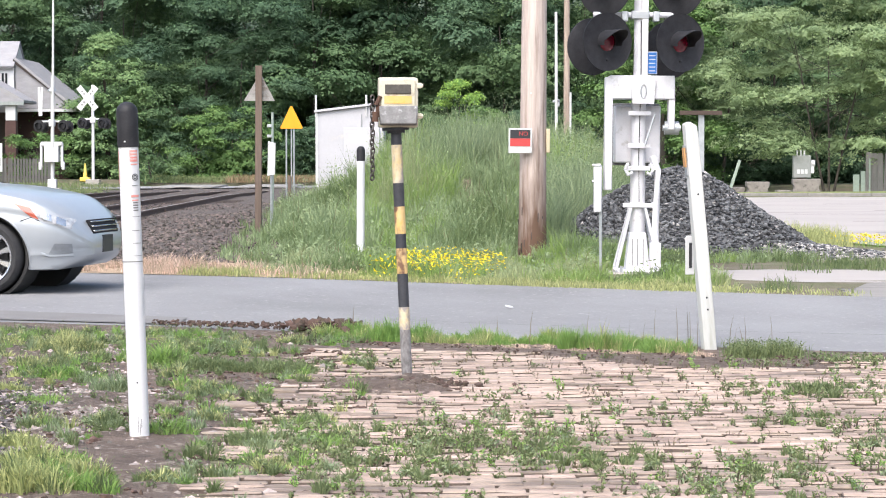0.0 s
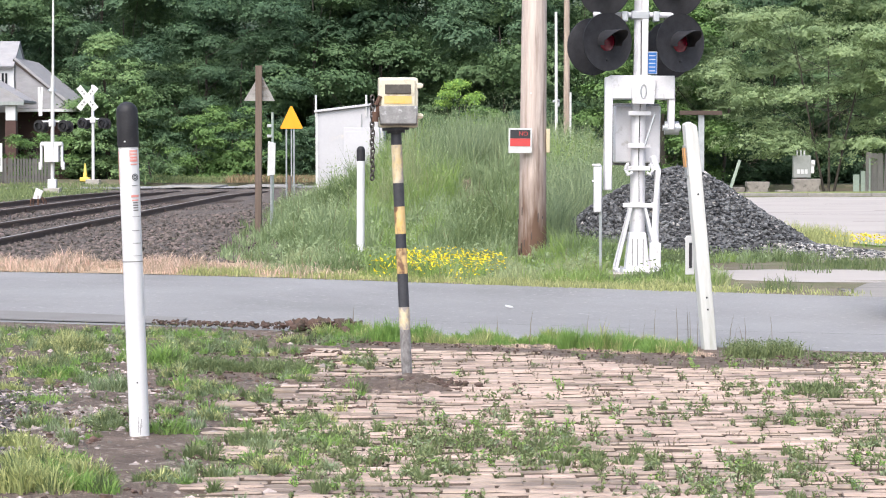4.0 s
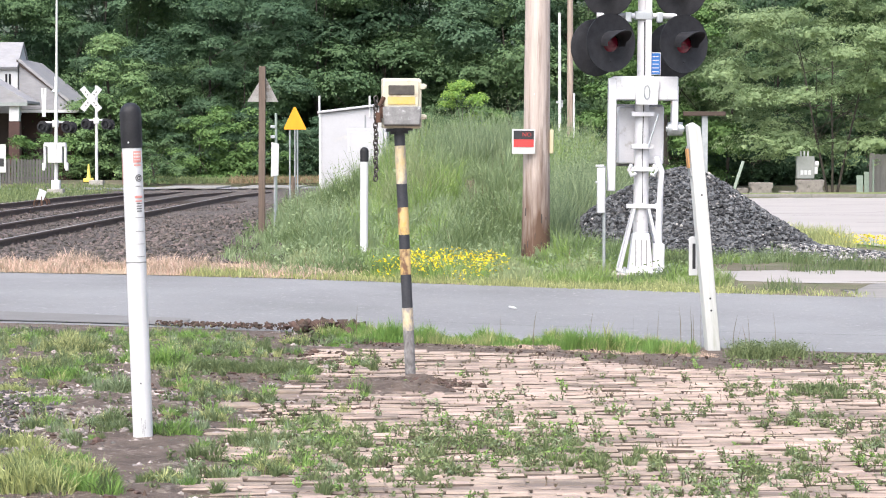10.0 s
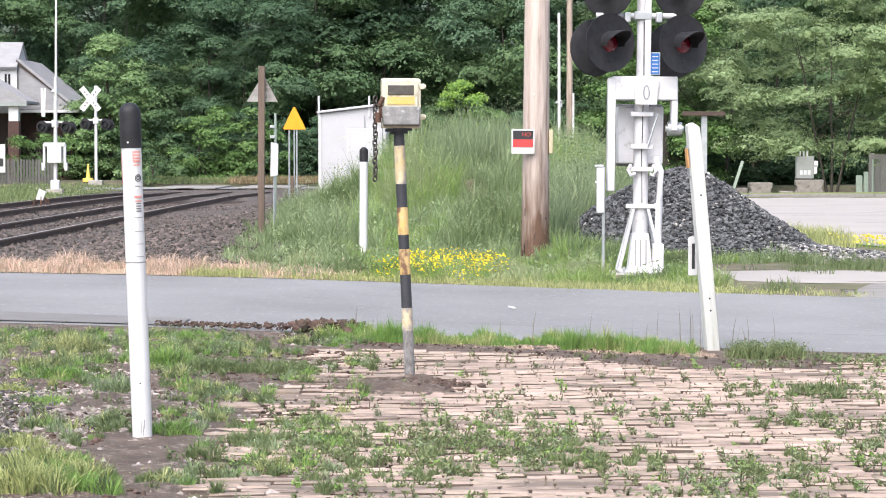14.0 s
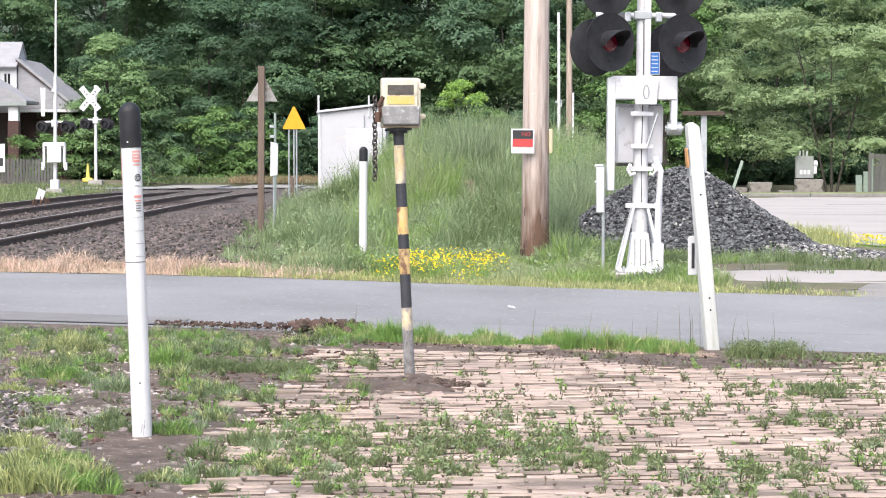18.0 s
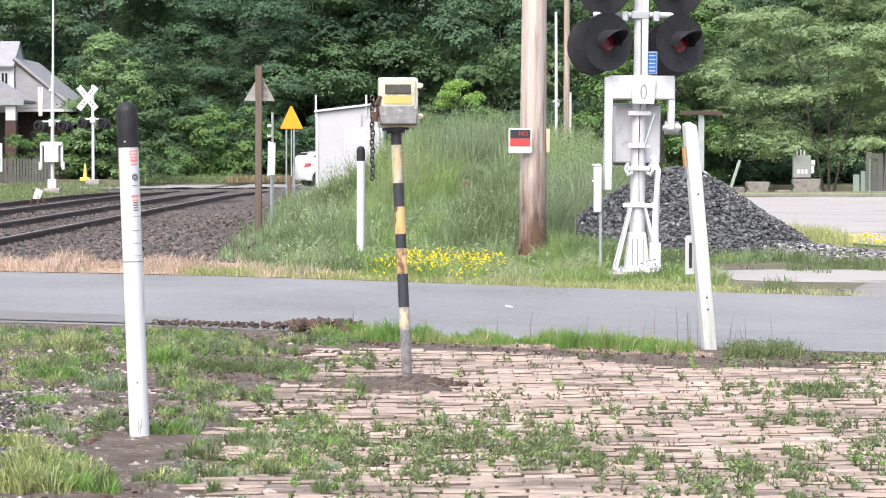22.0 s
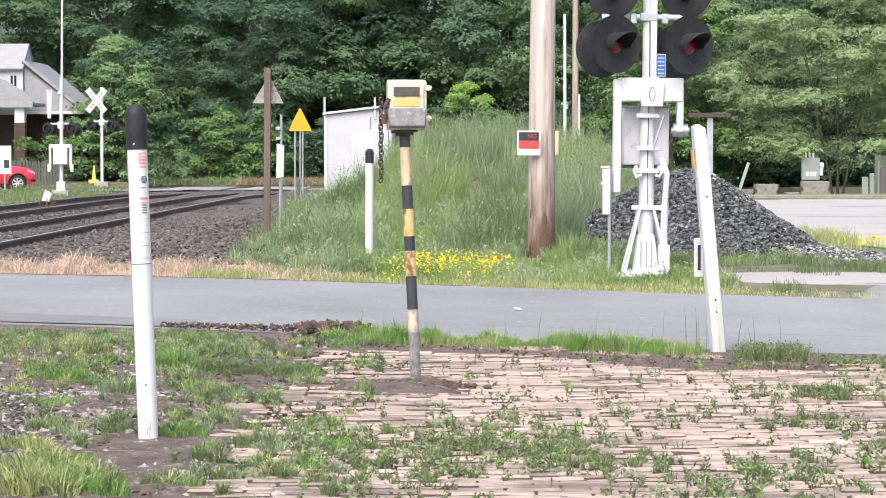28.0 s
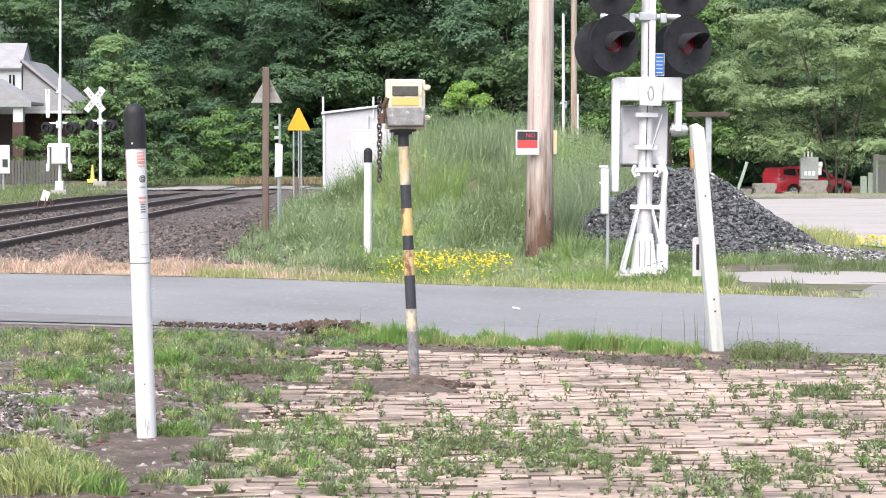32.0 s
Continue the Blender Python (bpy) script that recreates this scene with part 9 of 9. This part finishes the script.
loose_brick(-0.93, 9.74, 8, 4, "loose pale pinkish brick on bare soil")
loose_brick(-0.62, 9.58, -14, -3, "loose pale pinkish brick beside the paving")
loose_brick(-1.02, 11.6, 25, 5, "half-buried loose brick among the weeds")
loose_brick(-0.86, 12.3, -6, -4, "half-buried loose brick at the paving edge")
lath = thing("lath", pose(-0.84, 9.6, ground_z(-0.84, 9.6) + 0.018, 0, 2, -24), "bleached strip of wood on bare soil", "wood strip")
part("strip", Shape().prism([(-0.16, -0.012), (0.15, -0.016), (0.17, 0.0), (0.14, 0.014), (-0.15, 0.013)], 0.014, Matrix()), OLD_WOOD, lath, bevel=0.002)


# soil and moss that bulge a little out of the joints between the rows
ridge_v, ridge_f = [], []
for row in range(109):
    y = 7.4 + (row + 0.5) * 0.072
    far_x = 4.4
    x, k = -0.95, 0
    while x < far_x:
        far = 15.3 - 0.9 * smooth(x, 0.3, 1.3) + 1.2 * smooth(x, 2.3, 2.7)
        rise = max(0.0, 0.3 + 0.9 * noise.noise((x * 2.2, y * 7.0, 51)) + 0.7 * noise.noise((x * 11, y * 5, 52)))
        z = ground_z(x, y) + (0.0 if y > far else 0.002 + 0.011 * min(1.2, rise))
        w = 0.009 + 0.007 * rise
        ridge_v += [(x, y - w, z - 0.02), (x, y, z), (x, y + w, z - 0.02)]
        if k:
            n0 = len(ridge_v)
            ridge_f += [(n0 - 6, n0 - 3, n0 - 2, n0 - 5), (n0 - 5, n0 - 2, n0 - 1, n0 - 4)]
        x, k = x + 0.04, k + 1
me = bpy.data.meshes.new("joint_ridges")
me.from_pydata(ridge_v, [], ridge_f)
me.materials.append(material("mossy_joint_soil", (0.115, 0.088, 0.072), (0.065, 0.05, 0.04), 0.95, scale=9, fine=70, stain=(0.09, 0.1, 0.05), stain_scale=5, stain_at=0.56, bump=0.8, bump_dist=0.01, world_space=True))
tagged(new("joint_ridges", me), "dark soil and moss bulging from the brick joints", "soil", kind="stuff")


def jointed(x, y, r):
    return x > -0.85 and y < 15.2 - 0.1 * x


rc = random.Random(46)


def dense(x, y):
    """How thickly the joints are grown over: patches in the foreground and to the right, hardly any by the far edge."""
    near = smooth(12.4 - y, 0, 2.2)
    patch = 0.45 + 1.5 * noise.noise((x * 1.5, y * 0.9, 35)) + 0.5 * noise.noise((x * 4.0, y * 2.5, 36))
    front = math.hypot((x - 0.15) / 0.75, (y - 10.1) / 0.9) < 1
    right = smooth(x, 1.0, 2.2) * smooth(y, 9.5, 11)
    return max(0.0, patch) * (0.9 * near + 0.35 * right) + 0.55 * front + 0.06


leafy_spots = scatter(1500, -0.7, 4.2, 7.8, 14.9, lambda x, y, r: jointed(x, y, r) and r < 0.75 * dense(x, y), 41)
sprouts("joint_weeds", [(x, y, rc.uniform(0.03, 0.085)) for x, y in leafy_spots[:1000]], DARK_WEED, "dull green upright weeds rooted between bricks", 47, 5, 8)
sprouts("joint_weeds", [(x, y, rc.uniform(0.03, 0.075)) for x, y in leafy_spots[1000:1320]], WEED, "grey-green upright weeds rooted between bricks", 48, 5, 8)
sprouts("joint_weeds", [(x, y, rc.uniform(0.03, 0.08)) for x, y in leafy_spots[1320:]], GRASS, "fresh green weeds rooted between bricks", 49, 5, 9)
bushy = scatter(240, -0.6, 4.0, 8.2, 13.6, lambda x, y, r: jointed(x, y, r) and r < 1.1 * dense(x, y) - 0.3, 42)
tufts("joint_tufts", [(x, y, rc.uniform(0.025, 0.055), rc.uniform(0.04, 0.09)) for x, y in bushy], DARK_WEED, "dull green leafy tufts between bricks", 50, 60, (0.006, 0.012), 0.9, "weed")
tufts("joint_tufts", [(2.02 + 0.2 * rc.gauss(0, 0.6), 12.9 + 0.25 * rc.gauss(0, 0.6), 0.05, rc.uniform(0.05, 0.1)) for _ in range(22)], DARK_WEED, "low spreading green weed clump on the bricks", 51, 60, (0.006, 0.012), 0.9, "weed")
bare = scatter(700, -0.7, 4.2, 9.0, 15.0, lambda x, y, r: jointed(x, y, r) and r < 0.25 + 0.6 * max(0, noise.noise((x * 1.8, y * 1.4, 55))), 43)
sprouts("joint_stubs", [(x, y, rc.uniform(0.025, 0.07)) for x, y in bare], STEM, "dry brown stubs in the brick joints", 43, 3, 1)


# ---- what moves ----
def place_on(line, x, s, heading):
    """Pose of a vehicle on a road line at x; s is the height there."""
    y, z, slope, grade = line(x)
    yaw = math.degrees(math.atan(slope)) + (0 if heading > 0 else 180)
    return Matrix.Translation((x, y, z)) @ Matrix.Rotation(radians(yaw), 4, "Z") @ Matrix.Rotation(-math.atan(grade) * heading, 4, "Y")


def near_line(x):
    return 20.39 - 0.15 * x, ground_z(x, 20.3) + 0.013, -0.15, (ground_z(x + 1, 20.3) - ground_z(x - 1, 20.3)) / 2


def far_line(x, off):
    return far_road_mid(x) + off, far_road_z(x) + 0.032, 0.42, (far_road_z(x + 1) - far_road_z(x - 1)) / 2


def drive(ob, line, keys, heading=1):
    """Keys (seconds, x): the vehicle stands before the first and after the last, and runs smoothly between."""
    a = np.array(keys, float)
    t0, t1 = a[0, 0], a[-1, 0]
    steps = max(2, int(round((t1 - t0) * 15)))
    ts = [t0 + (t1 - t0) * i / steps for i in range(steps + 1)]
    tang = np.gradient(a[:, 1], a[:, 0])

    def at(t):
        i = int(np.clip(np.searchsorted(a[:, 0], t) - 1, 0, len(a) - 2))
        h = a[i + 1, 0] - a[i, 0]
        u = (t - a[i, 0]) / h
        return ((2 * u ** 3 - 3 * u * u + 1) * a[i, 1] + (u ** 3 - 2 * u * u + u) * h * tang[i] + (-2 * u ** 3 + 3 * u * u) * a[i + 1, 1] + (u ** 3 - u * u) * h * tang[i + 1])

    rows = [(t, place_on(line, at(t), 0, heading)) for t in ts]
    if t0 > 0:
        rows = [(0.0, rows[0][1])] + rows
    if t1 < 32:
        rows = rows + [(32.0, rows[-1][1])]
    walk(ob, rows)
    fine = max(2, int(round((t1 - t0) * 30)))
    for w in [c for c in ob.children if c.name.startswith("wheel") and c.data is None]:
        base = w.matrix_basis.copy()
        r = base.translation.z
        slope = line(0)[2]
        k = math.sqrt(1 + slope * slope) / r * heading
        wr = []
        for i in range(fine + 1):
            t = t0 + (t1 - t0) * i / fine
            wr.append((t, base @ Matrix.Rotation((at(t) - a[0, 1]) * k, 4, "Y")))
        if t0 > 0:
            wr = [(0.0, wr[0][1])] + wr
        if t1 < 32:
            wr = wr + [(32.0, wr[-1][1])]
        walk(w, wr)


def motions():
    """Everything that moves in the clip."""
    for ob in (pickup, blue_sedan, white_suv, white_sedan, red_car, grey_suv):
        ob.scale = (0.97, 0.97, 0.97)
    drive(silver_car, near_line, SILVER_KEYS)
    near_lane, far_lane = (lambda x: far_line(x, -1.75)), (lambda x: far_line(x, 1.75))
    drive(pickup, near_lane, PICKUP_KEYS)
    drive(blue_sedan, near_lane, BLUE_KEYS)
    drive(white_suv, near_lane, SUV_KEYS)
    drive(white_sedan, near_lane, WHITE_KEYS)
    drive(red_car, near_lane, RED_KEYS)
    drive(grey_suv, far_lane, GREY_KEYS, -1)
    fly = [(0.0, 2.3, 27.6, 0.06, 8), (20.55, 2.3, 27.6, 0.06, 8), (20.7, 2.1, 27.5, 0.1, 15), (20.8, 1.9, 27.4, 0.13, 12), (20.9, 1.62, 27.3, 0.10, 5), (21.0, 1.03, 27.1, 0.19, -6), (21.1, 0.17, 27.0, 0.23, -4), (21.3, -1.55, 26.6, 0.41, 3), (21.6, -3.95, 26.0, 0.60, 5), (22.2, -8.8, 26.0, 0.95, 0), (23.2, -17.0, 27.0, 1.6, 0), (32.0, -17.0, 27.0, 1.6, 0)]
    fly = fly[:2] + [(t, x * 0.89, y * 0.89, 1.26 - (1.26 - z) * 0.89, p) for t, x, y, z, p in fly[2:]]
    walk(bird, [(t, pose(x, y, z, 0, -p, 160)) for t, x, y, z, p in fly])
    for w, s in wings:
        base = w.matrix_basis.copy()
        beat = [(0.0, 60.0), (20.55, 60.0), (20.62, 35.0), (20.7, -25.0), (20.77, 40.0), (20.83, -15.0), (20.9, 3.0), (20.95, 40.0), (21.0, 55.0), (21.05, -10.0), (21.1, 18.0), (21.15, 45.0), (21.2, -20.0), (21.3, 4.0), (21.4, 50.0), (21.5, -20.0), (21.6, 45.0), (21.7, -15.0), (21.8, 40.0), (21.9, -15.0), (22.0, 40.0), (22.1, -15.0), (22.2, 20.0), (32.0, 20.0)]
        walk(w, [(t, base @ Matrix.Rotation(radians(a * s), 4, "X")) for t, a in beat])


motions()
